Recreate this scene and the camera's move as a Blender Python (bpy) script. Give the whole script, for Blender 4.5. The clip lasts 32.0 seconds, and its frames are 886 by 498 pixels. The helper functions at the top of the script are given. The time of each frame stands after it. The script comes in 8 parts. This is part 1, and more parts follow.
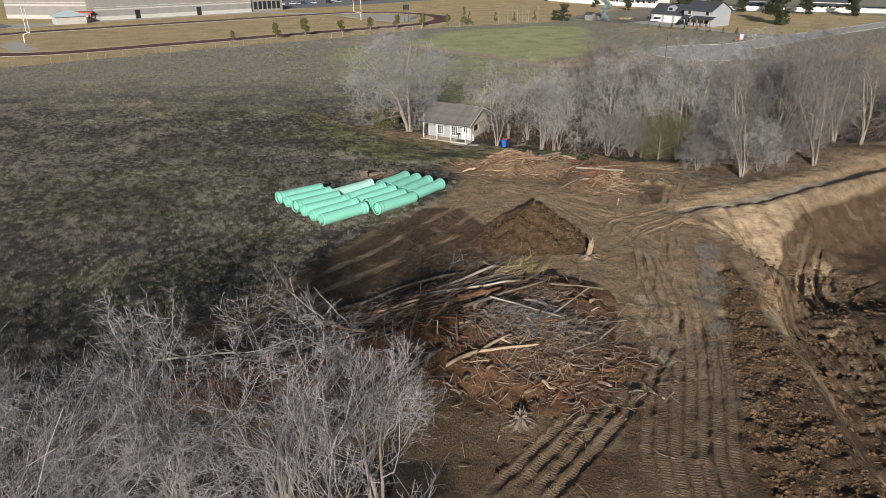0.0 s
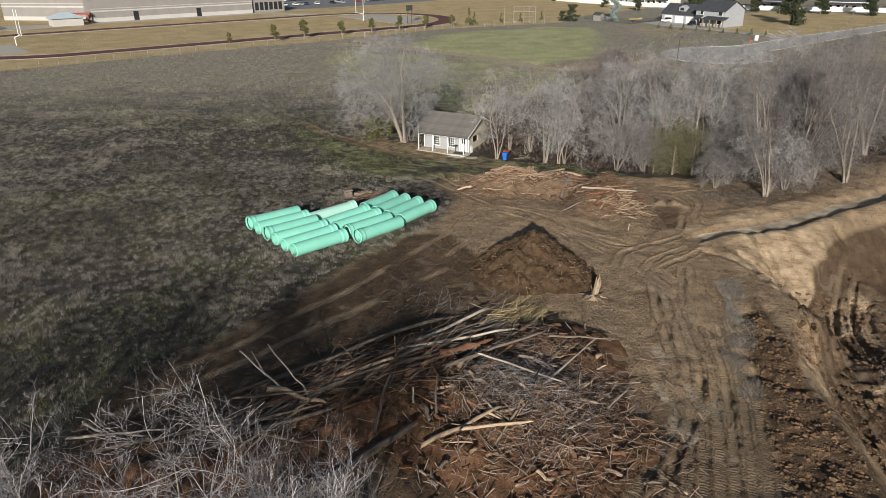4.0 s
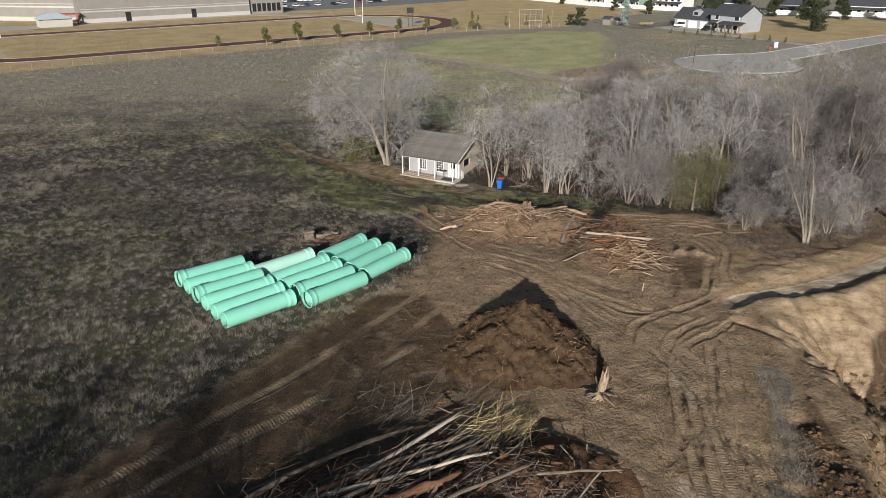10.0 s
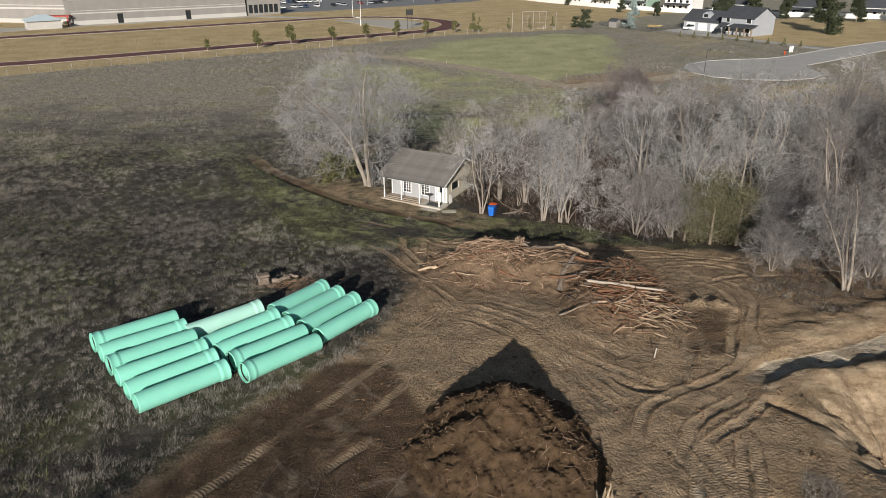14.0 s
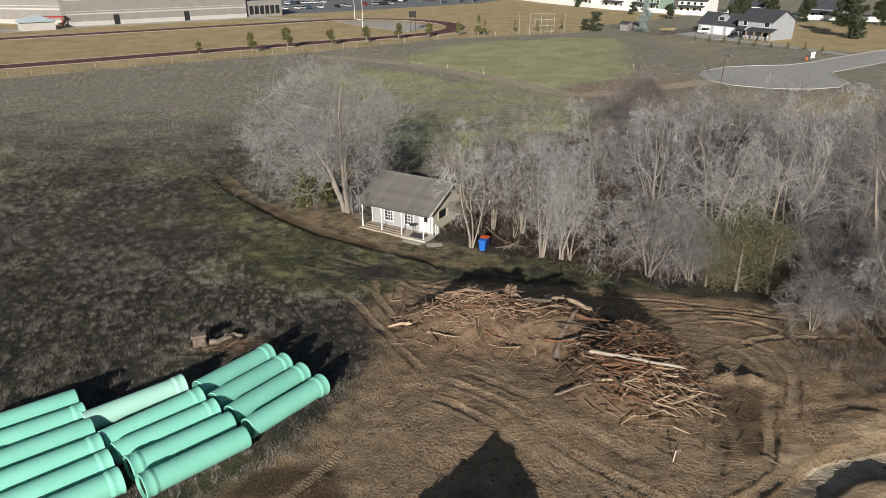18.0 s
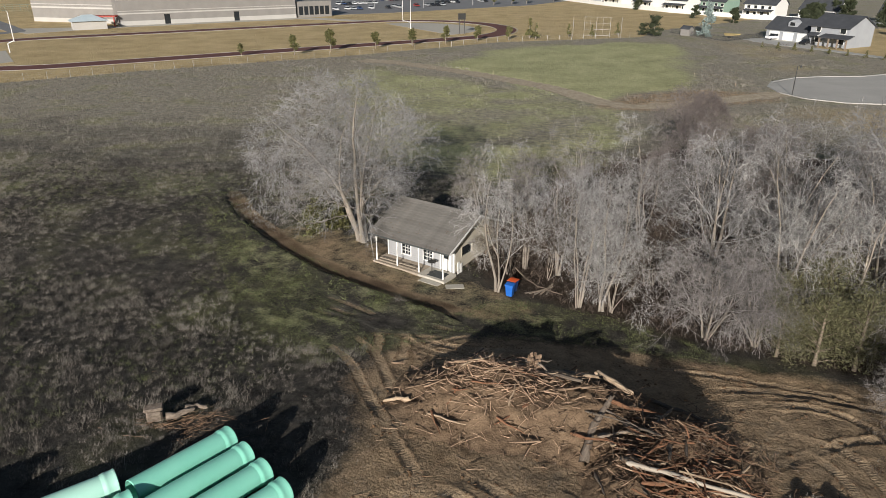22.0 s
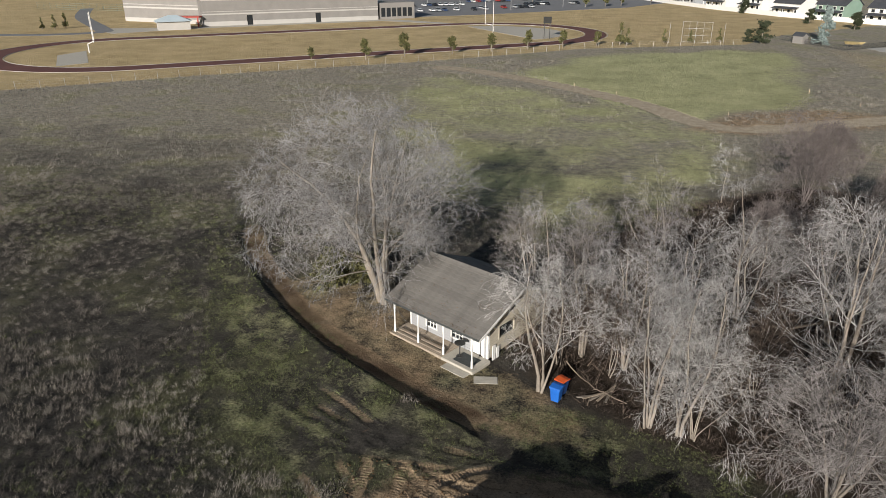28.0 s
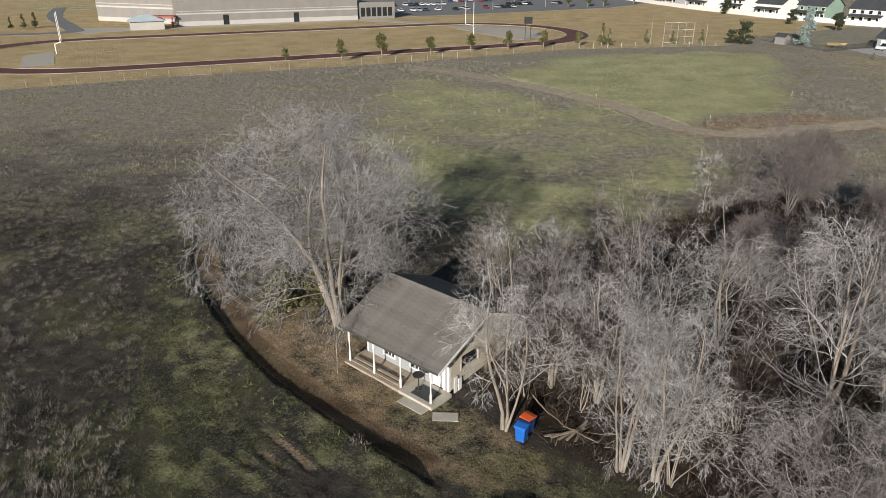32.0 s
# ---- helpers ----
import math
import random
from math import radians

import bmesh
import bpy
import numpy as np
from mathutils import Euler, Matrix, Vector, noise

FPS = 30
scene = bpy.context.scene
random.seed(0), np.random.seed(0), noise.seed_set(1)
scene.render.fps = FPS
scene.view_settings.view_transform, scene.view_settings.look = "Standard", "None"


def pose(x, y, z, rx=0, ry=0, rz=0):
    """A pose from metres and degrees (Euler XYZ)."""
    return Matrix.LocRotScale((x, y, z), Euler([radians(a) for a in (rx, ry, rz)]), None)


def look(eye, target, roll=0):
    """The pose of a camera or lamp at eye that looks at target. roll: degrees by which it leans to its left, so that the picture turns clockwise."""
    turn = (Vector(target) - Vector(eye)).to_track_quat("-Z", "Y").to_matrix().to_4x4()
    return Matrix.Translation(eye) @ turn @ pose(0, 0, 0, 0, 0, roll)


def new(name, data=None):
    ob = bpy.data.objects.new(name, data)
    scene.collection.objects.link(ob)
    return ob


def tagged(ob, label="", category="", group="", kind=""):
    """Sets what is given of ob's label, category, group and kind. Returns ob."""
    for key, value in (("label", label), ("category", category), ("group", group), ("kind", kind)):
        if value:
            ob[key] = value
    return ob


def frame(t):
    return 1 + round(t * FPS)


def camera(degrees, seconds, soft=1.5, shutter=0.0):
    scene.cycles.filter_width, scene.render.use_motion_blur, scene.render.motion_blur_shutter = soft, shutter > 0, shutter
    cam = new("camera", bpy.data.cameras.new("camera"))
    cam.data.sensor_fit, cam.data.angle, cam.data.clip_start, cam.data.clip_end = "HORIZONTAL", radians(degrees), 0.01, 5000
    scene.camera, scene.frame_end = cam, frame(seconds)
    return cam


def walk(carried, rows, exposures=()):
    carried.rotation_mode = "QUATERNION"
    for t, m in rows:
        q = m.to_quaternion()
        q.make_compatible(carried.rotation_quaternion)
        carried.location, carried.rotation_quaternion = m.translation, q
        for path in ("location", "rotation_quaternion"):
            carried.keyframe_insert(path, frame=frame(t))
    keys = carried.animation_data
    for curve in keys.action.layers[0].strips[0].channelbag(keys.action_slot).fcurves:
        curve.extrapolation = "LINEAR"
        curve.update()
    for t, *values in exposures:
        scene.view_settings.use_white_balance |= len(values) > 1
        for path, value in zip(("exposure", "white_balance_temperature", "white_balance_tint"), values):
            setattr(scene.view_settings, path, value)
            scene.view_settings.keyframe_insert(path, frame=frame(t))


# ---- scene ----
cam = camera(66.2, 32.0, soft=0.65)
PATH = [
    (0, (-7.197, -7.263, 25.826), (-7.074, -5.434, 25.026), -0.2),
    (0.5, (-6.893, -6.44, 25.872), (-6.772, -4.61, 25.074), 0.0),
    (1, (-6.572, -5.541, 25.928), (-6.455, -3.712, 25.129), -0.0),
    (1.5, (-6.249, -4.574, 25.907), (-6.138, -2.745, 25.106), -0.2),
    (2, (-5.989, -3.568, 25.84), (-5.881, -1.739, 25.038), -0.4),
    (2.5, (-5.788, -2.61, 25.76), (-5.68, -0.78, 24.96), -0.3),
    (3, (-5.577, -1.609, 25.658), (-5.469, 0.221, 24.858), -0.2),
    (3.5, (-5.294, -0.627, 25.587), (-5.191, 1.203, 24.787), -0.3),
    (5.5, (-4.223, 3.166, 25.424), (-4.129, 4.997, 24.625), -0.4),
    (6, (-4.043, 4.071, 25.375), (-3.949, 5.903, 24.577), -0.2),
    (6.5, (-3.784, 5.074, 25.329), (-3.692, 6.905, 24.531), -0.2),
    (7, (-3.539, 6.076, 25.303), (-3.448, 7.908, 24.506), -0.2),
    (7.5, (-3.247, 7.062, 25.305), (-3.16, 8.894, 24.508), -0.2),
    (8, (-2.945, 8.098, 25.28), (-2.86, 9.93, 24.483), -0.2),
    (8.5, (-2.621, 9.181, 25.298), (-2.539, 11.014, 24.5), -0.2),
    (9, (-2.449, 10.226, 25.255), (-2.365, 12.059, 24.458), -0.1),
    (9.5, (-2.111, 11.252, 25.274), (-2.029, 13.085, 24.478), -0.0),
    (10, (-1.779, 12.363, 25.281), (-1.7, 14.196, 24.483), -0.1),
    (10.5, (-1.437, 13.381, 25.355), (-1.361, 15.213, 24.558), -0.1),
    (11, (-1.127, 14.603, 25.303), (-1.052, 16.436, 24.506), -0.0),
    (11.5, (-0.877, 15.974, 25.203), (-0.803, 17.807, 24.407), -0.1),
    (12, (-0.546, 17.124, 25.16), (-0.475, 18.957, 24.364), -0.1),
    (12.5, (-0.189, 18.272, 25.151), (-0.12, 20.105, 24.355), -0.1),
    (13, (0.109, 19.477, 25.121), (0.178, 21.31, 24.325), -0.1),
    (13.5, (0.438, 20.593, 25.058), (0.504, 22.427, 24.262), -0.1),
    (14, (0.792, 21.677, 25.04), (0.855, 23.51, 24.244), -0.1),
    (14.5, (1.146, 22.808, 24.964), (1.207, 24.642, 24.169), -0.1),
    (16.5, (2.455, 27.552, 24.795), (2.508, 29.386, 24.0), -0.1),
    (17, (2.792, 28.841, 24.698), (2.843, 30.676, 23.903), -0.1),
    (17.5, (3.095, 30.025, 24.689), (3.14, 31.86, 23.895), -0.1),
    (18, (3.405, 31.171, 24.718), (3.441, 33.006, 23.924), -0.0),
    (18.5, (3.699, 32.332, 24.687), (3.724, 34.168, 23.893), 0.0),
    (19, (4.034, 33.431, 24.72), (4.044, 35.266, 23.926), -0.0),
    (19.5, (4.36, 34.478, 24.776), (4.354, 36.314, 23.982), 0.0),
    (20, (4.615, 35.636, 24.71), (4.591, 37.471, 23.917), 0.1),
    (20.5, (4.914, 36.687, 24.696), (4.87, 38.522, 23.904), 0.1),
    (21, (5.199, 37.751, 24.664), (5.134, 39.586, 23.871), 0.1),
    (21.5, (5.47, 38.809, 24.688), (5.384, 40.643, 23.896), 0.1),
    (22, (5.694, 39.958, 24.631), (5.586, 41.791, 23.838), 0.1),
    (22.5, (6.01, 40.951, 24.729), (5.878, 42.782, 23.935), 0.0),
    (23, (6.229, 41.933, 24.894), (6.077, 43.762, 24.099), -0.0),
    (23.5, (6.476, 42.996, 24.902), (6.303, 44.823, 24.108), 0.0),
    (24, (6.583, 44.155, 24.923), (6.389, 45.98, 24.128), 0.0),
    (24.5, (6.752, 45.199, 24.943), (6.537, 47.022, 24.147), 0.0),
    (25, (6.946, 46.231, 25.02), (6.71, 48.05, 24.224), 0.0),
    (25.5, (7.025, 47.239, 24.969), (6.77, 49.056, 24.173), 0.1),
    (27.5, (7.763, 52.304, 24.514), (7.433, 54.11, 23.72), 0.0),
    (28, (7.934, 53.553, 24.436), (7.586, 55.356, 23.644), -0.1),
    (28.5, (8.062, 54.798, 24.435), (7.699, 56.597, 23.641), -0.1),
    (29, (8.212, 55.931, 24.435), (7.834, 57.729, 23.643), -0.1),
    (29.5, (8.387, 56.944, 24.433), (8.002, 58.74, 23.64), -0.1),
    (30, (8.549, 57.735, 24.443), (8.161, 59.53, 23.651), -0.1),
    (30.5, (8.768, 57.967, 24.467), (8.393, 59.764, 23.675), 0.0),
    (31, (8.947, 57.896, 24.454), (8.595, 59.699, 23.661), -0.0),
    (31.5, (8.988, 57.814, 24.357), (8.66, 59.62, 23.564), 0.1),
    (32, (8.942, 57.777, 24.259), (8.634, 59.587, 23.466), 0.1),
]
walk(cam, [(r[0], look(*r[1:])) for r in PATH])


# ---- world, sun, exposure ----
SUN_EL, SUN_TO = 17.5, (0.185, 0.983)          # elevation; compass way in which shadows fall
world = bpy.data.worlds.new("sky")
scene.world = world
world.use_nodes = True
wn = world.node_tree
sky = wn.nodes.new("ShaderNodeTexSky")
sky.sky_type = "NISHITA"
sky.sun_disc = False
sky.sun_elevation = radians(SUN_EL)
sky.sun_rotation = math.atan2(-SUN_TO[0], -SUN_TO[1])
wn.links.new(sky.outputs[0], wn.nodes["Background"].inputs[0])
wn.nodes["Background"].inputs[1].default_value = 0.052
sun_data = bpy.data.lights.new("sun", "SUN")
sun_data.energy = 5.0
sun_data.angle = radians(0.6)
sun_data.color = (1.0, 0.945, 0.87)
sun = new("sun", sun_data)
ce = math.cos(radians(SUN_EL))
sun.matrix_world = look((-SUN_TO[0] * ce * 100, -SUN_TO[1] * ce * 100, math.sin(radians(SUN_EL)) * 100), (0, 0, 0))
scene.view_settings.exposure = 0.27


# ---- materials ----
def shader(name):
    m = bpy.data.materials.new(name)
    m.use_nodes = True
    return m, m.node_tree.nodes, m.node_tree.links, m.node_tree.nodes["Principled BSDF"]


def ramp(ns, ls, fac, c1, c2, a=0.3, b=0.7):
    r = ns.new("ShaderNodeValToRGB")
    r.color_ramp.elements[0].position, r.color_ramp.elements[1].position = a, b
    r.color_ramp.elements[0].color, r.color_ramp.elements[1].color = (*c1, 1), (*c2, 1)
    ls.new(fac, r.inputs[0])
    return r.outputs[0]


def noise_tex(ns, ls, vec, scale, detail=5, rough=0.6, dist=0.0):
    n = ns.new("ShaderNodeTexNoise")
    n.inputs["Scale"].default_value, n.inputs["Detail"].default_value = scale, detail
    n.inputs["Roughness"].default_value, n.inputs["Distortion"].default_value = rough, dist
    ls.new(vec, n.inputs["Vector"])
    return n.outputs[0]


def calc(ns, ls, op, a, b=None, clamp=False):
    n = ns.new("ShaderNodeMath")
    n.operation, n.use_clamp = op, clamp
    for i, v in enumerate((a, b)):
        if v is None:
            continue
        if isinstance(v, (int, float)):
            n.inputs[i].default_value = v
        else:
            ls.new(v, n.inputs[i])
    return n.outputs[0]


def blend(ns, ls, fac, a, b):
    n = ns.new("ShaderNodeMix")
    n.data_type = "RGBA"
    for s, v in ((n.inputs[0], fac), (n.inputs[6], a), (n.inputs[7], b)):
        if isinstance(v, (int, float)):
            s.default_value = v
        elif isinstance(v, tuple):
            s.default_value = (*v, 1)
        else:
            ls.new(v, s)
    return n.outputs[2]


def material(name, dark, light, rough=0.85, scale=3.0, fine=30.0, bump=0.3, metal=0.0, spec=0.3, island=0.0, rand=0.0, stretch=(1, 1, 1), depth=0.02, lo=0.3, hi=0.7):
    """Two scales of noise between two colours, a fine relief, and a spread of tone from piece to piece."""
    m, ns, ls, bs = shader(name)
    tc = ns.new("ShaderNodeTexCoord")
    mp = ns.new("ShaderNodeMapping")
    mp.inputs["Scale"].default_value = stretch
    ls.new(tc.outputs["Object"], mp.inputs["Vector"])
    big = noise_tex(ns, ls, mp.outputs[0], scale, 4)
    small = noise_tex(ns, ls, mp.outputs[0], fine, 3, 0.7)
    mix = calc(ns, ls, "ADD", calc(ns, ls, "MULTIPLY", big, 0.6), calc(ns, ls, "MULTIPLY", small, 0.4))
    col = ramp(ns, ls, mix, dark, light, lo, hi)
    if island or rand:
        val = None
        for amp, node, out in ((island, "ShaderNodeNewGeometry", "Random Per Island"), (rand, "ShaderNodeObjectInfo", "Random")):
            if amp:
                one = calc(ns, ls, "ADD", calc(ns, ls, "MULTIPLY", ns.new(node).outputs[out], 2 * amp), 1 - amp)
                val = one if val is None else calc(ns, ls, "MULTIPLY", val, one)
        hsv = ns.new("ShaderNodeHueSaturation")
        ls.new(val, hsv.inputs["Value"])
        ls.new(col, hsv.inputs["Color"])
        col = hsv.outputs[0]
    ls.new(col, bs.inputs["Base Color"])
    bs.inputs["Roughness"].default_value, bs.inputs["Metallic"].default_value = rough, metal
    bs.inputs["Specular IOR Level"].default_value = spec
    if bump:
        bp = ns.new("ShaderNodeBump")
        bp.inputs["Strength"].default_value, bp.inputs["Distance"].default_value = bump, depth
        ls.new(small, bp.inputs["Height"])
        ls.new(bp.outputs[0], bs.inputs["Normal"])
    return m


def ground_material():
    m, ns, ls, bs = shader("ground_cover")
    tc = ns.new("ShaderNodeTexCoord").outputs["Object"]
    big = noise_tex(ns, ls, tc, 0.12, 5, 0.6)
    mid = noise_tex(ns, ls, tc, 0.9, 6, 0.65)
    fine = noise_tex(ns, ls, tc, 7.0, 5, 0.7)
    grit = noise_tex(ns, ls, tc, 26.0, 3, 0.7)
    tone = calc(ns, ls, "ADD", calc(ns, ls, "MULTIPLY", mid, 0.55), calc(ns, ls, "MULTIPLY", fine, 0.45))
    z1 = ns.new("ShaderNodeAttribute")
    z1.attribute_name = "cover_a"
    z2 = ns.new("ShaderNodeAttribute")
    z2.attribute_name = "cover_b"
    s1, s2 = ns.new("ShaderNodeSeparateColor"), ns.new("ShaderNodeSeparateColor")
    ls.new(z1.outputs["Color"], s1.inputs[0])
    ls.new(z2.outputs["Color"], s2.inputs[0])

    def mask(v, ragged=0.7):
        w = calc(ns, ls, "ADD", v, calc(ns, ls, "MULTIPLY", calc(ns, ls, "SUBTRACT", tone, 0.5), ragged))
        r = ns.new("ShaderNodeMapRange")
        r.inputs[1].default_value, r.inputs[2].default_value = 0.35, 0.65
        ls.new(w, r.inputs[0])
        return r.outputs[0]

    # ground under the weeds, coloured dark for the shaded gaps between plants
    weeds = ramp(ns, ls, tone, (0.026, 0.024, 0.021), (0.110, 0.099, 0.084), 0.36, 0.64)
    weeds_green = ramp(ns, ls, tone, (0.055, 0.058, 0.031), (0.18, 0.172, 0.098))
    patch = ns.new("ShaderNodeMapRange")
    patch.inputs[1].default_value, patch.inputs[2].default_value = 0.5, 0.68
    ls.new(big, patch.inputs[0])
    col = blend(ns, ls, patch.outputs[0], weeds, weeds_green)
    # weed ground turns paler with distance, over y 104 to 150
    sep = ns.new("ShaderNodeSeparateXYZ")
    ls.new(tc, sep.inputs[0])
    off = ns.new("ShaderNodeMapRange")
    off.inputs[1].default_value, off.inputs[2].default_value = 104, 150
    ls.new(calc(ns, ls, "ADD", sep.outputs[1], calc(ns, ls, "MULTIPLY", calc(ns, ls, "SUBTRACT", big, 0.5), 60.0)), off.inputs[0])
    far_weeds = ramp(ns, ls, tone, (0.13, 0.117, 0.092), (0.49, 0.44, 0.35))
    far_weeds = blend(ns, ls, calc(ns, ls, "MULTIPLY", patch.outputs[0], 0.8), far_weeds, ramp(ns, ls, tone, (0.12, 0.12, 0.064), (0.39, 0.375, 0.205)))
    col = blend(ns, ls, off.outputs[0], col, far_weeds)
    # leaf litter, its colour darkened further for shade inside the wood
    litter = ramp(ns, ls, tone, (0.022, 0.017, 0.013), (0.085, 0.065, 0.050))
    col = blend(ns, ls, mask(s2.outputs[2]), col, litter)
    lawn = ramp(ns, ls, calc(ns, ls, "ADD", calc(ns, ls, "MULTIPLY", big, 0.7), calc(ns, ls, "MULTIPLY", mid, 0.3)), (0.36, 0.272, 0.136), (0.63, 0.487, 0.276), 0.3, 0.7)
    col = blend(ns, ls, mask(s2.outputs[1], 0.1), col, lawn)
    green = ramp(ns, ls, calc(ns, ls, "ADD", calc(ns, ls, "MULTIPLY", tone, 0.6), calc(ns, ls, "MULTIPLY", big, 0.4)), (0.21, 0.216, 0.110), (0.60, 0.575, 0.315), 0.33, 0.67)
    col = blend(ns, ls, mask(s1.outputs[1], 0.9), col, green)
    soil = ramp(ns, ls, tone, (0.125, 0.088, 0.055), (0.52, 0.380, 0.244), 0.32, 0.68)
    soil2 = ramp(ns, ls, tone, (0.145, 0.096, 0.055), (0.55, 0.392, 0.238), 0.32, 0.68)
    soil = blend(ns, ls, patch.outputs[0], soil, soil2)
    # dark soil: turned earth, and shade painted beside the log heap
    fresh_or_shade = ramp(ns, ls, tone, (0.044, 0.029, 0.018), (0.195, 0.132, 0.083), 0.3, 0.7)
    soil = blend(ns, ls, mask(z2.outputs["Alpha"], 0.9), soil, fresh_or_shade)
    pale = ramp(ns, ls, fine, (0.22, 0.165, 0.11), (0.42, 0.33, 0.23), 0.3, 0.7)
    soil = blend(ns, ls, calc(ns, ls, "MULTIPLY", s2.outputs[0], 0.3), soil, pale)
    slick = ns.new("ShaderNodeMapRange")
    slick.inputs[1].default_value, slick.inputs[2].default_value = 0.60, 0.68
    ls.new(noise_tex(ns, ls, tc, 0.5, 2, 0.5, 1.2), slick.inputs[0])
    soil = blend(ns, ls, calc(ns, ls, "MULTIPLY", slick.outputs[0], 0.5), soil, (0.24, 0.19, 0.135))
    col = blend(ns, ls, mask(s1.outputs[0], 0.8), col, soil)
    streak = ns.new("ShaderNodeMapping")
    streak.inputs["Rotation"].default_value = (0, 0, radians(-35))
    streak.inputs["Scale"].default_value = (0.35, 1.6, 1)
    ls.new(tc, streak.inputs["Vector"])
    grain = calc(ns, ls, "ADD", calc(ns, ls, "MULTIPLY", noise_tex(ns, ls, streak.outputs[0], 1.1, 6, 0.7), 0.6), calc(ns, ls, "MULTIPLY", tone, 0.4))
    sand = ramp(ns, ls, grain, (0.16, 0.10, 0.055), (0.56, 0.43, 0.29), 0.37, 0.60)
    col = blend(ns, ls, mask(s1.outputs[2], 1.0), col, sand)
    silt = ramp(ns, ls, mid, (0.31, 0.255, 0.182), (0.51, 0.43, 0.325), 0.3, 0.7)
    wet = mask(z1.outputs["Alpha"], 0.35)
    col = blend(ns, ls, wet, col, silt)
    speck = ns.new("ShaderNodeHueSaturation")
    ls.new(calc(ns, ls, "ADD", calc(ns, ls, "MULTIPLY", grit, 1.1), 0.45), speck.inputs["Value"])
    ls.new(col, speck.inputs["Color"])
    ls.new(speck.outputs[0], bs.inputs["Base Color"])
    bs.inputs["Roughness"].default_value = 0.95
    bs.inputs["Specular IOR Level"].default_value = 0.15
    # wheel cleats: chevrons along each wheel lane
    au, av = ns.new("ShaderNodeAttribute"), ns.new("ShaderNodeAttribute")
    au.attribute_name, av.attribute_name = "lane_u", "lane_v"
    ph = calc(ns, ls, "ADD", calc(ns, ls, "MULTIPLY", au.outputs["Fac"], 33.0), calc(ns, ls, "MULTIPLY", calc(ns, ls, "ABSOLUTE", av.outputs["Fac"]), 6.0))
    cleat = calc(ns, ls, "MULTIPLY", calc(ns, ls, "MULTIPLY", calc(ns, ls, "SINE", ph), 1.35, False), s2.outputs[0])
    prints = None
    for k, (ang, size, where) in enumerate(((28, 1.9, 0.24), (78, 2.1, 0.29), (-18, 1.8, 0.21))):
        mp = ns.new("ShaderNodeMapping")
        mp.inputs["Rotation"].default_value = (0, 0, radians(ang))
        mp.inputs["Location"].default_value = (13.7 * k, 5.1 * k, 0)
        ls.new(tc, mp.inputs["Vector"])
        wv = ns.new("ShaderNodeTexVoronoi")
        wv.inputs["Scale"].default_value, wv.inputs["Randomness"].default_value = 2.0 * size, 0.75
        st = ns.new("ShaderNodeMapping")
        st.inputs["Scale"].default_value = (0.6, 1.35, 1)
        ls.new(mp.outputs[0], st.inputs["Vector"])
        ls.new(st.outputs[0], wv.inputs["Vector"])
        pk = ns.new("ShaderNodeMapRange")
        pk.inputs[1].default_value, pk.inputs[2].default_value = 0.42, 0.52
        ls.new(noise_tex(ns, ls, mp.outputs[0], where, 4, 0.55, 0.8), pk.inputs[0])
        one = calc(ns, ls, "MULTIPLY", wv.outputs["Distance"], pk.outputs[0])
        prints = one if prints is None else calc(ns, ls, "ADD", prints, one)
    prints = calc(ns, ls, "MULTIPLY", calc(ns, ls, "MULTIPLY", prints, s1.outputs[0]), calc(ns, ls, "SUBTRACT", 1.0, z2.outputs["Alpha"]))
    rough_ = calc(ns, ls, "SUBTRACT", 1.0, calc(ns, ls, "MAXIMUM", calc(ns, ls, "MULTIPLY", s2.outputs[0], 0.55), wet))
    prints = calc(ns, ls, "MULTIPLY", prints, calc(ns, ls, "MULTIPLY", rough_, calc(ns, ls, "SUBTRACT", 1.0, s1.outputs[2], True)))
    lumps = calc(ns, ls, "MULTIPLY", calc(ns, ls, "ADD", calc(ns, ls, "MULTIPLY", fine, 1.7), calc(ns, ls, "MULTIPLY", grit, 1.1)), rough_)
    clods = calc(ns, ls, "MULTIPLY", calc(ns, ls, "MULTIPLY", noise_tex(ns, ls, tc, 2.6, 3, 0.6), 1.3), z2.outputs["Alpha"])
    height = calc(ns, ls, "ADD", calc(ns, ls, "ADD", calc(ns, ls, "MULTIPLY", cleat, 0.11), calc(ns, ls, "ADD", calc(ns, ls, "ADD", clods, calc(ns, ls, "MULTIPLY", calc(ns, ls, "MULTIPLY", noise_tex(ns, ls, tc, 1.5, 3, 0.55, 3.0), 1.3), s1.outputs[0])), calc(ns, ls, "MULTIPLY", prints, -0.9))), lumps)
    bp = ns.new("ShaderNodeBump")
    bp.inputs["Strength"].default_value, bp.inputs["Distance"].default_value = 0.9, 0.10
    ls.new(height, bp.inputs["Height"])
    ls.new(bp.outputs[0], bs.inputs["Normal"])
    return m


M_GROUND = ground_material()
M_EARTH = material("turned_earth", (0.062, 0.037, 0.021), (0.25, 0.158, 0.092), 0.95, 1.2, 9, 0.9, spec=0.1, depth=0.08)
M_BARK = material("grey_bark", (0.13, 0.11, 0.09), (0.36, 0.315, 0.265), 0.9, 3, 22, 0.6, rand=0.15, stretch=(1, 1, 0.3))
M_TWIG = material("bare_twig", (0.118, 0.114, 0.113), (0.40, 0.386, 0.382), 0.85, 0.5, 6, 0, island=0.5, rand=0.22)
M_TWIG_MID = material("light_grey_twig", (0.14, 0.136, 0.137), (0.42, 0.407, 0.404), 0.85, 0.5, 6, 0, island=0.45)
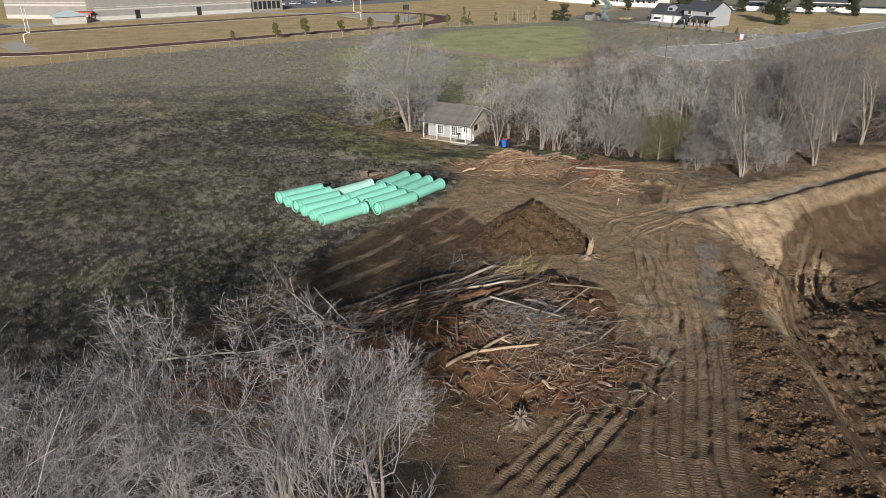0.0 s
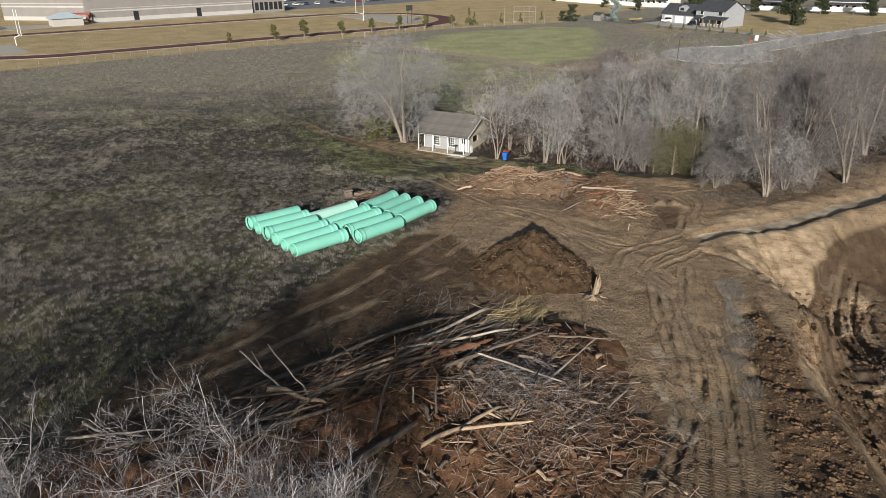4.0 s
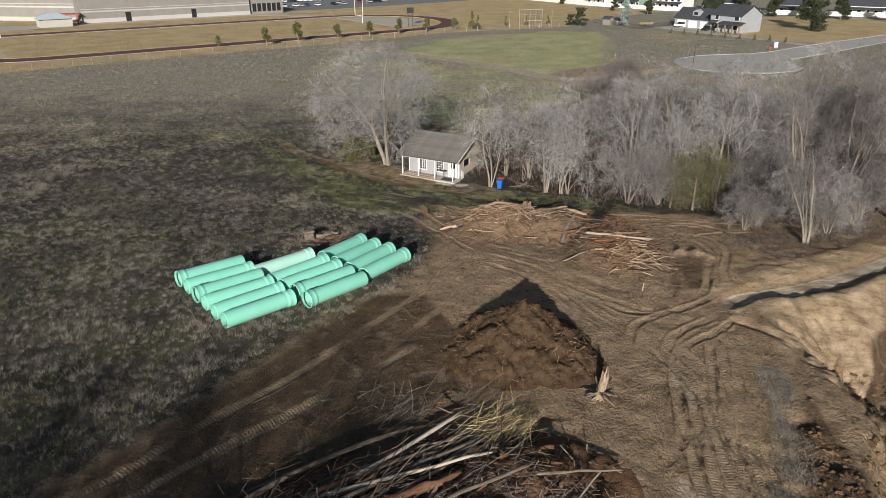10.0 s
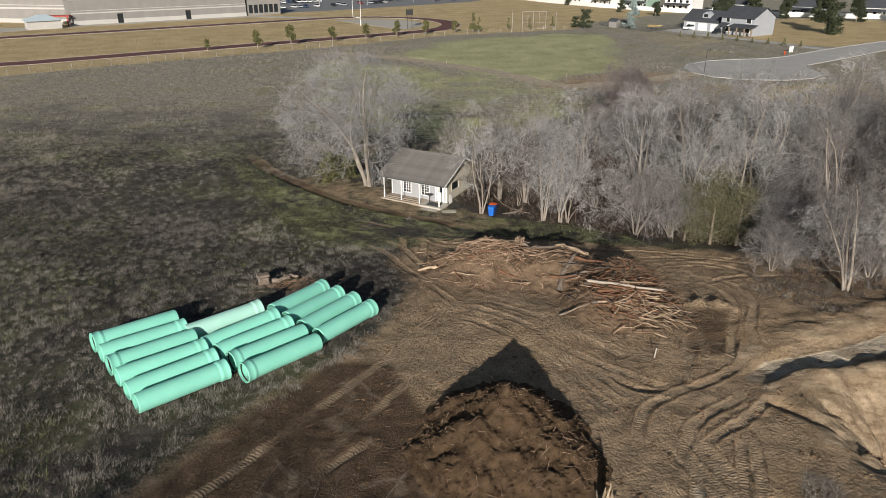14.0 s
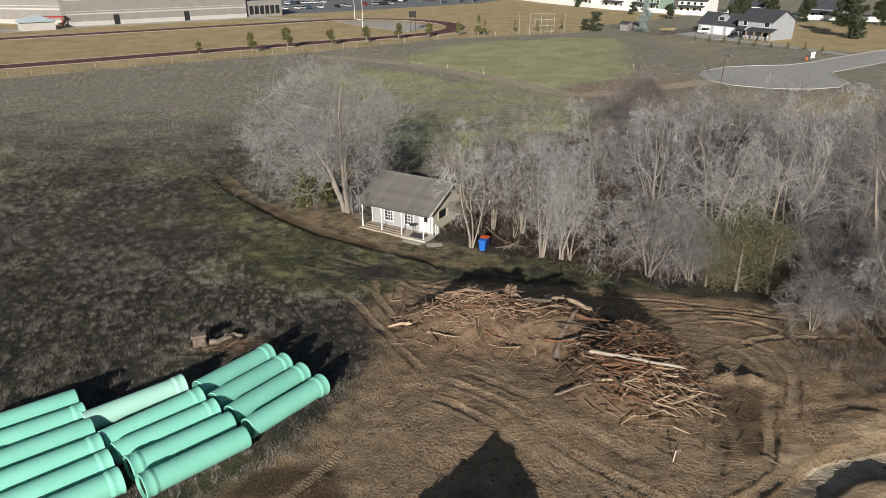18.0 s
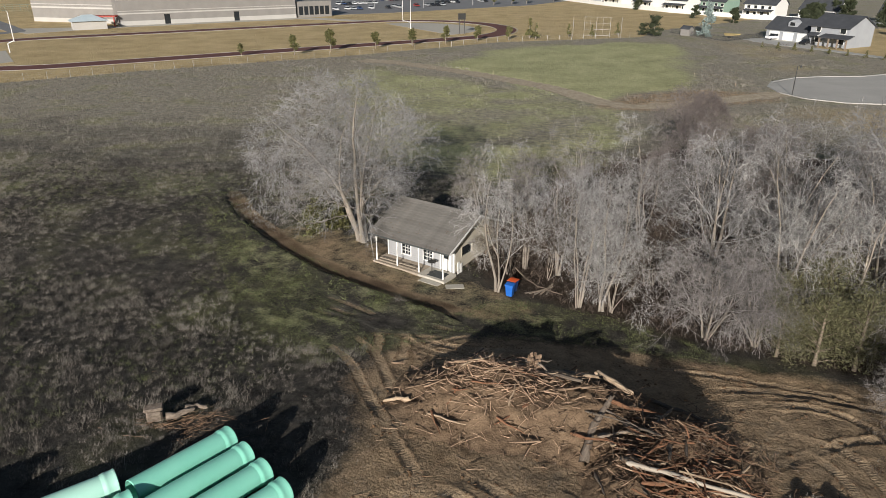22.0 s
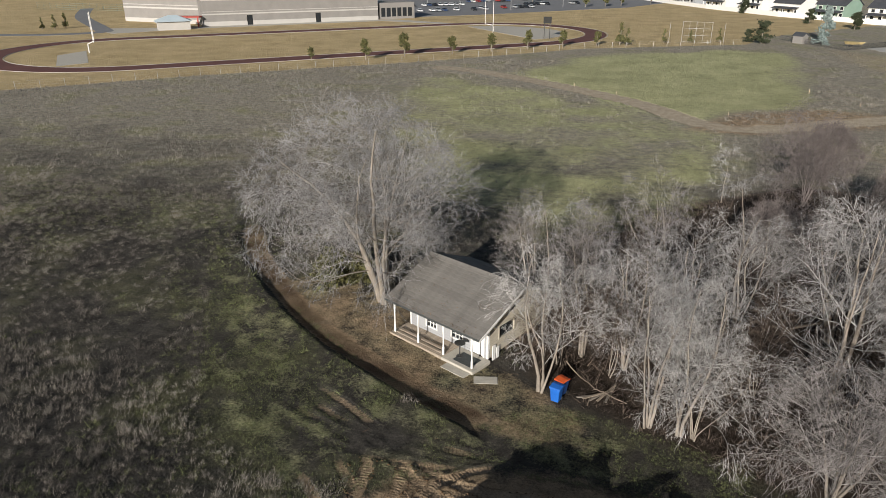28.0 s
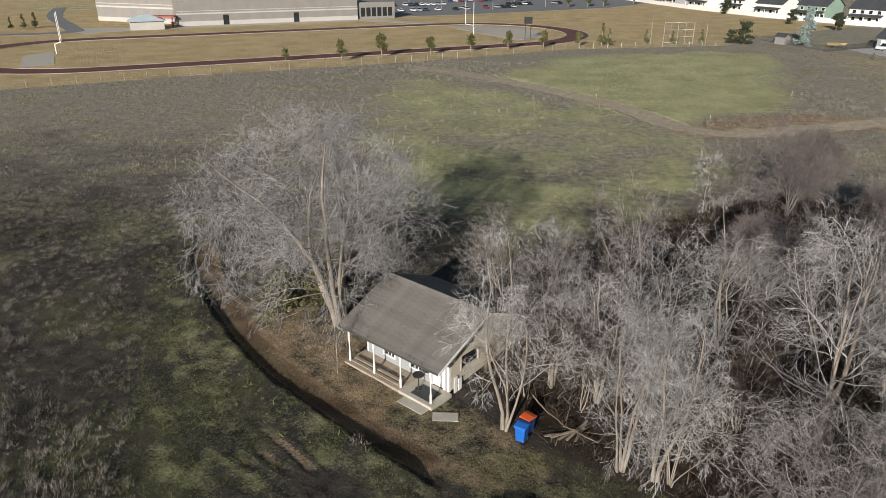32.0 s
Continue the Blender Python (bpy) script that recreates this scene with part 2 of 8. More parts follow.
M_TWIG_NEAR = material("grey_twig", (0.12, 0.112, 0.114), (0.36, 0.335, 0.335), 0.85, 0.5, 6, 0, island=0.5, rand=0.2)
M_TWIG_DARK = material("dark_twig", (0.095, 0.080, 0.076), (0.26, 0.222, 0.21), 0.85, 0.5, 6, 0, island=0.3)
M_TWIG_PALE = material("pale_twig", (0.16, 0.154, 0.150), (0.44, 0.423, 0.410), 0.85, 0.5, 6, 0, island=0.45, rand=0.15)
M_TWIG_BROWN = material("brown_grey_twig", (0.085, 0.077, 0.074), (0.29, 0.268, 0.260), 0.85, 0.5, 6, 0, island=0.5, rand=0.25)
M_WOOD = material("weathered_log", (0.055, 0.040, 0.030), (0.30, 0.245, 0.195), 0.9, 4, 30, 0.9, rand=0.4, stretch=(1, 1, 1.6))
M_WOOD_RED = material("red_heartwood", (0.080, 0.036, 0.021), (0.29, 0.15, 0.085), 0.9, 4, 30, 0.9, rand=0.25, stretch=(1, 1, 1.6))
M_EARTH_DARK = material("damp_dark_earth", (0.031, 0.020, 0.011), (0.164, 0.107, 0.064), 0.95, 1.6, 22, 1.0, spec=0.1, depth=0.08)
M_EARTH_RED = material("red_brown_root_soil", (0.055, 0.030, 0.017), (0.24, 0.135, 0.080), 0.95, 1.6, 12, 0.9, spec=0.1, depth=0.08)
M_LIMB = material("pale_grey_limb", (0.19, 0.182, 0.174), (0.47, 0.452, 0.432), 0.88, 3, 22, 0.5, rand=0.3, stretch=(1, 1, 0.3))
M_SPOIL = material("pale_spoil_earth", (0.072, 0.048, 0.031), (0.275, 0.192, 0.125), 0.95, 1.2, 9, 0.9, spec=0.1, depth=0.08)
M_WOOD_RAW = material("split_raw_wood", (0.17, 0.115, 0.075), (0.56, 0.43, 0.30), 0.8, 4, 30, 0.8, rand=0.3, island=0.5, stretch=(1, 1, 1.2))
M_WOOD_PALE = material("barkless_pale_wood", (0.34, 0.28, 0.22), (0.62, 0.55, 0.46), 0.85, 2, 20, 0.5, rand=0.25, stretch=(1, 1, 0.15))
M_ROOT = material("torn_root", (0.12, 0.070, 0.044), (0.50, 0.355, 0.245), 0.9, 4, 24, 0.8, rand=0.35, island=0.45, stretch=(1, 1, 1.0))
M_BRUSH = material("brush_debris", (0.09, 0.055, 0.034), (0.31, 0.205, 0.13), 0.9, 0.8, 8, 0, island=0.45)
M_BRUSH_DARK = material("dark_brush_debris", (0.055, 0.034, 0.022), (0.21, 0.138, 0.088), 0.9, 0.8, 8, 0, island=0.5)
M_STRAW = material("dry_straw", (0.33, 0.25, 0.11), (0.58, 0.47, 0.25), 0.85, 0.8, 8, 0, island=0.3)
M_WEED = material("dry_weed", (0.085, 0.076, 0.067), (0.295, 0.266, 0.230), 0.95, 0.12, 1.1, 0, island=0.4, spec=0.05, lo=0.38, hi=0.62)
M_WEED_GREEN = material("green_weed", (0.066, 0.078, 0.036), (0.215, 0.226, 0.108), 0.95, 0.06, 0.7, 0, island=0.35, spec=0.05)
M_LEAF = material("juniper_leaf", (0.055, 0.057, 0.030), (0.185, 0.175, 0.098), 0.8, 0.6, 5, 0, island=0.4, spec=0.2)
M_LEAF_DARK = material("pine_needle", (0.022, 0.029, 0.016), (0.065, 0.075, 0.042), 0.8, 0.6, 5, 0, island=0.4, spec=0.2)
M_LEAF_BLUE = material("spruce_needle", (0.12, 0.16, 0.15), (0.30, 0.36, 0.35), 0.8, 0.6, 5, 0, island=0.3, spec=0.2)
M_LEAF_OLIVE = material("olive_leaf", (0.06, 0.065, 0.025), (0.17, 0.16, 0.07), 0.8, 0.6, 5, 0, island=0.4, spec=0.2)
M_PIPE = material("green_pvc", (0.22, 0.62, 0.475), (0.28, 0.70, 0.555), 0.32, 0.8, 30, 0.04, spec=0.5, rand=0.05)
M_PIPE_PALE = material("sun_faded_pvc", (0.37, 0.69, 0.57), (0.45, 0.75, 0.64), 0.35, 0.8, 30, 0.04, spec=0.5)
M_RUBBER = material("black_rubber", (0.015, 0.015, 0.015), (0.03, 0.03, 0.03), 0.7, 5, 40, 0.1)
M_SIDING = material("grey_siding", (0.30, 0.303, 0.312), (0.37, 0.373, 0.382), 0.7, 1.5, 30, 0.15)
M_SIDING_TAN = material("beige_siding", (0.44, 0.40, 0.32), (0.53, 0.48, 0.40), 0.7, 1.5, 30, 0.15)
M_WHITE = material("white_paint", (0.72, 0.71, 0.68), (0.82, 0.81, 0.79), 0.5, 2, 40, 0.08)
M_SHINGLE = material("asphalt_shingle", (0.115, 0.107, 0.098), (0.215, 0.203, 0.187), 0.95, 1.2, 40, 0.6, stretch=(1, 1, 1), rand=0.1)
M_DECK = material("worn_deck_board", (0.24, 0.19, 0.14), (0.42, 0.36, 0.29), 0.85, 2, 30, 0.4, rand=0.12)
M_CONCRETE = material("grey_concrete", (0.36, 0.33, 0.28), (0.52, 0.49, 0.43), 0.9, 1.5, 25, 0.3)
M_MAT = material("dark_mat", (0.04, 0.045, 0.045), (0.08, 0.085, 0.085), 0.95, 4, 60, 0.3)
M_BLACK = material("black_metal", (0.02, 0.02, 0.02), (0.045, 0.045, 0.045), 0.5, 4, 40, 0.1, spec=0.5)
M_BIN = material("blue_plastic", (0.012, 0.10, 0.42), (0.02, 0.15, 0.55), 0.45, 2, 30, 0.05, spec=0.5)
M_BIN_DARK = material("navy_plastic", (0.01, 0.035, 0.12), (0.015, 0.05, 0.17), 0.45, 2, 30, 0.05, spec=0.5)
M_LID = material("orange_red_plastic", (0.50, 0.075, 0.02), (0.66, 0.12, 0.03), 0.45, 2, 30, 0.05, spec=0.5)
M_TRACK = material("running_track_rubber", (0.10, 0.042, 0.036), (0.15, 0.066, 0.056), 0.9, 0.1, 4, 0.1)
M_ASPHALT = material("old_asphalt", (0.16, 0.16, 0.165), (0.23, 0.23, 0.235), 0.9, 0.2, 6, 0.2)
M_ROAD = material("pale_grey_road", (0.34, 0.325, 0.30), (0.45, 0.43, 0.40), 0.9, 0.15, 5, 0.2)
M_KERB = material("pale_kerb", (0.36, 0.35, 0.33), (0.44, 0.43, 0.41), 0.9, 0.5, 10, 0.2)
M_BLOCK = material("tan_block_wall", (0.205, 0.195, 0.185), (0.265, 0.252, 0.240), 0.85, 0.3, 6, 0.2)
M_BLOCK_PALE = material("cream_block_band", (0.40, 0.385, 0.365), (0.47, 0.455, 0.435), 0.85, 0.3, 6, 0.2)
M_METAL_ROOF = material("blue_grey_roof", (0.42, 0.50, 0.54), (0.52, 0.60, 0.64), 0.5, 0.3, 6, 0.1, spec=0.5)
M_RED = material("red_canopy", (0.30, 0.05, 0.04), (0.42, 0.08, 0.06), 0.6, 1, 10, 0.1)
M_HOUSE_GREY = material("light_grey_stucco", (0.29, 0.305, 0.33), (0.36, 0.375, 0.40), 0.85, 0.4, 10, 0.2)
M_HOUSE_GREEN = material("sage_green_siding", (0.20, 0.30, 0.24), (0.26, 0.36, 0.30), 0.85, 0.4, 10, 0.2)
M_ROOF_DARK = material("charcoal_shingle", (0.040, 0.043, 0.050), (0.075, 0.080, 0.090), 0.9, 0.5, 12, 0.4)
M_STEEL = material("galvanised_steel", (0.42, 0.42, 0.42), (0.55, 0.55, 0.55), 0.5, 2, 20, 0.05, metal=0.6)
# brown undergrowth; the colour also carries the wood's inner shade
M_BROWN = material("brown_bush", (0.045, 0.034, 0.027), (0.135, 0.104, 0.083), 0.9, 0.6, 5, 0, island=0.4)
CAR_PAINTS = [material(n, c, tuple(min(1, v * 1.1) for v in c), 0.3, 1, 20, 0, spec=0.6) for n, c in (
    ("white_car_paint", (0.75, 0.75, 0.75)), ("black_car_paint", (0.02, 0.02, 0.022)), ("silver_car_paint", (0.42, 0.43, 0.44)),
    ("red_car_paint", (0.30, 0.03, 0.025)), ("blue_car_paint", (0.04, 0.07, 0.16)))]


def glass_material():
    m, ns, ls, bs = shader("dark_window_glass")
    bs.inputs["Base Color"].default_value = (0.02, 0.024, 0.028, 1)
    bs.inputs["Roughness"].default_value = 0.06
    bs.inputs["Specular IOR Level"].default_value = 0.6
    return m


M_GLASS = glass_material()


# ---- mesh helpers ----
def mesh_of(name, verts, faces, mat, smooth=False):
    me = bpy.data.meshes.new(name)
    me.from_pydata([tuple(v) for v in verts] if not isinstance(verts, np.ndarray) else verts.tolist(), [], faces if isinstance(faces, list) else faces.tolist())
    me.materials.append(mat)
    if smooth:
        me.polygons.foreach_set("use_smooth", [True] * len(me.polygons))
    me.update()
    return me


def fast_mesh(name, verts, faces, mat, smooth=False):
    """verts (n,3) and faces (m,k) as arrays, all faces with k corners."""
    me = bpy.data.meshes.new(name)
    k = faces.shape[1]
    me.vertices.add(len(verts))
    me.vertices.foreach_set("co", np.asarray(verts, np.float32).ravel())
    me.loops.add(faces.size)
    me.loops.foreach_set("vertex_index", faces.astype(np.int32).ravel())
    me.polygons.add(len(faces))
    me.polygons.foreach_set("loop_start", np.arange(0, faces.size, k, dtype=np.int32))
    me.polygons.foreach_set("use_smooth", np.full(len(faces), smooth))
    me.materials.append(mat)
    me.update(calc_edges=True)
    return me


def part(name, me, parent, label="", m=None):
    ob = new(name, me)
    ob.parent = parent
    if m is not None:
        ob.matrix_local = m
    return tagged(ob, label)


def thing(name, m, label, category, group="", kind="", me=None):
    ob = new(name, me)
    ob.matrix_world = m
    return tagged(ob, label, category, group, kind)


class Solid:
    """Collects boxes and prisms into one mesh."""

    def __init__(self):
        self.v, self.f = [], []

    def add(self, verts, faces):
        o = len(self.v)
        self.v += [tuple(v) for v in verts]
        self.f += [[i + o for i in f] for f in faces]
        return self

    def box(self, x0, y0, z0, x1, y1, z1):
        return self.add([(x, y, z) for z in (z0, z1) for y in (y0, y1) for x in (x0, x1)],
                        [(0, 2, 3, 1), (4, 5, 7, 6), (0, 1, 5, 4), (2, 6, 7, 3), (0, 4, 6, 2), (1, 3, 7, 5)])

    def prism(self, outline, a, b, axis="x"):
        """outline: (p, q) pairs, extruded from a to b along the axis."""
        n = len(outline)
        put = {"x": lambda s, p, q: (s, p, q), "y": lambda s, p, q: (p, s, q), "z": lambda s, p, q: (p, q, s)}[axis]
        vs = [put(a, p, q) for p, q in outline] + [put(b, p, q) for p, q in outline]
        fs = [list(range(n))[::-1], list(range(n, 2 * n))] + [(i, (i + 1) % n, n + (i + 1) % n, n + i) for i in range(n)]
        return self.add(vs, fs)

    def rod(self, p, q, r0, r1, n=8):
        p, q = Vector(p), Vector(q)
        d = (q - p).normalized()
        a = d.orthogonal().normalized()
        b = d.cross(a)
        vs = [c + (a * math.cos(2 * math.pi * i / n) + b * math.sin(2 * math.pi * i / n)) * r for c, r in ((p, r0), (q, r1)) for i in range(n)]
        return self.add(vs, [(i, (i + 1) % n, n + (i + 1) % n, n + i) for i in range(n)] + [list(range(n))[::-1], list(range(n, 2 * n))])

    def mesh(self, name, mat, bevel=0.0, smooth=False):
        me = mesh_of(name, self.v, self.f, mat, smooth)
        bm = bmesh.new()
        bm.from_mesh(me)
        bmesh.ops.recalc_face_normals(bm, faces=bm.faces)
        if bevel:
            bmesh.ops.bevel(bm, geom=[e for e in bm.edges if e.is_manifold and e.calc_face_angle() > 0.5], offset=bevel, segments=1, affect="EDGES")
        bm.to_mesh(me)
        bm.free()
        return me


def lathe(name, profile, mat, n=28, axis="x"):
    """profile: closed ring of (along, radius) turned about the axis."""
    k = len(profile)
    vs, fs = [], []
    for i in range(n):
        a = 2 * math.pi * i / n
        for s, r in profile:
            vs.append((s, r * math.cos(a), r * math.sin(a)) if axis == "x" else (r * math.cos(a), r * math.sin(a), s))
    for i in range(n):
        j = (i + 1) % n
        for q in range(k):
            p = (q + 1) % k
            fs.append((i * k + q, i * k + p, j * k + p, j * k + q))
    me = mesh_of(name, vs, fs, mat, True)
    bm = bmesh.new()
    bm.from_mesh(me)
    bmesh.ops.remove_doubles(bm, verts=bm.verts, dist=1e-5)
    bmesh.ops.recalc_face_normals(bm, faces=bm.faces)
    for e in bm.edges:
        if e.is_manifold and e.calc_face_angle() > 0.6:
            e.smooth = False
    bm.to_mesh(me)
    bm.free()
    return me


def tubes(chains, radii, sides):
    """chains (n,k,3), radii (n,k): tapered tubes as vertex and quad arrays."""
    n, k, _ = chains.shape
    d = np.zeros_like(chains)
    d[:, 1:-1] = chains[:, 2:] - chains[:, :-2]
    d[:, 0], d[:, -1] = chains[:, 1] - chains[:, 0], chains[:, -1] - chains[:, -2]
    d /= np.linalg.norm(d, axis=2, keepdims=True) + 1e-9
    ref = np.where(np.abs(d[:, :1, 2:3]) < 0.9, np.array([0, 0, 1.0]), np.array([1.0, 0, 0]))
    a = np.cross(d, np.broadcast_to(ref, d.shape))
    a /= np.linalg.norm(a, axis=2, keepdims=True) + 1e-9
    b = np.cross(d, a)
    ang = np.arange(sides) * 2 * math.pi / sides
    ring = a[:, :, None] * np.cos(ang)[:, None] + b[:, :, None] * np.sin(ang)[:, None]
    v = chains[:, :, None] + ring * radii[:, :, None, None]
    idx = np.arange(n * k * sides).reshape(n, k, sides)
    nx = np.roll(idx, -1, axis=2)
    f = np.stack([idx[:, :-1], nx[:, :-1], nx[:, 1:], idx[:, 1:]], axis=-1).reshape(-1, 4)
    return v.reshape(-1, 3), f


def join_arrays(parts):
    vs, fs, o = [], [], 0
    for v, f in parts:
        vs.append(v)
        fs.append(f + o)
        o += len(v)
    return np.concatenate(vs), np.concatenate(fs)


# ---- plan of the ground ----
NOISE = np.random.RandomState(7).rand(256, 256)


def vnoise(x, y, size):
    x, y = np.asarray(x, float) / size + 91.3, np.asarray(y, float) / size + 47.7
    i, j = np.floor(x).astype(int), np.floor(y).astype(int)
    u, v = x - i, y - j
    u, v = u * u * (3 - 2 * u), v * v * (3 - 2 * v)
    g = lambda a, b: NOISE[a % 256, b % 256]
    return (g(i, j) * (1 - u) + g(i + 1, j) * u) * (1 - v) + (g(i, j + 1) * (1 - u) + g(i + 1, j + 1) * u) * v


def ease(t):
    t = np.clip(t, 0, 1)
    return t * t * (3 - 2 * t)


def along(line, x, y):
    """Distance to a polyline, length along it, and signed offset (positive: left of its way)."""
    x, y = np.asarray(x, float), np.asarray(y, float)
    best, s_at, side = np.full(x.shape, 1e9), np.zeros(x.shape), np.zeros(x.shape)
    s = 0.0
    for (ax, ay), (bx, by) in zip(line[:-1], line[1:]):
        dx, dy = bx - ax, by - ay
        ln = math.hypot(dx, dy)
        t = np.clip(((x - ax) * dx + (y - ay) * dy) / ln ** 2, 0, 1)
        d = np.hypot(x - ax - t * dx, y - ay - t * dy)
        sd = (dx * (y - ay) - dy * (x - ax)) / ln
        near = d < best
        best, s_at, side = np.where(near, d, best), np.where(near, s + t * ln, s_at), np.where(near, sd, side)
        s += ln
    return best, s_at, side


def within(poly, x, y):
    x, y = np.asarray(x, float), np.asarray(y, float)
    c = np.zeros(x.shape, bool)
    for (ax, ay), (bx, by) in zip(poly, poly[1:] + poly[:1]):
        if ay != by:
            c ^= ((ay > y) != (by > y)) & (x < (bx - ax) * (y - ay) / (by - ay) + ax)
    return c


def zone(poly, x, y, soft):
    """0 outside, 1 inside a polygon, over a soft edge of that many metres."""
    d = along(poly + poly[:1], x, y)[0]
    return ease(0.5 + np.where(within(poly, x, y), d, -d) / soft)


def rounded(line, n=4):
    """A smooth polyline through the given points."""
    out = []
    p = [line[0]] + list(line) + [line[-1]]
    for a, b, c, d in zip(p[:-3], p[1:-2], p[2:-1], p[3:]):
        for i in range(n):
            t = i / n
            out.append(tuple(0.5 * (2 * b[k] + (c[k] - a[k]) * t + (2 * a[k] - 5 * b[k] + 4 * c[k] - d[k]) * t * t + (3 * b[k] - a[k] - 3 * c[k] + d[k]) * t ** 3) for k in (0, 1)))
    return out + [tuple(line[-1])]


PIT = [(14.5, 5), (15.2, 12), (16, 20), (18, 28), (18.6, 33), (20, 37.5), (23, 43), (22.6, 46), (22.2, 50), (22.7, 54), (25.5, 55.8), (31, 57), (37, 60.2), (48, 65.5), (75, 74), (75, -30), (14, -30)]
DITCH = rounded([(20, 54.8), (23.5, 57.1), (28.5, 58.2), (36.5, 61.9), (48, 67.5), (62, 73)])
BANK = rounded([(-24, 112), (-20, 105), (-17.5, 101.3), (-12.2, 95.3), (-7.7, 91.3), (-3.2, 88.2), (0.9, 85.5), (4.8, 83.2), (8, 81.4)])
SOIL = [(-24, 22), (-22.5, 33.2), (-19.4, 36.8), (-14.5, 42.6), (-10.1, 50.2), (-4.5, 57.2), (-1.5, 62), (0, 68), (-2, 74), (1, 79), (8, 81), (16, 79.5), (30, 75.5), (38, 74), (50, 85), (90, 92), (90, -60), (-4, -60), (-5, 20)]
YARD = [(-15, 99), (-9.5, 92.5), (-4, 88.6), (1, 86), (6, 83), (12, 83), (9, 88), (4, 92), (-2, 97), (-9, 103)]
GRASS = [(-22, 104), (-19, 97), (-14, 87), (-9.5, 79), (-4, 75.5), (4, 81), (12, 80.5), (22, 78), (18, 84), (8, 87.5), (4, 84.5), (-4, 89), (-12, 96)]
WOODS = [(2, 99), (7, 90), (12, 86.5), (22, 81), (32, 76), (60, 85), (90, 110), (70, 125), (34, 135), (14, 122)]
DRY = [(40, 178), (62, 186), (82, 200), (100, 207), (122, 222), (100, 250), (88, 268), (68, 290), (66, 240)]
DRY2 = [(40, 148), (62, 170), (80, 166), (95, 170), (150, 215), (150, 120), (60, 132)]
YARD2 = [(100, 249), (112, 228), (122, 222), (150, 236), (215, 285), (170, 320), (120, 300), (108, 262)]
LAWN = [(-98.7, 175.3), (-74.5, 195.3), (-31.3, 224.5), (9.5, 258.7), (57, 277), (68, 300), (130, 360), (60, 470), (-300, 520), (-420, 300), (-160, 130)]
PITCH = [(-5, 214), (12, 190), (28, 168), (40, 178), (54, 196), (66, 240), (66, 266), (50, 266), (14, 250)]
PATHWAY = rounded([(-24, 216), (-15.5, 213), (3, 198), (19.7, 180), (31, 163), (52, 171), (62, 176), (70, 180)])
SCRUB = [(26.5, 66.5), (29, 63.5), (36, 66.4), (46, 71), (60, 77), (64, 88), (42, 80), (30, 74.5)]
SANDBOWL = [(25.1, 56.8), (22.6, 52.0), (21.8, 49.8), (23.1, 45.5), (24.5, 44.9), (30.5, 52.3), (33.5, 56.0), (37.6, 61.8), (34.5, 58.6), (29, 57.6)]


def lanes_beside(line, offsets, depth):
    """Wheel lanes that keep their distance from a middle line."""
    out = []
    mid = rounded(line)
    for k, o in enumerate(offsets):
        dp = depth[k % len(depth)]
        pts = []
        for i, (px, py) in enumerate(mid):
            (ax, ay), (bx, by) = mid[max(0, i - 1)], mid[min(len(mid) - 1, i + 1)]
            ln = math.hypot(bx - ax, by - ay)
            pts.append((px - (by - ay) / ln * o, py + (bx - ax) / ln * o))
        out.append((pts[::2] + [pts[-1]], dp))
    return out


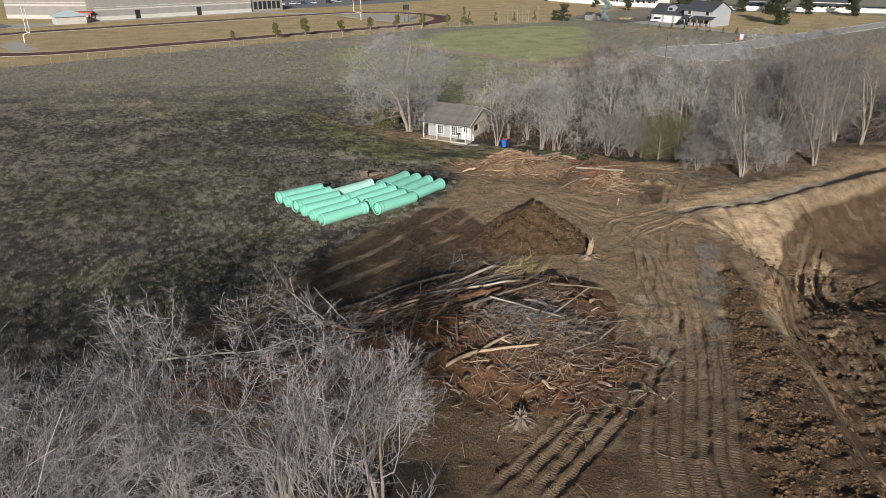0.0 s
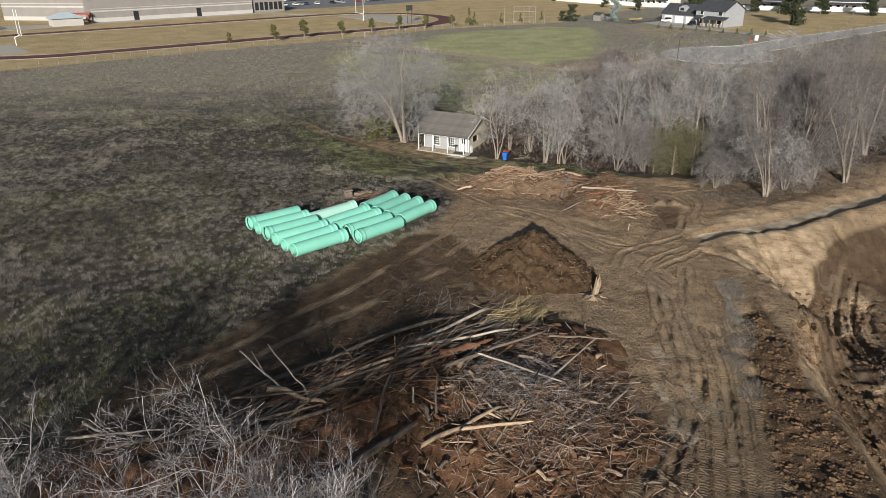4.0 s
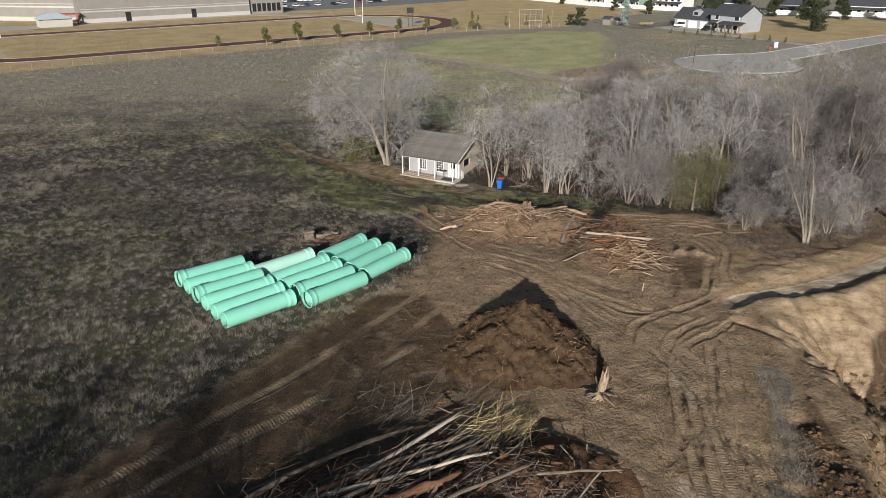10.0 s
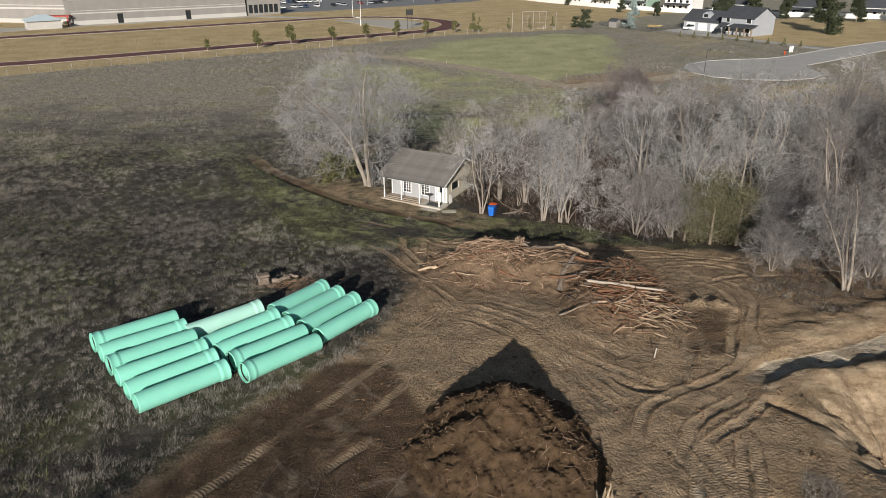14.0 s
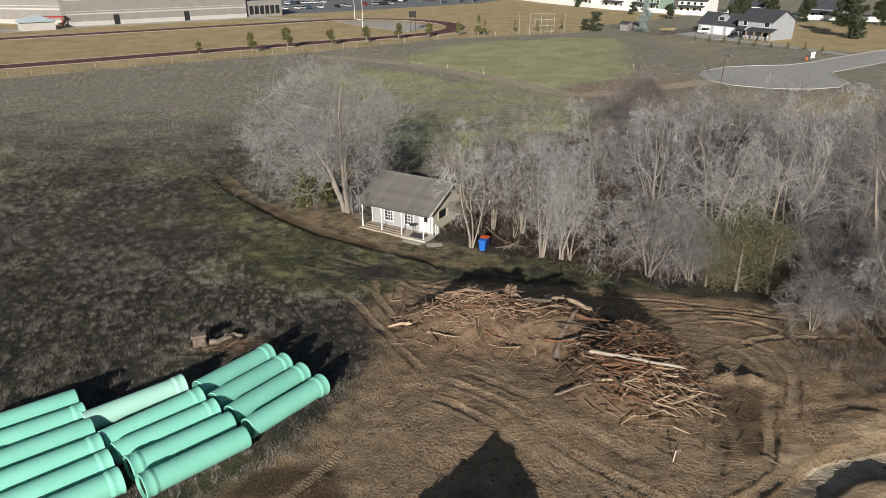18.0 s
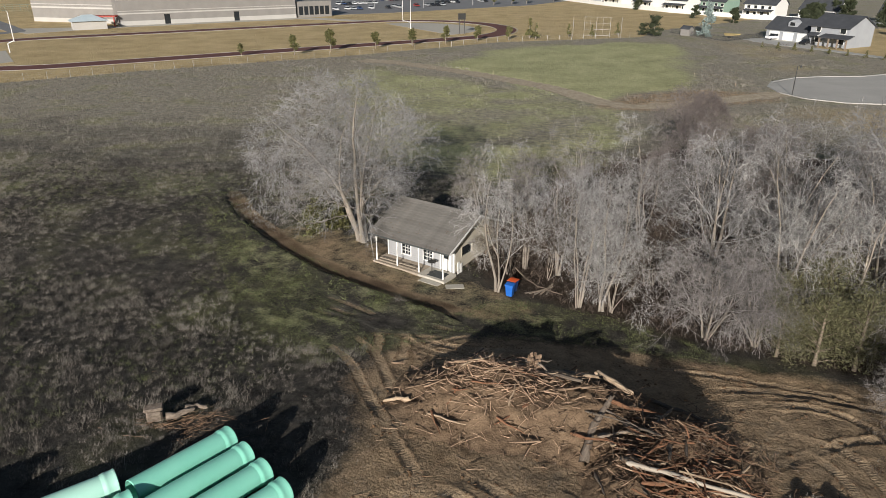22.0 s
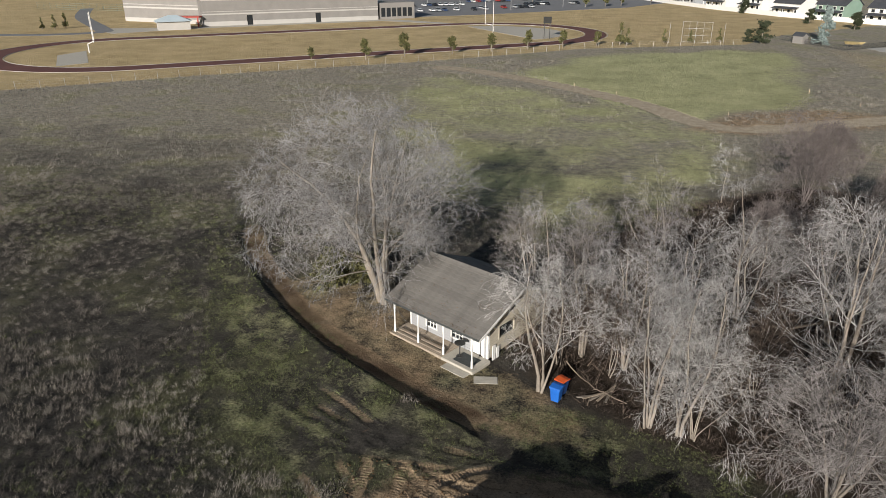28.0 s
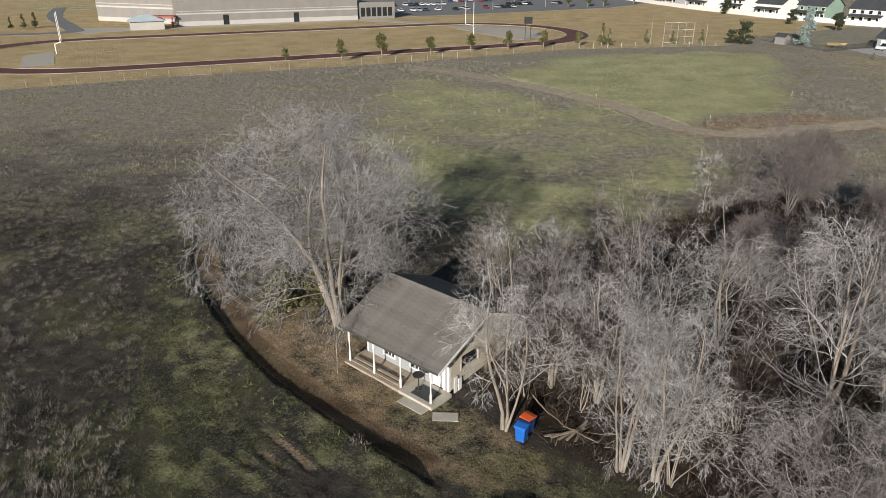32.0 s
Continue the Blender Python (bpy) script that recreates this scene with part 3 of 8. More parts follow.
LANES = []                                   # (line, depth of the rut)
LANES += lanes_beside([(6.0, 14), (7.0, 19.5), (10.3, 27.3), (13.1, 35), (14.4, 41.5), (15.4, 46)], (-2.5, -1.75, -1.0, -0.3, 0.45, 1.2, 1.95), (0.05, 0.03, 0.09, 0.04))
LANES += lanes_beside([(-3.5, 15.5), (1.2, 20.4), (6.3, 26.2), (10.6, 32.6), (12.6, 37)], (-1.1, -0.35, 0.55, 1.3), (0.10, 0.04, 0.08))
LANES += [(rounded(p), dp) for p, dp in (
    ([(-25, 31), (-17.1, 37.2), (-13.9, 41.2), (-9.1, 46.4), (-5.2, 52.0), (-1, 58), (2.7, 65)], 0.04),
    ([(-24, 29), (-16.2, 35.6), (-12, 40), (-7, 44.8), (-1.5, 52.8), (1.8, 58)], 0.04),
    ([(-13.8, 38.0), (-9.2, 42.2), (-4.6, 46.9), (-1, 51)], 0.05),
    ([(11.2, 48.1), (12.1, 50.4), (13.1, 52.2), (15.3, 53.7), (18.0, 55.0), (21.3, 57.4)], 0.065), ([(12.5, 46.6), (14.3, 49.4), (15.4, 51.0), (18.4, 53.0), (20.6, 54.3)], 0.065), ([(14.5, 48.4), (16.0, 49.8), (18.2, 51.2), (19.6, 52.4), (22.4, 54.5)], 0.055), ([(9.5, 56.6), (10.4, 54.2), (11.5, 52.0), (12.0, 50.7)], 0.06), ([(11.7, 57.1), (12.5, 54.7), (14.2, 53.8), (16.2, 54.0)], 0.07), ([(9.6, 54.8), (10.7, 52.3), (11.2, 50.0)], 0.06), ([(10.8, 57.2), (11.9, 54.4), (13.3, 52.5)], 0.05), ([(22.0, 61.2), (20.4, 58.1), (18.9, 55.9)], 0.07), ([(18.9, 60.6), (17.5, 57.5), (16.3, 55.4)], 0.05), ([(11.2, 38.3), (12.4, 41.9), (13.4, 45.5), (14.3, 48.4)], 0.07), ([(11.3, 37.2), (12.6, 40.0), (13.6, 43.2), (14.7, 47.5)], 0.09), ([(12.7, 37.2), (13.8, 39.9), (14.8, 43.2), (16.4, 47.5), (17.9, 51.2)], 0.065), ([(13.7, 37.6), (15.0, 40.5), (16.1, 43.9), (17.1, 47.4), (18.2, 50.6)], 0.07), ([(14.9, 37.1), (15.3, 39.3), (15.9, 41.8), (16.8, 44.6), (17.6, 47.4)], 0.06),
    ([(2.7, 65), (7, 62.4), (9.6, 58.8), (12.5, 56), (15.5, 53.6)], 0.04), ([(2.0, 63.2), (5.2, 61.4), (8.4, 57.6), (9.8, 54)], 0.05), ([(4, 66), (8, 63.4), (11, 60), (14, 57)], 0.03),
    ([(17.0, 55.5), (18, 60.8), (19.6, 65.9)], 0.04), ([(18.2, 55.5), (19.3, 60.6), (20.8, 65.2)], 0.04), ([(20.2, 56.5), (21.2, 60), (23.5, 64.8), (22.7, 68.6), (18.4, 69.4)], 0.06),
    ([(21.9, 57.5), (23, 61), (25, 65), (24.6, 69), (20.2, 71)], 0.05), ([(20.1, 73.1), (25.7, 73.0), (27.6, 69.5), (26.4, 64.5)], 0.06), ([(19.6, 66.9), (23.8, 69.2), (26.6, 70.1), (32.1, 69.8)], 0.05), ([(19, 75), (24.5, 74.6), (31, 72.4)], 0.06), ([(16, 77.6), (22, 76.2), (29, 74)], 0.05),
    ([(-0.7, 75), (-0.9, 78), (-1.3, 80.2), (-4.4, 82.5), (-9, 85)], 0.055), ([(0.6, 75), (0.9, 78.4), (0.4, 80.6), (-3.2, 84.1), (-8, 87.4)], 0.05), ([(5, 80.8), (0.5, 80.2), (-4.4, 81), (-8, 83)], 0.05), ([(6, 82), (1, 81.8), (-3, 82.6), (-7, 85.6)], 0.05), ([(1.8, 75.5), (2.6, 79), (6, 81.2), (12, 80.4)], 0.06),
    ([(-4.9, 79), (-2.4, 76.2), (-0.9, 73), (1.5, 68), (4, 63)], 0.04), ([(-3.4, 80.5), (-0.8, 77), (0.6, 73.6), (2.4, 70)], 0.04), ([(-1.1, 83.6), (1.5, 80.4), (5, 79), (12, 79)], 0.05), ([(-3, 84), (-0.6, 80.8), (4, 77.8), (10, 77.4)], 0.04),
    ([(26.5, 12), (25.5, 24), (25.6, 36), (28, 46)], 0.10), ([(28.6, 12), (27.6, 24), (27.7, 36), (30.5, 46)], 0.10), ([(32, 10), (31.5, 26), (33, 40), (37, 52)], 0.10), ([(34, 10), (33.6, 26), (35.2, 40), (39, 51)], 0.10),
    ([(23.4, 12), (22.9, 24), (23.6, 34), (25.6, 42)], 0.08), ([(29.8, 30), (30.6, 38), (34, 46), (40, 49)], 0.12), ([(28.0, 30), (28.8, 39), (32.2, 48), (38, 53)], 0.12), ([(31.4, 30), (32.6, 37), (36, 43.6), (42, 46)], 0.12))]
LANES += lanes_beside([(31.5, 51.5), (29.0, 47.6), (27.4, 43), (26.4, 37), (25.8, 30), (25.6, 22)], (-3.6, -2.5, -1.3, -0.2, 1.0), (0.30, 0.16, 0.24, 0.12))
LANES += lanes_beside([(37.5, 55), (34.5, 50.5), (31.8, 45.5), (30.2, 39), (29.4, 30)], (-2.2, -0.9, 0.4), (0.22, 0.30, 0.14))
LANES += lanes_beside([(11.5, 22), (12.6, 28.5), (14.2, 35), (15.2, 41), (15.0, 46), (13.6, 51)], (-0.9, -0.35, 0.35, 0.9), (0.05, 0.03))
HOLES = ((15.9, 34.0, 0.55), (16.3, 36.2, 0.4), (17.3, 38.6, 0.3), (18.8, 41.6, 0.3))
CLODS = [(9.9, 14), (9.9, 18.6), (13.2, 27), (15.6, 33), (17.4, 39.5), (20.5, 43.5), (20, 38), (18.4, 33), (18, 28), (16.2, 20), (15, 12)]


def ground_fields(x, y):
    """Height of the ground and the wheel lanes (mask, length, offset) at arrays of places."""
    x, y = np.asarray(x, float), np.asarray(y, float)
    z = 2.2 * ease((90 - y) / 30) + (-0.03 * np.clip(x, -45, 0) - 0.02 * np.clip(x, 0, 20)) * (1 - ease((y - 95) / 60))
    near = ease((y + 20) / 20) * (1 - ease((np.hypot(x, y - 60) - 110) / 40))
    z = z + near * (0.22 * (vnoise(x, y, 6) - 0.5) + 0.10 * (vnoise(x, y, 1.7) - 0.5))
    # the cut bank round the yard: the field stands higher
    d, s, side = along(BANK, x, y)
    z = z + 0.46 * np.where(side > 0.2, 0, ease((0.2 - side) / 0.8)) * np.exp(-d / 7.0) * ease(s / 5) * ease((42 - s) / 3)
    # soil
    soil = zone(SOIL, x, y, 3)
    z = z + soil * near * (0.11 * (vnoise(x, y, 0.9) - 0.5) + 0.06 * (vnoise(x + 31, y, 0.45) - 0.5))
    # pit with its sandy slope, its furrows and its floor
    inside = within(PIT, x, y)
    d = along(PIT + PIT[:1], x, y)[0]
    d = np.where(inside, d, 0) * (0.85 + 0.3 * vnoise(x, y, 3))
    wide = 3.8 + 3.8 * ease((y - 38) / 8)
    drop = (3.6 + 1.6 * ease((y - 38) / 8)) * ease(d / wide * 0.95 + 0.05 * (d > 0)) * ease((d > 0) * 1.0)
    z = z - drop + 1.2 * ease((x - 36) / 30) * (d > 0)
    ds_ = along(PIT[:14], x, y)[1]
    z = z + (d > 0) * ease(d / 1.5) * ease((9 - d) / 3) * (0.34 * (vnoise(ds_, d * 0.25, 1.4) - 0.5) + 0.34 * (vnoise(ds_ + 7, d * 0.35, 0.55) - 0.5))
    z = z + 1.7 * np.exp(-(((x - 50) / 12) ** 2 + ((y - 77) / 5.5) ** 2)) * (0.7 + 0.6 * vnoise(x, y, 2))
    furrow = ease((d - 3) / 3)
    z = z + furrow * (0.20 * (vnoise(x + 0.25 * y, y * 0.3, 0.9) - 0.5) + 0.30 * (vnoise(x, y, 2.8) - 0.5) + 0.15 * (vnoise(x, y + 9, 0.7) - 0.5))
    # lumps along the pit's edge
    e = along(PIT[:8], x, y)[0]
    z = z + np.maximum(zone(CLODS, x, y, 1.5), np.where(inside, 0, 1) * ease((2.0 - e) / 2) * ease((42 - y) / 4)) * ((vnoise(x, y, 1.3) - 0.4) * 0.26 + (vnoise(x + 5, y, 0.6) - 0.5) * 0.26)
    for hx, hy, hd in HOLES:
        z = z - hd * np.exp(-(((x - hx) / 0.75) ** 2 + ((y - hy) / 0.6) ** 2) ** 1.5)
    z = z + (0.42 + 0.5 * (vnoise(x, y, 0.7) - 0.5)) * np.exp(-(((x - 21.6) / 1.7) ** 4 + ((y - 64.6 + 0.25 * (x - 21.6)) / 0.75) ** 2))
    # ditch
    d, s, side = along(DITCH, x, y)
    w = 0.75 + 0.45 * ease(s / 10) + 0.5 * (vnoise(s, 0 * s, 2.5) - 0.5)
    z = z - (0.22 + 0.45 * vnoise(s + 3, 0 * s, 3.2)) * ease(s / 3 + 0.1) * (1 - ease((d - 0.75 * w) / (0.7 * w)))
    z = z + (0.12 + 0.3 * vnoise(s, 0 * s + 7, 1.5)) * ease(s / 6) * np.exp(-((side + 2.1 * w) / 0.7) ** 2)
    z = z + (0.04 + 0.22 * vnoise(x, y, 1.2) + 0.2 * vnoise(x + 4, y, 0.5)) * ease((s - 2) / 6) * np.exp(-((side - 2.9 + 1.2 * (vnoise(s, 0 * s, 2.1) - 0.5)) / 1.1) ** 2)
    bowl = zone(SANDBOWL, x, y, 2.5)
    z = z + bowl * (0.16 * (vnoise(x * 0.9 + y * 0.7, (y * 0.9 - x * 0.7) * 0.22, 1.1) - 0.5) + 0.16 * (vnoise(x * 0.9 + y * 0.7 + 9, (y * 0.9 - x * 0.7) * 0.3, 0.4) - 0.5))
    step_ = along([(20.5, 52.9), (23.4, 50.4), (23.0, 46.5), (24.3, 43.6), (26.4, 45.0), (28.2, 46.0)], x, y)[0]
    z = z - 0.32 * np.exp(-(step_ / (0.35 + 0.4 * vnoise(x, y, 1.4))) ** 2) * (vnoise(x, y, 2.0) > 0.35)
    mask, lu, lv, rim = np.zeros(x.shape), np.zeros(x.shape), np.zeros(x.shape), np.zeros(x.shape)
    far_off = 1.3
    for lane, deep in LANES:
        lx, ly = [p[0] for p in lane], [p[1] for p in lane]
        k = np.nonzero((x > min(lx) - far_off) & (x < max(lx) + far_off) & (y > min(ly) - far_off) & (y < max(ly) + far_off))[0]
        if not len(k):
            continue
        xk, yk = x[k], y[k]
        d, s, side = along(lane, xk, yk)
        whole = sum(math.hypot(q[0] - p[0], q[1] - p[1]) for p, q in zip(lane[:-1], lane[1:]))
        d = d + 0.10 * (vnoise(xk, yk, 0.5) - 0.5)
        core = 1 - ease((d - 0.24) / 0.09)
        fade = ease(s / 3) * ease((whole - s) / 3) * np.where(deep > 0.15, 1, 0.3 + 0.7 * ease((vnoise(xk + 17, yk, 3.1) - 0.25) / 0.35))
        z[k] -= fade * deep * 0.85 * (core - (0.35 + 1.3 * vnoise(xk, yk + 3, 0.33)) * np.exp(-((d - 0.40) / 0.085) ** 2)) * (0.4 + 1.1 * vnoise(xk, yk, 1.3))
        hit = (core * fade > mask[k]) | (mask[k] == 0) & (d < 1.2)
        lu[k], lv[k] = np.where(hit, s, lu[k]), np.where(hit, side, lv[k])
        mask[k] = np.maximum(mask[k], core * fade)
        rim[k] = np.maximum(rim[k], fade * np.exp(-((d - 0.40) / 0.09) ** 2) * min(1, 0.35 + deep * 8))
    return z, mask, lu, lv, rim * (1 - mask)


def ground(x, y):
    return float(ground_fields(np.array([x]), np.array([y]))[0][0])


def steps(*spans):
    """Grid lines: (from, to, step) joined end to end."""
    out = []
    for a, b, st in spans:
        out += list(np.linspace(a, b, max(1, round((b - a) / st)), endpoint=False))
    return np.array(out + [spans[-1][1]])


GX = steps((-3500, -900, 500), (-900, -400, 60), (-400, -130, 12), (-130, -36, 2.2), (-36, -24, 0.6), (-24, -4, 0.22), (-4, 29, 0.14), (29, 36, 0.24), (36, 50, 0.6), (50, 140, 2.2), (140, 420, 14), (420, 900, 60), (900, 3500, 500))
GY = steps((-900, -100, 100), (-100, 8, 6), (8, 16, 0.8), (16, 84, 0.14), (84, 90, 0.2), (90, 106, 0.4), (106, 140, 1.2), (140, 300, 2.0), (300, 480, 6), (480, 900, 40), (900, 4200, 500))


def build_ground():
    x, y = [a.ravel() for a in np.meshgrid(GX, GY, indexing="xy")]
    z, mask, lu, lv, rim = ground_fields(x, y)
    nx, ny = len(GX), len(GY)
    idx = np.arange(nx * ny).reshape(ny, nx)
    f = np.stack([idx[:-1, :-1], idx[:-1, 1:], idx[1:, 1:], idx[1:, :-1]], axis=-1).reshape(-1, 4)
    me = fast_mesh("ground", np.stack([x, y, z], 1), f, M_GROUND, True)
    inside = within(PIT, x, y)
    d = along(PIT + PIT[:1], x, y)[0]
    dd, ds, side = along(DITCH, x, y)
    soil = zone(SOIL, x, y, 6)
    soil = np.maximum(soil, (0.35 + 0.3 * vnoise(x, y, 2)) * zone(YARD, x, y, 3))
    off, run, hand = along(BANK, x, y)
    foot = ease((hand + 0.2) / 0.4) * ease((2.6 - hand) / 1.2) * ease(run / 5) * ease((42 - run) / 3)
    soil = np.maximum(soil, (0.6 + 0.4 * vnoise(x, y, 1.8)) * foot)
    path = along(PATHWAY, x, y)[0]
    soil = np.maximum(soil, 0.9 * (1 - ease((path - 1.3) / 1.5)))
    soil = np.maximum(soil, (0.95 - 0.4 * ease((y - 79) / 3)) * mask)
    sand = zone(SANDBOWL, x + 1.6 * (vnoise(x, y, 1.7) - 0.5), y + 1.6 * (vnoise(y, x, 1.9) - 0.5), 1.2) * (0.55 + 0.6 * vnoise(x, y, 1.1))
    sand = np.maximum(sand, (0.25 + 0.6 * vnoise(x, y, 2.2)) * np.where(inside, 1, 0) * ease((2.9 - d) / 1.2) * ease((y - 14) / 4) * ease((40 - y) / 3) * ease((d - 0.2) / 0.5))
    bank = np.maximum(np.exp(-((side - 2.0) / 1.0) ** 2), 0.9 * np.exp(-((side + 2.0) / 0.9) ** 2)) * (0.35 + 0.65 * vnoise(x, y, 1.6))
    sand = np.maximum(sand, ease(ds / 3) * bank * 1.1 * ease((41 - x) / 6))
    sand = np.maximum(sand, (0.2 + 0.6 * vnoise(x, y, 1.4)) * zone([(26.5, 45.5), (31, 51), (34.5, 53), (37, 50.5), (33, 44), (29.5, 37), (26, 36)], x, y, 2.5))
    sand = np.maximum(sand, 0.9 * np.exp(-(along([(19.5, 52.6), (21.2, 54.4), (23.4, 56.0), (28, 57.0)], x, y)[0] / 0.42) ** 2))
    silt = ease((ds - 0.5) / 3) * (1 - ease((dd - 0.55) / 0.5)) * (0.45 + 0.5 * vnoise(x, y, 1.8))
    for px, py, ra, rb in ((9.4, 32.5, 0.35, 1.0), (11.2, 32.4, 0.4, 1.1), (9.4, 29.2, 0.8, 1.4), (11.6, 30.8, 0.9, 0.8), (13.6, 44.8, 0.45, 2.0), (21.2, 55.4, 1.2, 0.8), (10.8, 36.5, 0.5, 1.6)):
        silt = np.maximum(silt, 0.52 * (1 - ease((np.hypot((x - px) / ra, (y - py) / rb) * (0.55 + 0.9 * vnoise(x, y, 0.55)) - 0.6) / 0.8)))
    silt = np.maximum(silt, (0.75 + 0.25 * vnoise(x, y, 4)) * (1 - ease((path - 1.9) / 1.4)))
    fresh_or_shade = np.maximum(zone(CLODS, x, y, 2), 0.75 * rim)
    # shade behind the log heap, put into the soil colour
    fresh_or_shade = np.maximum(fresh_or_shade, 0.55 * zone([(-14, 34), (-12, 37.5), (-3, 46.5), (3, 47.5), (4, 42), (-6, 35)], x, y, 4))
    # dark damp soil along the track, with tree shade painted in
    fresh_or_shade = np.maximum(fresh_or_shade, (0.72 + 0.28 * vnoise(x, y, 2.4)) * zone([(-24, 24), (-14, 29), (-4, 40), (1, 45), (1.5, 51), (-1, 57), (-5, 57), (-11, 48.5), (-18, 38), (-24, 33)], x, y, 3))
    fresh_or_shade = np.maximum(fresh_or_shade, 0.6 * zone([(17, 57.5), (20, 57.5), (22.9, 63.8), (20, 64.4)], x, y, 1.0))
    fresh_or_shade = np.maximum(fresh_or_shade, np.where(inside, 1, 0) * (1 - 0.8 * zone(SANDBOWL, x, y, 2)) * ease((d - 1.0) / 2))
    fresh_or_shade = np.maximum(fresh_or_shade, 0.6 * np.clip(1.3 - np.hypot((x - 0.5) / 11, (y - 30.5) / 9), 0, 1))
    fresh_or_shade = np.maximum(fresh_or_shade, 0.5 * np.clip(1.3 - np.hypot((x - 4.6) / 5, (y - 48.5) / 4.2), 0, 1))
    fresh_or_shade = np.maximum(fresh_or_shade, 0.6 * np.exp(-(((x - 50) / 12) ** 2 + ((y - 77) / 5.5) ** 2)))
    fresh_or_shade = np.maximum(fresh_or_shade, (0.35 + 0.4 * vnoise(x, y, 1.5)) * foot)
    fresh_or_shade = fresh_or_shade * (1 - 0.42 * mask * ease((4 - x) / 3) * ease((y - 28) / 4))
    fresh_or_shade = np.maximum(fresh_or_shade, (0.46 + 0.28 * vnoise(x, y, 3)) * ease((38 - y) / 10))
    soil = np.maximum(soil, 0.62 * zone([(22, 160), (34, 158), (62, 168), (64, 178), (50, 182), (34, 176)], x, y, 8))
    green = np.maximum((0.20 + 0.36 * vnoise(x, y, 1.4)) * (1 - 0.8 * np.maximum(mask, rim)) * zone(GRASS, x, y, 5) * (1 - 0.6 * foot), (0.62 + 0.4 * vnoise(x, y, 14)) * zone(PITCH, x + 6 * vnoise(x, y, 9), y + 8 * vnoise(y, x, 11), 16))
    green = np.maximum(green, 0.55 * zone([(4.5, 36), (10, 35.5), (10, 40), (8, 43.5), (5, 43)], x, y, 3))
    green = np.maximum(green, (0.16 + 0.20 * vnoise(x, y, 2.2)) * zone([(-40, 104), (-28, 84), (-12, 84), (-10, 100), (-16, 120), (-36, 140)], x, y, 14))
    green = np.maximum(green, 0.42 * zone(YARD, x, y, 3))
    green = np.maximum(green, (0.34 + 0.42 * vnoise(x, y, 5)) * zone([(-8, 122), (12, 110), (30, 135), (31, 160), (10, 186), (-12, 202), (-34, 206), (-22, 150)], x, y, 16))
    lawn = np.maximum(zone(LAWN, x, y, 4), 0.8 * zone(YARD2, x, y, 5))
    lawn = np.maximum(lawn, np.maximum((0.22 + 0.35 * vnoise(x, y, 12)) * zone(DRY, x, y, 30), (0.22 + 0.4 * vnoise(x, y, 12)) * zone(DRY2, x, y, 20)))
    litter = np.maximum(zone(WOODS, x, y, 8), zone([(-40, 4), (-4, 4), (-5, 20), (-14, 23), (-40, 24)], x, y, 5))
    litter = np.maximum(litter, (0.5 + 0.5 * vnoise(x, y, 2.5)) * zone(SCRUB, x, y, 3))
    for name, cols in (("cover_a", (soil, green, sand, silt)), ("cover_b", (mask, lawn, litter, fresh_or_shade))):
        at = me.attributes.new(name, "FLOAT_COLOR", "POINT")
        at.data.foreach_set("color", np.stack(cols, 1).astype(np.float32).ravel())
    for name, val in (("lane_u", lu), ("lane_v", lv)):
        at = me.attributes.new(name, "FLOAT", "POINT")
        at.data.foreach_set("value", val.astype(np.float32))
    return tagged(new("ground", me), "dark weed field, rutted brown soil and a sandy excavated pit", "ground", kind="structure")


ground_ob = build_ground()


# ---- bare trees ----
def unit(v):
    return v / (np.linalg.norm(v, axis=-1, keepdims=True) + 1e-9)


def grow(rng, start, way, length, k, wander, lift):
    """Wandering chains from starts along ways; lift bends them up (or down)."""
    n = len(start)
    pts = [start]
    d = unit(way)
    for i in range(k - 1):
        d = unit(d + rng.normal(0, wander, (n, 3)) + np.array([0, 0, lift]))
        pts.append(pts[-1] + d * (length / (k - 1))[:, None])
    return np.stack(pts, 1)


def sprout(rng, chains, radii, lengths, count, t0, angle, ratio, k, wander, lift, thin, r_end):
    """Side branches off each chain."""
    n, kk, _ = chains.shape
    par = np.repeat(np.arange(n), count)
    t = t0 + (1 - t0) * rng.rand(len(par)) ** 0.8
    u = t * (kk - 1)
    i = np.minimum(u.astype(int), kk - 2)
    w = (u - i)[:, None]
    pos = chains[par, i] * (1 - w) + chains[par, i + 1] * w
    d = unit(chains[par, i + 1] - chains[par, i])
    side = unit(np.cross(d, rng.normal(0, 1, d.shape)))
    ang = np.radians(angle * (0.6 + 0.8 * rng.rand(len(par))))[:, None]
    way = d * np.cos(ang) + side * np.sin(ang)
    ln = lengths[par] * ratio * (1.15 - 0.6 * t) * (0.6 + 0.8 * rng.rand(len(par)))
    r = (radii[par, i] * (1 - w[:, 0]) + radii[par, i + 1] * w[:, 0]) * thin
    ch = grow(rng, pos, way, ln, k, wander, lift)
    return ch, np.linspace(1, 0, k)[None] * (r[:, None] - r_end) * 1.0 + r_end, ln


def spikes(chains, radii):
    """Two-point chains as three-sided cones."""
    n = len(chains)
    d = unit(chains[:, 1] - chains[:, 0])
    a = unit(np.cross(d, np.array([0.31, 0.17, 0.93])))
    b = np.cross(d, a)
    r = radii[:, :1]
    base = [chains[:, 0] + (a * math.cos(q) + b * math.sin(q)) * r for q in (0, 2.094, 4.189)]
    v = np.stack(base + [chains[:, 1]], 1).reshape(-1, 3)
    i = np.arange(n)[:, None] * 4
    return v, np.concatenate([i + np.array([[0, 1, 3]]), i + np.array([[1, 2, 3]]), i + np.array([[2, 0, 3]])])


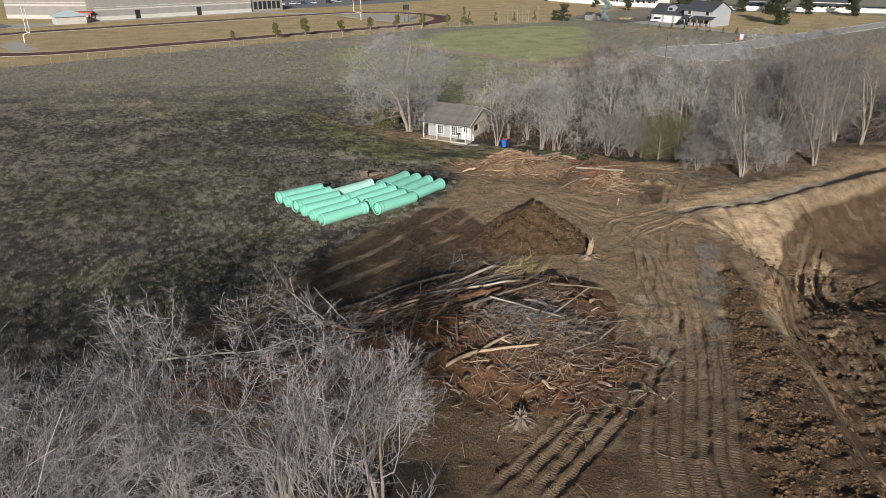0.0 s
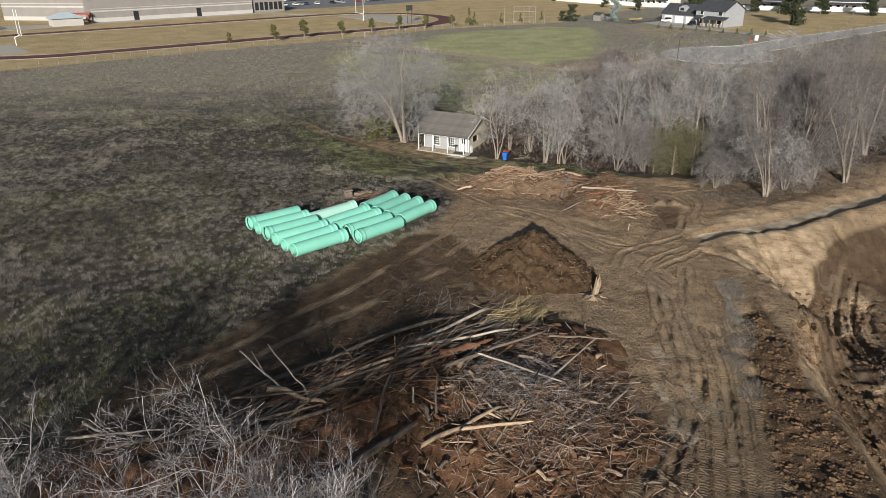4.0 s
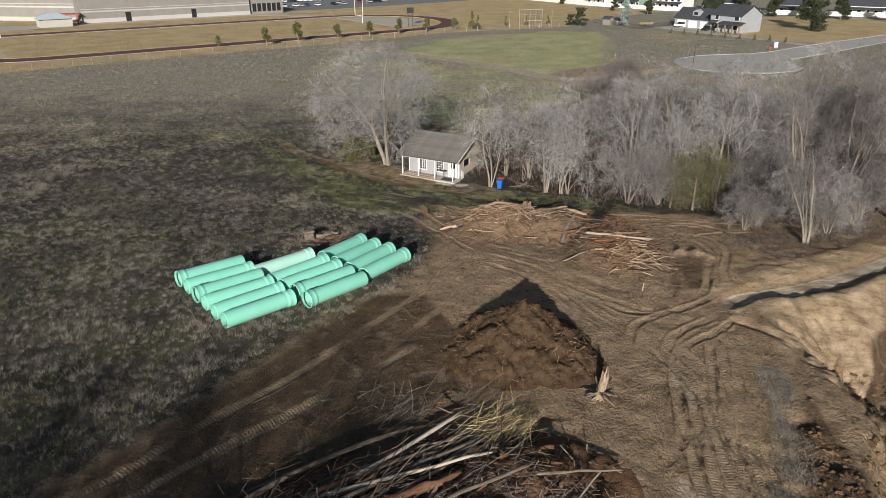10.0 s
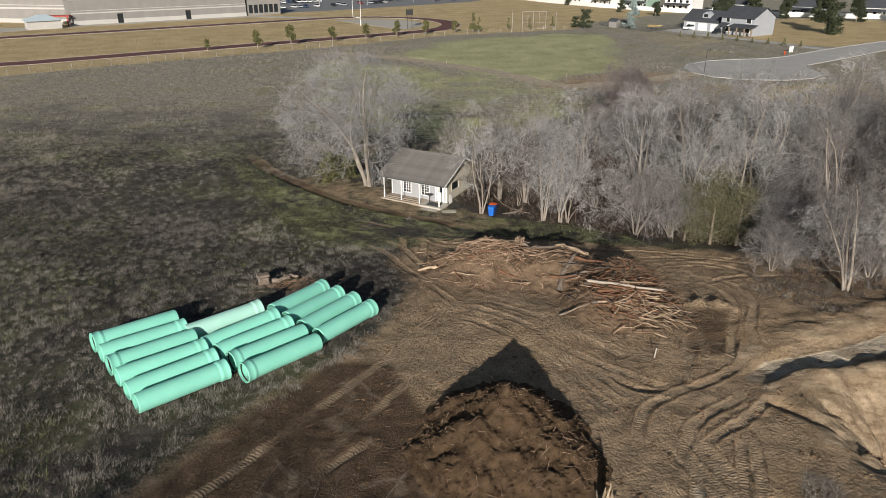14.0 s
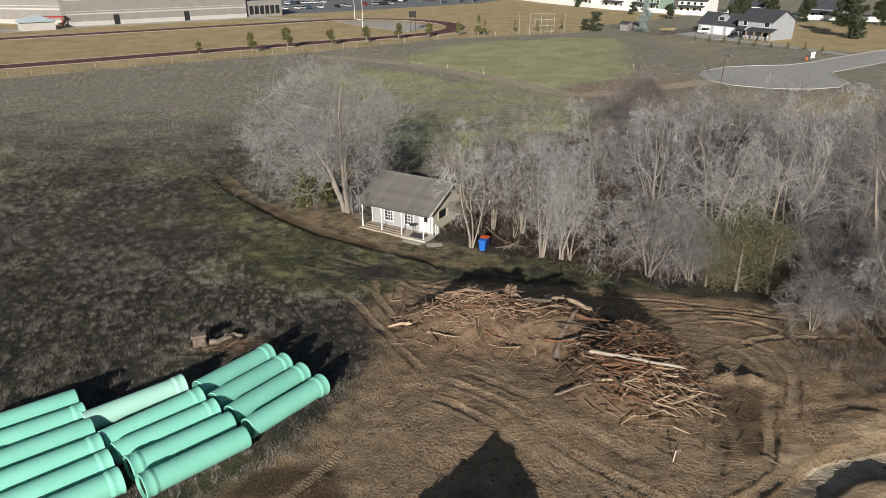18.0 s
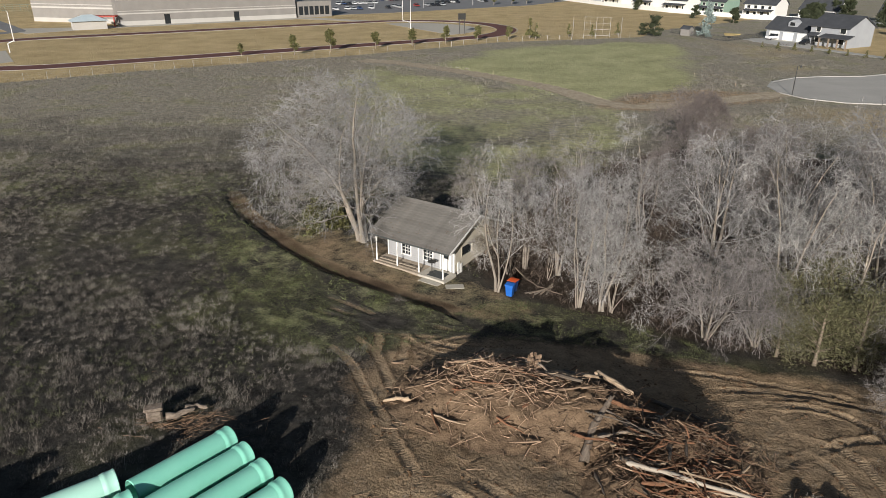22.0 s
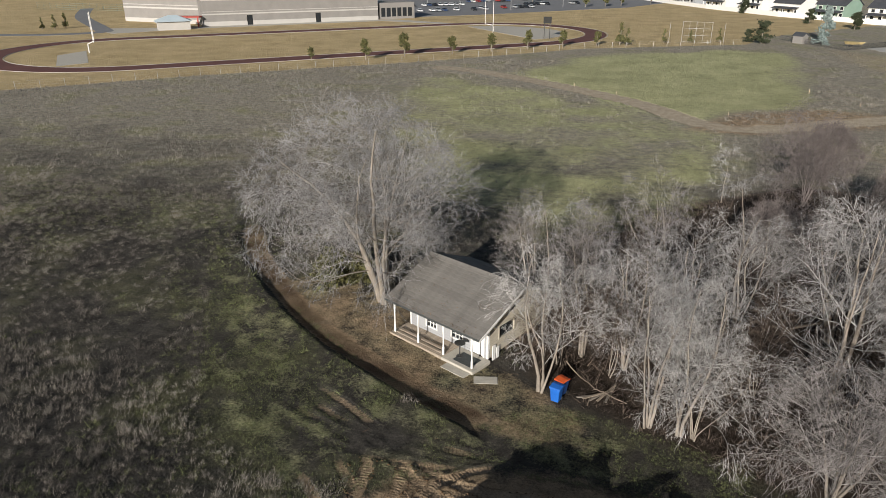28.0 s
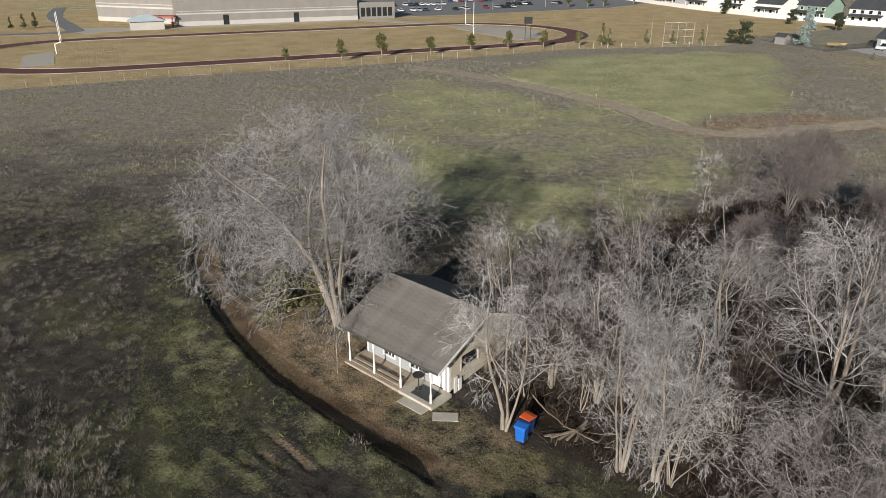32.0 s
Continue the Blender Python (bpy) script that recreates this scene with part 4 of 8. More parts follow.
def split_quads(v, f):
    return v, np.concatenate([f[:, [0, 1, 2]], f[:, [0, 2, 3]]])


def blades(chains, radii):
    """Two-point chains as slim flat points, for the finest twigs."""
    d = unit(chains[:, 1] - chains[:, 0])
    a = unit(np.cross(d, np.array([0.31, 0.17, 0.93]))) * radii[:, :1]
    v = np.stack([chains[:, 0] - a, chains[:, 0] + a, chains[:, 1]], 1).reshape(-1, 3)
    return v, np.arange(len(v)).reshape(-1, 3)


def inside_dome(chains, dome):
    """Bends chains that leave the crown's dome back to its skin."""
    mid, size = np.array(dome[0]), np.array(dome[1])
    q = (chains - mid) / size
    n = np.linalg.norm(q, axis=2, keepdims=True)
    az, el = np.arctan2(q[..., 1], q[..., 0]), q[..., 2] / np.maximum(n[..., 0], 1e-6)
    skin = (0.62 + 0.55 * vnoise(np.cos(az) * 2.2 + mid[2], np.sin(az) * 2.2 + el * 2.6, 0.8))[..., None]
    return mid + size * q * np.where(n > skin, (skin + 0.35 * (1 - np.exp(-(n - skin) * 1.2))) / np.maximum(n, 1e-6), 1)


def bare_tree(seed, height, spread, stems, counts=(8, 8, 7, 5), twig=M_TWIG, bark=M_BARK, lean=(0, 0), lift=0.08, base_r=0.2, twig_r=0.010, fork=0.28, dome=None, droop=0.0, wander=0.13, splay=1.0, short=1.0, fan=48, thin=False):
    """Meshes of a leafless tree: trunk, limbs, twigs."""
    rng = np.random.RandomState(seed)
    a = rng.rand(stems) * 2 * math.pi
    tilt = splay * spread / height * (0.22 + 0.32 * rng.rand(stems)) if stems > 1 else np.array([0.08])
    way = np.stack([np.cos(a) * tilt + lean[0], np.sin(a) * tilt + lean[1], np.ones(stems)], 1)
    start = np.stack([np.cos(a) * base_r * (stems > 1), np.sin(a) * base_r * (stems > 1), np.full(stems, -0.3)], 1)
    ln0 = height * (0.72 + 0.2 * rng.rand(stems))
    bend = (lambda c: inside_dome(c, dome)) if dome else (lambda c: c)
    c0 = grow(rng, start, way, ln0, 9, 0.09, 0.02)
    c0[:, 4:] = bend(c0[:, 4:])
    r0 = np.linspace(1, 0.16, 9)[None] * base_r * (0.6 + 0.5 * rng.rand(stems))[:, None]
    r0[:, 0] *= 1.35
    c1, r1, l1 = sprout(rng, c0, r0, ln0, counts[0], fork, fan, spread / height * 0.95, 7, wander, lift, 0.36, 0.011)
    c1 = bend(c1)
    r1 = r1 * (0.7 if thin else 1)
    c2, r2, l2 = sprout(rng, c1, r1, l1, counts[1], 0.15, 48, 0.5, 4, 0.18, lift * 0.7 - droop * 0.5, 0.52, 0.0095)
    c2 = bend(c2)
    c3, r3, l3 = sprout(rng, c2, r2, l2, counts[2], 0.1, 45, 0.6 * short, 3, 0.24, lift * 0.5 - droop, 0.7, twig_r * 0.8)
    c4, r4, l4 = sprout(rng, c3, r3, l3, counts[3], 0.1, 42, 0.66 * short, 2, 0.2, lift * 0.4 - droop, 0.8, twig_r * 0.65)
    limb_mat = bark if bark is M_TWIG_DARK or thin else M_LIMB
    made = [("trunk", fast_mesh("trunk", *tubes(c0[q:q + 1], r0[q:q + 1], 8), bark, True)) for q in range(stems)]
    for q in range(len(c1)):
        made.append(("limb", fast_mesh("limb", *tubes(c1[q:q + 1], r1[q:q + 1], 5), limb_mat, True)))
    made.append(("twig_crown", fast_mesh("twig_crown", *join_arrays([split_quads(*tubes(c2, r2, 3)), split_quads(*tubes(c3, r3, 3)), blades(c4, r4 * 1.3)]), twig, False)))
    return made


def plant(meshes, x, y, turn, size, label, group="bare trees along the creek", sink=0.0, tall=1.0, category="tree", name="bare_tree"):
    m = Matrix.LocRotScale((x, y, ground(x, y) - sink), Euler((0, 0, radians(turn))), (size, size, size * tall))
    t = thing(name, m, label, category, group)
    for nm, me in meshes:
        p = part(nm, me, t)
        if nm == "twig_crown":
            p["kind"] = "stuff"
    return t


BIG = bare_tree(11, 15.0, 10.0, 5, (20, 10, 9, 7), base_r=0.24, lift=-0.005, twig_r=0.010, fork=0.16, dome=((-1.6, 0.2, 7.6), (8.2, 7.9, 7.7)), droop=0.12, lean=(-0.05, 0), splay=0.5, short=0.75, fan=62, twig=M_TWIG_MID, thin=True)
TALL_A = bare_tree(12, 13.0, 4.6, 4, (9, 8, 6, 4), base_r=0.14, lift=0.0, twig=M_TWIG_PALE, twig_r=0.010, dome=((0, 0, 7.0), (3.7, 3.7, 6.4)), droop=0.16, fork=0.2, splay=0.4)
TALL_B = bare_tree(13, 12.5, 5.2, 4, (9, 8, 6, 4), base_r=0.12, lift=0.03, twig_r=0.010, dome=((0, 0, 6.6), (4.0, 4.0, 6.2)), droop=0.05, fork=0.16, wander=0.2, splay=0.4)
TALL_C = bare_tree(14, 12.5, 6.4, 3, (11, 8, 6, 4), base_r=0.16, lift=0.0, twig_r=0.010, dome=((0, 0, 6.6), (4.6, 4.4, 6.2)), droop=0.08, fork=0.16, wander=0.2, splay=0.4)
TALL_D = bare_tree(24, 12.5, 5.6, 4, (9, 9, 6, 4), base_r=0.13, lift=0.03, twig_r=0.010, twig=M_TWIG_BROWN, dome=((0, 0, 6.4), (4.2, 4.2, 6.2)), droop=0.03, fork=0.12, wander=0.2, splay=0.5, thin=True)
ARCH = bare_tree(15, 7.0, 4.6, 5, (7, 7, 6, 6), base_r=0.06, lift=-0.10, twig=M_TWIG_PALE, twig_r=0.010, droop=0.12)
NEAR_A = bare_tree(16, 10.0, 7.0, 3, (11, 7, 6, 4), base_r=0.14, lift=0.05, twig_r=0.0095, twig=M_TWIG_NEAR, dome=((0, 0, 5.8), (4.6, 4.4, 4.9)), fork=0.22, splay=0.7, wander=0.2)
NEAR_B = bare_tree(17, 9.0, 6.4, 4, (9, 7, 6, 4), base_r=0.11, lift=0.06, twig_r=0.0095, twig=M_TWIG_NEAR, dome=((0, 0, 5.2), (4.2, 4.4, 4.6)), fork=0.18, splay=0.7, wander=0.22)
DARK = bare_tree(18, 10.0, 6.0, 8, (10, 10, 8, 6), base_r=0.06, lift=0.05, twig=M_TWIG_DARK, bark=M_TWIG_DARK, twig_r=0.010, dome=((0, 0, 4.8), (5, 5, 4.8)), fork=0.08, splay=0.6)
THIN = bare_tree(19, 7.0, 2.5, 1, (12, 7, 5, 4), base_r=0.07, lift=0.06, twig=M_TWIG_PALE)
WILLOW = bare_tree(21, 6.5, 6.0, 6, (9, 8, 7, 5), base_r=0.09, lift=0.0, twig_r=0.008, dome=((0, 0, 3.2), (4.6, 4.6, 3.6)), droop=0.22, fork=0.2, twig=M_TWIG_BROWN)
BUSH = bare_tree(20, 3.4, 3.6, 4, (4, 9, 7, 6), base_r=0.03, lift=0.06, twig=M_BROWN, twig_r=0.008, fork=0.06)

GREY = "tall leafless grey tree with dense fine twigs"
plant(BIG, -5.2, 98.2, 20, 1.06, "large spreading leafless tree with several trunks beside the cabin", "")
for meshes, x, y, turn, size, label in (
        (TALL_A, 7.2, 88.9, 0, 0.98, "pale leafless tree with drooping twigs beside the blue bin"),
        (TALL_B, 9.6, 93.6, 40, 0.86, GREY), (TALL_B, 8.8, 99.0, 250, 0.8, GREY), (TALL_C, 12.4, 92.6, 320, 0.82, GREY), (TALL_C, 15.5, 101.4, 130, 0.95, GREY),
        (TALL_B, 13.3, 86.5, 90, 0.9, "pale-barked leafless tree at the edge of the creek wood"), (TALL_A, 15.0, 86.2, 150, 0.86, GREY), (ARCH, 15.7, 85.9, 10, 0.95, "arching sapling clump with bent pale stems"),
         (WILLOW, 21.6, 82.2, 0, 1.05, "low spreading willow with drooping grey twigs"), (WILLOW, 24.6, 81.0, 130, 0.8, "low spreading willow with drooping grey twigs"), (WILLOW, 31.6, 72.6, 60, 0.7, "low spreading willow with drooping grey twigs"), (WILLOW, 33.4, 77.0, 200, 0.9, "low spreading willow with drooping grey twigs"),
        (TALL_C, 24.6, 91.5, 240, 1.08, GREY), (TALL_A, 27.0, 84.0, 60, 1.0, GREY), (TALL_B, 29.5, 90, 310, 1.05, GREY), (TALL_C, 33.5, 83, 170, 1.02, GREY),
        (TALL_B, 37.5, 78, 20, 1.0, GREY), (TALL_D, 33.0, 66.8, 100, 0.92, "leafless tree leaning over the sandy ditch"), (WILLOW, 36.4, 69.2, 30, 0.75, "low spreading willow with drooping grey twigs"), (WILLOW, 41.5, 72.4, 130, 0.85, "low spreading willow with drooping grey twigs"), (WILLOW, 29.6, 71.4, 250, 0.6, "low spreading willow with drooping grey twigs"), (ARCH, 34.5, 69, 220, 1.0, "arching sapling clump with bent pale stems"), (TALL_A, 40, 85, 250, 1.05, GREY),
        (TALL_C, 44, 80, 330, 1.1, GREY), (TALL_B, 50, 88, 75, 1.1, GREY), (TALL_C, 56, 90, 15, 1.1, GREY), (TALL_A, 47, 95, 190, 1.05, GREY), (TALL_B, 62, 97, 140, 1.0, GREY), (TALL_C, 37, 96, 280, 0.98, GREY),
        (DARK, 32.6, 128, 0, 1.0, "dark purple-brown leafless thicket tree"), (DARK, 38, 117, 120, 0.8, "dark purple-brown leafless thicket tree"), (DARK, 25, 108, 210, 0.75, "dark purple-brown leafless thicket tree"), (THIN, 24.3, 127.5, 0, 1.0, "slender pale leafless sapling"),
        (DARK, 48, 112, 60, 0.8, "dark purple-brown leafless thicket tree"), (DARK, 60, 112, 260, 0.85, "dark purple-brown leafless thicket tree"), (DARK, 30.5, 97, 40, 0.95, "dark purple-brown leafless thicket tree"), (DARK, 36.5, 89, 160, 0.95, "dark purple-brown leafless thicket tree"), (DARK, 43, 91, 280, 1.0, "dark purple-brown leafless thicket tree"), (DARK, 52, 97, 20, 1.0, "dark purple-brown leafless thicket tree"), (TALL_B, 44, 70.5, 120, 0.85, GREY),
        (TALL_C, 15.6, 92.8, 70, 0.9, GREY), (TALL_A, 20.6, 100, 20, 0.9, GREY), (TALL_B, 26.5, 98.5, 160, 0.95, GREY), (TALL_C, 31.5, 95.6, 30, 0.92, GREY),
        (TALL_B, 34.2, 90.6, 260, 1.0, GREY), (TALL_A, 38.6, 89, 110, 1.0, GREY), (TALL_C, 41, 74.6, 210, 0.95, GREY), (TALL_B, 47.5, 82, 340, 1.05, GREY), (TALL_A, 30.8, 82.6, 190, 0.95, GREY), (TALL_C, 5.8, 98.6, 50, 0.8, GREY), (TALL_C, 53, 81, 140, 1.1, GREY), (TALL_B, 59, 84, 10, 1.1, GREY)):
    full = 1 + 0.26 * float(ease((x - 18) / 20)) if meshes in (TALL_A, TALL_B, TALL_C) else 1
    if meshes in (TALL_B, TALL_C) and (x > 36 or y > 93):
        meshes = TALL_D
    plant(meshes, x, y, turn, size * full, label)
for i, (x, y) in enumerate(((-8.4, 16.2), (-12.8, 16.8), (-17.4, 16.4), (-22.4, 14.4), (-27.4, 13.4), (-32.6, 13), (-10.4, 11.6), (-15.2, 11.8), (-20.2, 10), (-25.4, 9.4), (-38, 11))):
    plant((NEAR_A, NEAR_B)[i % 2], x, y, 83 * i, 0.9 + 0.05 * ((i * 5) % 7), "leafless grey tree with spreading fine twigs", "bare trees by the log heap")


thicket = np.random.RandomState(23)
for i in range(42):
    bx = 8 + 40 * thicket.rand()
    by = 88.5 - 0.33 * (bx - 12) + 2 + 9 * thicket.rand() if bx > 12 else 91 + 8 * thicket.rand()
    plant(BUSH, bx, by, 360 * thicket.rand(), 0.8 + 0.7 * thicket.rand(), "low brown leafless thicket under the creek trees", "thicket under the creek trees", category="bush", name="bare_bush")


# ---- leafy trees and bushes ----
def leafy(seed, height, width, mat, count, shape="round", leaf=0.22, trunk_h=0.2, ragged=0.055, slim=1.0):
    """Trunk, limbs and a crown of many small leaf cards with an uneven outline."""
    rng = np.random.RandomState(seed)
    n = 26
    tips = unit(rng.normal(0, 1, (n, 3)))
    tips[:, 2] = np.abs(tips[:, 2]) * 0.9
    hh = trunk_h + (1 - trunk_h) * rng.rand(n)
    if shape == "cone":
        rad = (1.04 - hh) * 0.55 * width
    elif shape == "oval":
        rad = np.sqrt(np.clip(1 - ((hh - 0.55) / 0.5) ** 2, 0.04, 1)) * 0.45 * width
    else:
        rad = np.sqrt(np.clip(1 - ((hh - 0.4) / 0.62) ** 2, 0.05, 1)) * 0.46 * width
    rad = rad * (0.6 + 0.5 * rng.rand(n))
    a = rng.rand(n) * 2 * math.pi
    tip = np.stack([np.cos(a) * rad, np.sin(a) * rad, hh * height], 1)
    root = np.stack([0 * a, 0 * a, np.maximum(0.05, hh - 0.18) * height], 1)
    ch = np.stack([root, (root + tip) / 2 + np.array([0, 0, 0.03 * height]), tip], 1)
    stem = np.array([[[0, 0, -0.2], [0.03, 0.02, height * 0.5], [0, 0, height * 0.96]]])
    br = 0.03 * height ** 0.8
    wood = join_arrays([tubes(stem, np.array([[br * 1.4, br, 0.02]]), 7), tubes(ch, np.full((n, 3), 0.2 * br) * np.array([1.6, 1.0, 0.4]), 4)])
    base = tip[rng.randint(0, n, count)] * 1.0
    frac = rng.rand(count)[:, None] ** 0.6
    axis = np.stack([np.zeros(count), np.zeros(count), base[:, 2] * (1 - 0.12)], 1)
    pos = axis + (base - axis) * frac + rng.normal(0, ragged * width, (count, 3)) * np.array([1, 1, 0.8])
    pos[:, 2] = np.clip(pos[:, 2], 0.04 * height, None)
    d = unit(rng.normal(0, 1, (count, 3)) + np.array([0, 0, 0.5]))
    s = unit(np.cross(d, rng.normal(0, 1, (count, 3))))
    sz = leaf * (0.6 + 0.8 * rng.rand(count))[:, None]
    v = np.stack([pos - s * sz * 0.4 * slim, pos + s * sz * 0.4 * slim, pos + d * sz + s * sz * 0.12 * slim, pos + d * sz * 0.9 - s * sz * 0.2 * slim], 1).reshape(-1, 3)
    f = np.arange(count * 4).reshape(-1, 4)
    return fast_mesh("trunk", *wood, M_WOOD if mat is M_LEAF else M_BARK, True), fast_mesh("crown", v, f, mat)


def plant_leafy(meshes, x, y, turn, size, label, group="", name="tree", category="tree"):
    t = thing(name, Matrix.LocRotScale((x, y, ground(x, y)), Euler((0, 0, radians(turn))), (size,) * 3), label, category, group)
    part("trunk", meshes[0], t)
    part("crown", meshes[1], t)["kind"] = "stuff"
    return t


JUNIPER = leafy(31, 5.6, 5.2, M_LEAF, 7500, "round", 0.17, 0.03, 0.12, 0.3)
for x, y, turn, size in ((25.4, 79.6, 0, 0.75), (27.4, 78.6, 70, 0.85), (29.6, 78.0, 110, 0.95), (31.4, 79.3, 160, 0.8), (29.2, 82.5, 250, 1.1), (26.5, 82.0, 30, 0.9)):
    plant_leafy(JUNIPER, x, y, turn, size, "bushy olive-green juniper at the foot of the bare trees", "junipers by the creek", "juniper_bush", "bush")
LILAC = leafy(32, 3.4, 3.6, M_LEAF_OLIVE, 2200, leaf=0.2, trunk_h=0.05)
plant_leafy(LILAC, -9.6, 99.2, 0, 1.0, "yellow-green shrub beside the trunks of the large tree", "", "shrub", "bush")
plant_leafy(LILAC, -8.0, 100.6, 90, 0.8, "yellow-green shrub beside the trunks of the large tree", "", "shrub", "bush")
ROW = leafy(33, 4.6, 2.8, M_LEAF_OLIVE, 1000, "oval", 0.3)
for i, (x, y) in enumerate(((-58.6, 222), (-45.4, 226), (-37.2, 234), (-25.6, 241), (-15.8, 248), (-6.2, 254.5), (3.4, 261), (13.2, 266))):
    plant_leafy(ROW, x, y, 40 * i, (0.72, 1.1, 1.25, 1.0, 1.05, 1.1, 1.0, 0.9)[i], "small round-headed evergreen in the row along the running track", "trees along the running track")
CONE = leafy(34, 5.5, 2.6, M_LEAF_OLIVE, 1000, "cone", 0.3)
for i, (x, y, s) in enumerate(((20, 270.5, 1.15), (22, 269.2, 0.9), (33.3, 277, 0.75), (41, 277.5, 0.7), (50.1, 282, 0.75), (-183, 279, 0.8), (-180, 281.5, 0.95), (-179, 286, 1.0))):
    plant_leafy(CONE, x, y, 50 * i, s, "young conical evergreen on the school grass", "young conifers")
PINE = leafy(35, 13.0, 10.5, M_LEAF_DARK, 9000, leaf=0.55, trunk_h=0.08)
plant_leafy(PINE, 139, 258, 0, 1.0, "large dense dark pine beside the grey house", "", "pine_tree")
GREEN = leafy(36, 6.5, 6.0, M_LEAF_DARK, 2200, leaf=0.4, trunk_h=0.05)
plant_leafy(GREEN, 62, 281, 0, 1.0, "dense green conifer beside the sports field", "", "pine_tree")
plant_leafy(GREEN, 58.5, 283, 120, 0.6, "dense green conifer beside the sports field", "", "pine_tree")
SPRUCE = leafy(37, 8.0, 4.6, M_LEAF_BLUE, 2600, "cone", 0.36, 0.04)
plant_leafy(SPRUCE, 79.5, 281.5, 0, 1.35, "pale blue spruce behind a black fence", "", "spruce_tree")
SHRUB = leafy(38, 1.9, 1.3, M_LEAF_OLIVE, 260, "cone", 0.22, 0.05)
for i in range(9):
    t = i / 8
    plant_leafy(SHRUB, 87 + 25 * t, 252 - 29 * t, 37 * i, 0.85 + 0.3 * ((i * 7) % 5) / 5, "small clipped shrub beside the driveway", "shrubs along the driveway", "shrub", "bush")
for i, (x, y, s) in enumerate(((118, 300, 0.75), (126, 312, 0.9), (133, 322, 0.8), (147, 330, 0.95), (156, 318, 0.9), (165, 310, 0.85), (175, 300, 0.9), (104, 330, 0.6), (95, 352, 0.55), (81, 402, 0.6), (150, 345, 0.8), (190, 290, 0.9))):
    plant_leafy(PINE, x, y, 67 * i, s * 0.75, "dark evergreen garden tree behind the houses", "garden evergreens", "pine_tree")
for i, (x, y) in enumerate(((10, 433), (20, 439), (28.4, 445), (45, 462), (58, 470), (-20, 470), (-70, 480))):
    plant_leafy(ROW, x, y, 50 * i, 1.4, "small street tree beside the parking lot", "parking lot trees")


CUL = [(63.6, 178), (66, 172), (71.8, 168.5), (80, 167.5), (86.5, 169.5), (91.7, 175), (92.8, 182), (95.5, 188.4), (112, 200), (150, 228), (220, 275), (216, 282), (146, 236), (125, 223), (108.5, 211.5), (98, 203.5), (90, 199.5), (82, 198.8), (74, 196.5), (67, 191), (64, 185)]
FENCE = [(-140, 142), (-98.7, 175.3), (-74.5, 195.3), (-31.3, 224.5), (9.5, 258.7), (57, 277)]


# ---- weeds of the field ----
def tufts(name, rng, x, y, tall, blades, mat, label, wide=0.09, lean=0.5, category="weeds"):
    n = len(x)
    z = ground_fields(x, y)[0]
    base = np.repeat(np.stack([x, y, z - 0.03], 1), blades, 0)
    k = len(base)
    h = np.repeat(tall, blades) * (0.5 + 0.7 * rng.rand(k))
    off = rng.normal(0, 0.16, (k, 2)) * (h[:, None] / 0.5)
    base[:, :2] += off
    a = rng.rand(k) * 2 * math.pi
    w = wide * (0.5 + rng.rand(k)) * np.clip(h / 0.5, 0.5, 2)
    side = np.stack([np.cos(a) * w, np.sin(a) * w, 0 * a], 1)
    tip = base + np.stack([rng.normal(0, lean, k) * h, rng.normal(0, lean, k) * h, h], 1)
    v = np.stack([base - side, base + side, tip], 1).reshape(-1, 3)
    ob = new(name, fast_mesh(name, v, np.arange(3 * k).reshape(-1, 3), mat))
    return tagged(ob, label, category, kind="stuff")


def weed_plants(name, rng, x, y, tall, stalks, mat, label, wide=0.02, bow=0.8, category="weeds"):
    """Bushy dry plants: stalks fan out from one root."""
    z = ground_fields(x, y)[0]
    h = np.repeat(tall, stalks)
    base = np.repeat(np.stack([x, y, z - 0.03], 1), stalks, 0)
    k = len(base)
    h = h * (0.55 + 0.6 * rng.rand(k))
    a, out = rng.rand(k) * 2 * math.pi, bow * np.sqrt(rng.rand(k))
    base[:, 0] += rng.normal(0, 0.55, k) * h
    base[:, 1] += rng.normal(0, 0.55, k) * h
    up = np.stack([np.cos(a) * out + 0.12, np.sin(a) * out + 0.10, np.ones(k)], 1) * h[:, None]
    q = a + rng.normal(1.57, 0.5, k)
    side = np.stack([np.cos(q), np.sin(q), 0 * q], 1) * (wide * (0.5 + rng.rand(k)))[:, None]
    v = np.stack([base - side, base + side, base + up], 1).reshape(-1, 3)
    ob = new(name, fast_mesh(name, v, np.arange(3 * k).reshape(-1, 3), mat))
    return tagged(ob, label, category, kind="stuff")


rng = np.random.RandomState(3)


def scatter(n, x0, x1, y0, y1, keep):
    x, y = rng.uniform(x0, x1, n), rng.uniform(y0, y1, n)
    k = keep(x, y)
    return x[k], y[k]


def open_field(x, y):
    return (zone(SOIL, x, y, 5) + zone(YARD, x, y, 2) * 0.8 + zone(GRASS, x, y, 4) * 0.75 + zone(LAWN, x, y, 2) + zone(PITCH, x, y, 5) + zone(WOODS, x, y, 4) * 0.5) < 0.25 + 0.5 * vnoise(x, y, 3)


GREENER = [(-8, 118), (12, 108), (32, 132), (34, 160), (10, 188), (-12, 204), (-36, 206), (-22, 150)]
RING = [(-38, 104), (-28, 84), (-12, 84), (-10, 100), (-16, 120), (-34, 136)]


def clumped(x, y):
    return vnoise(x, y, 1.3) * 0.6 + vnoise(x + 40, y, 3.4) * 0.4


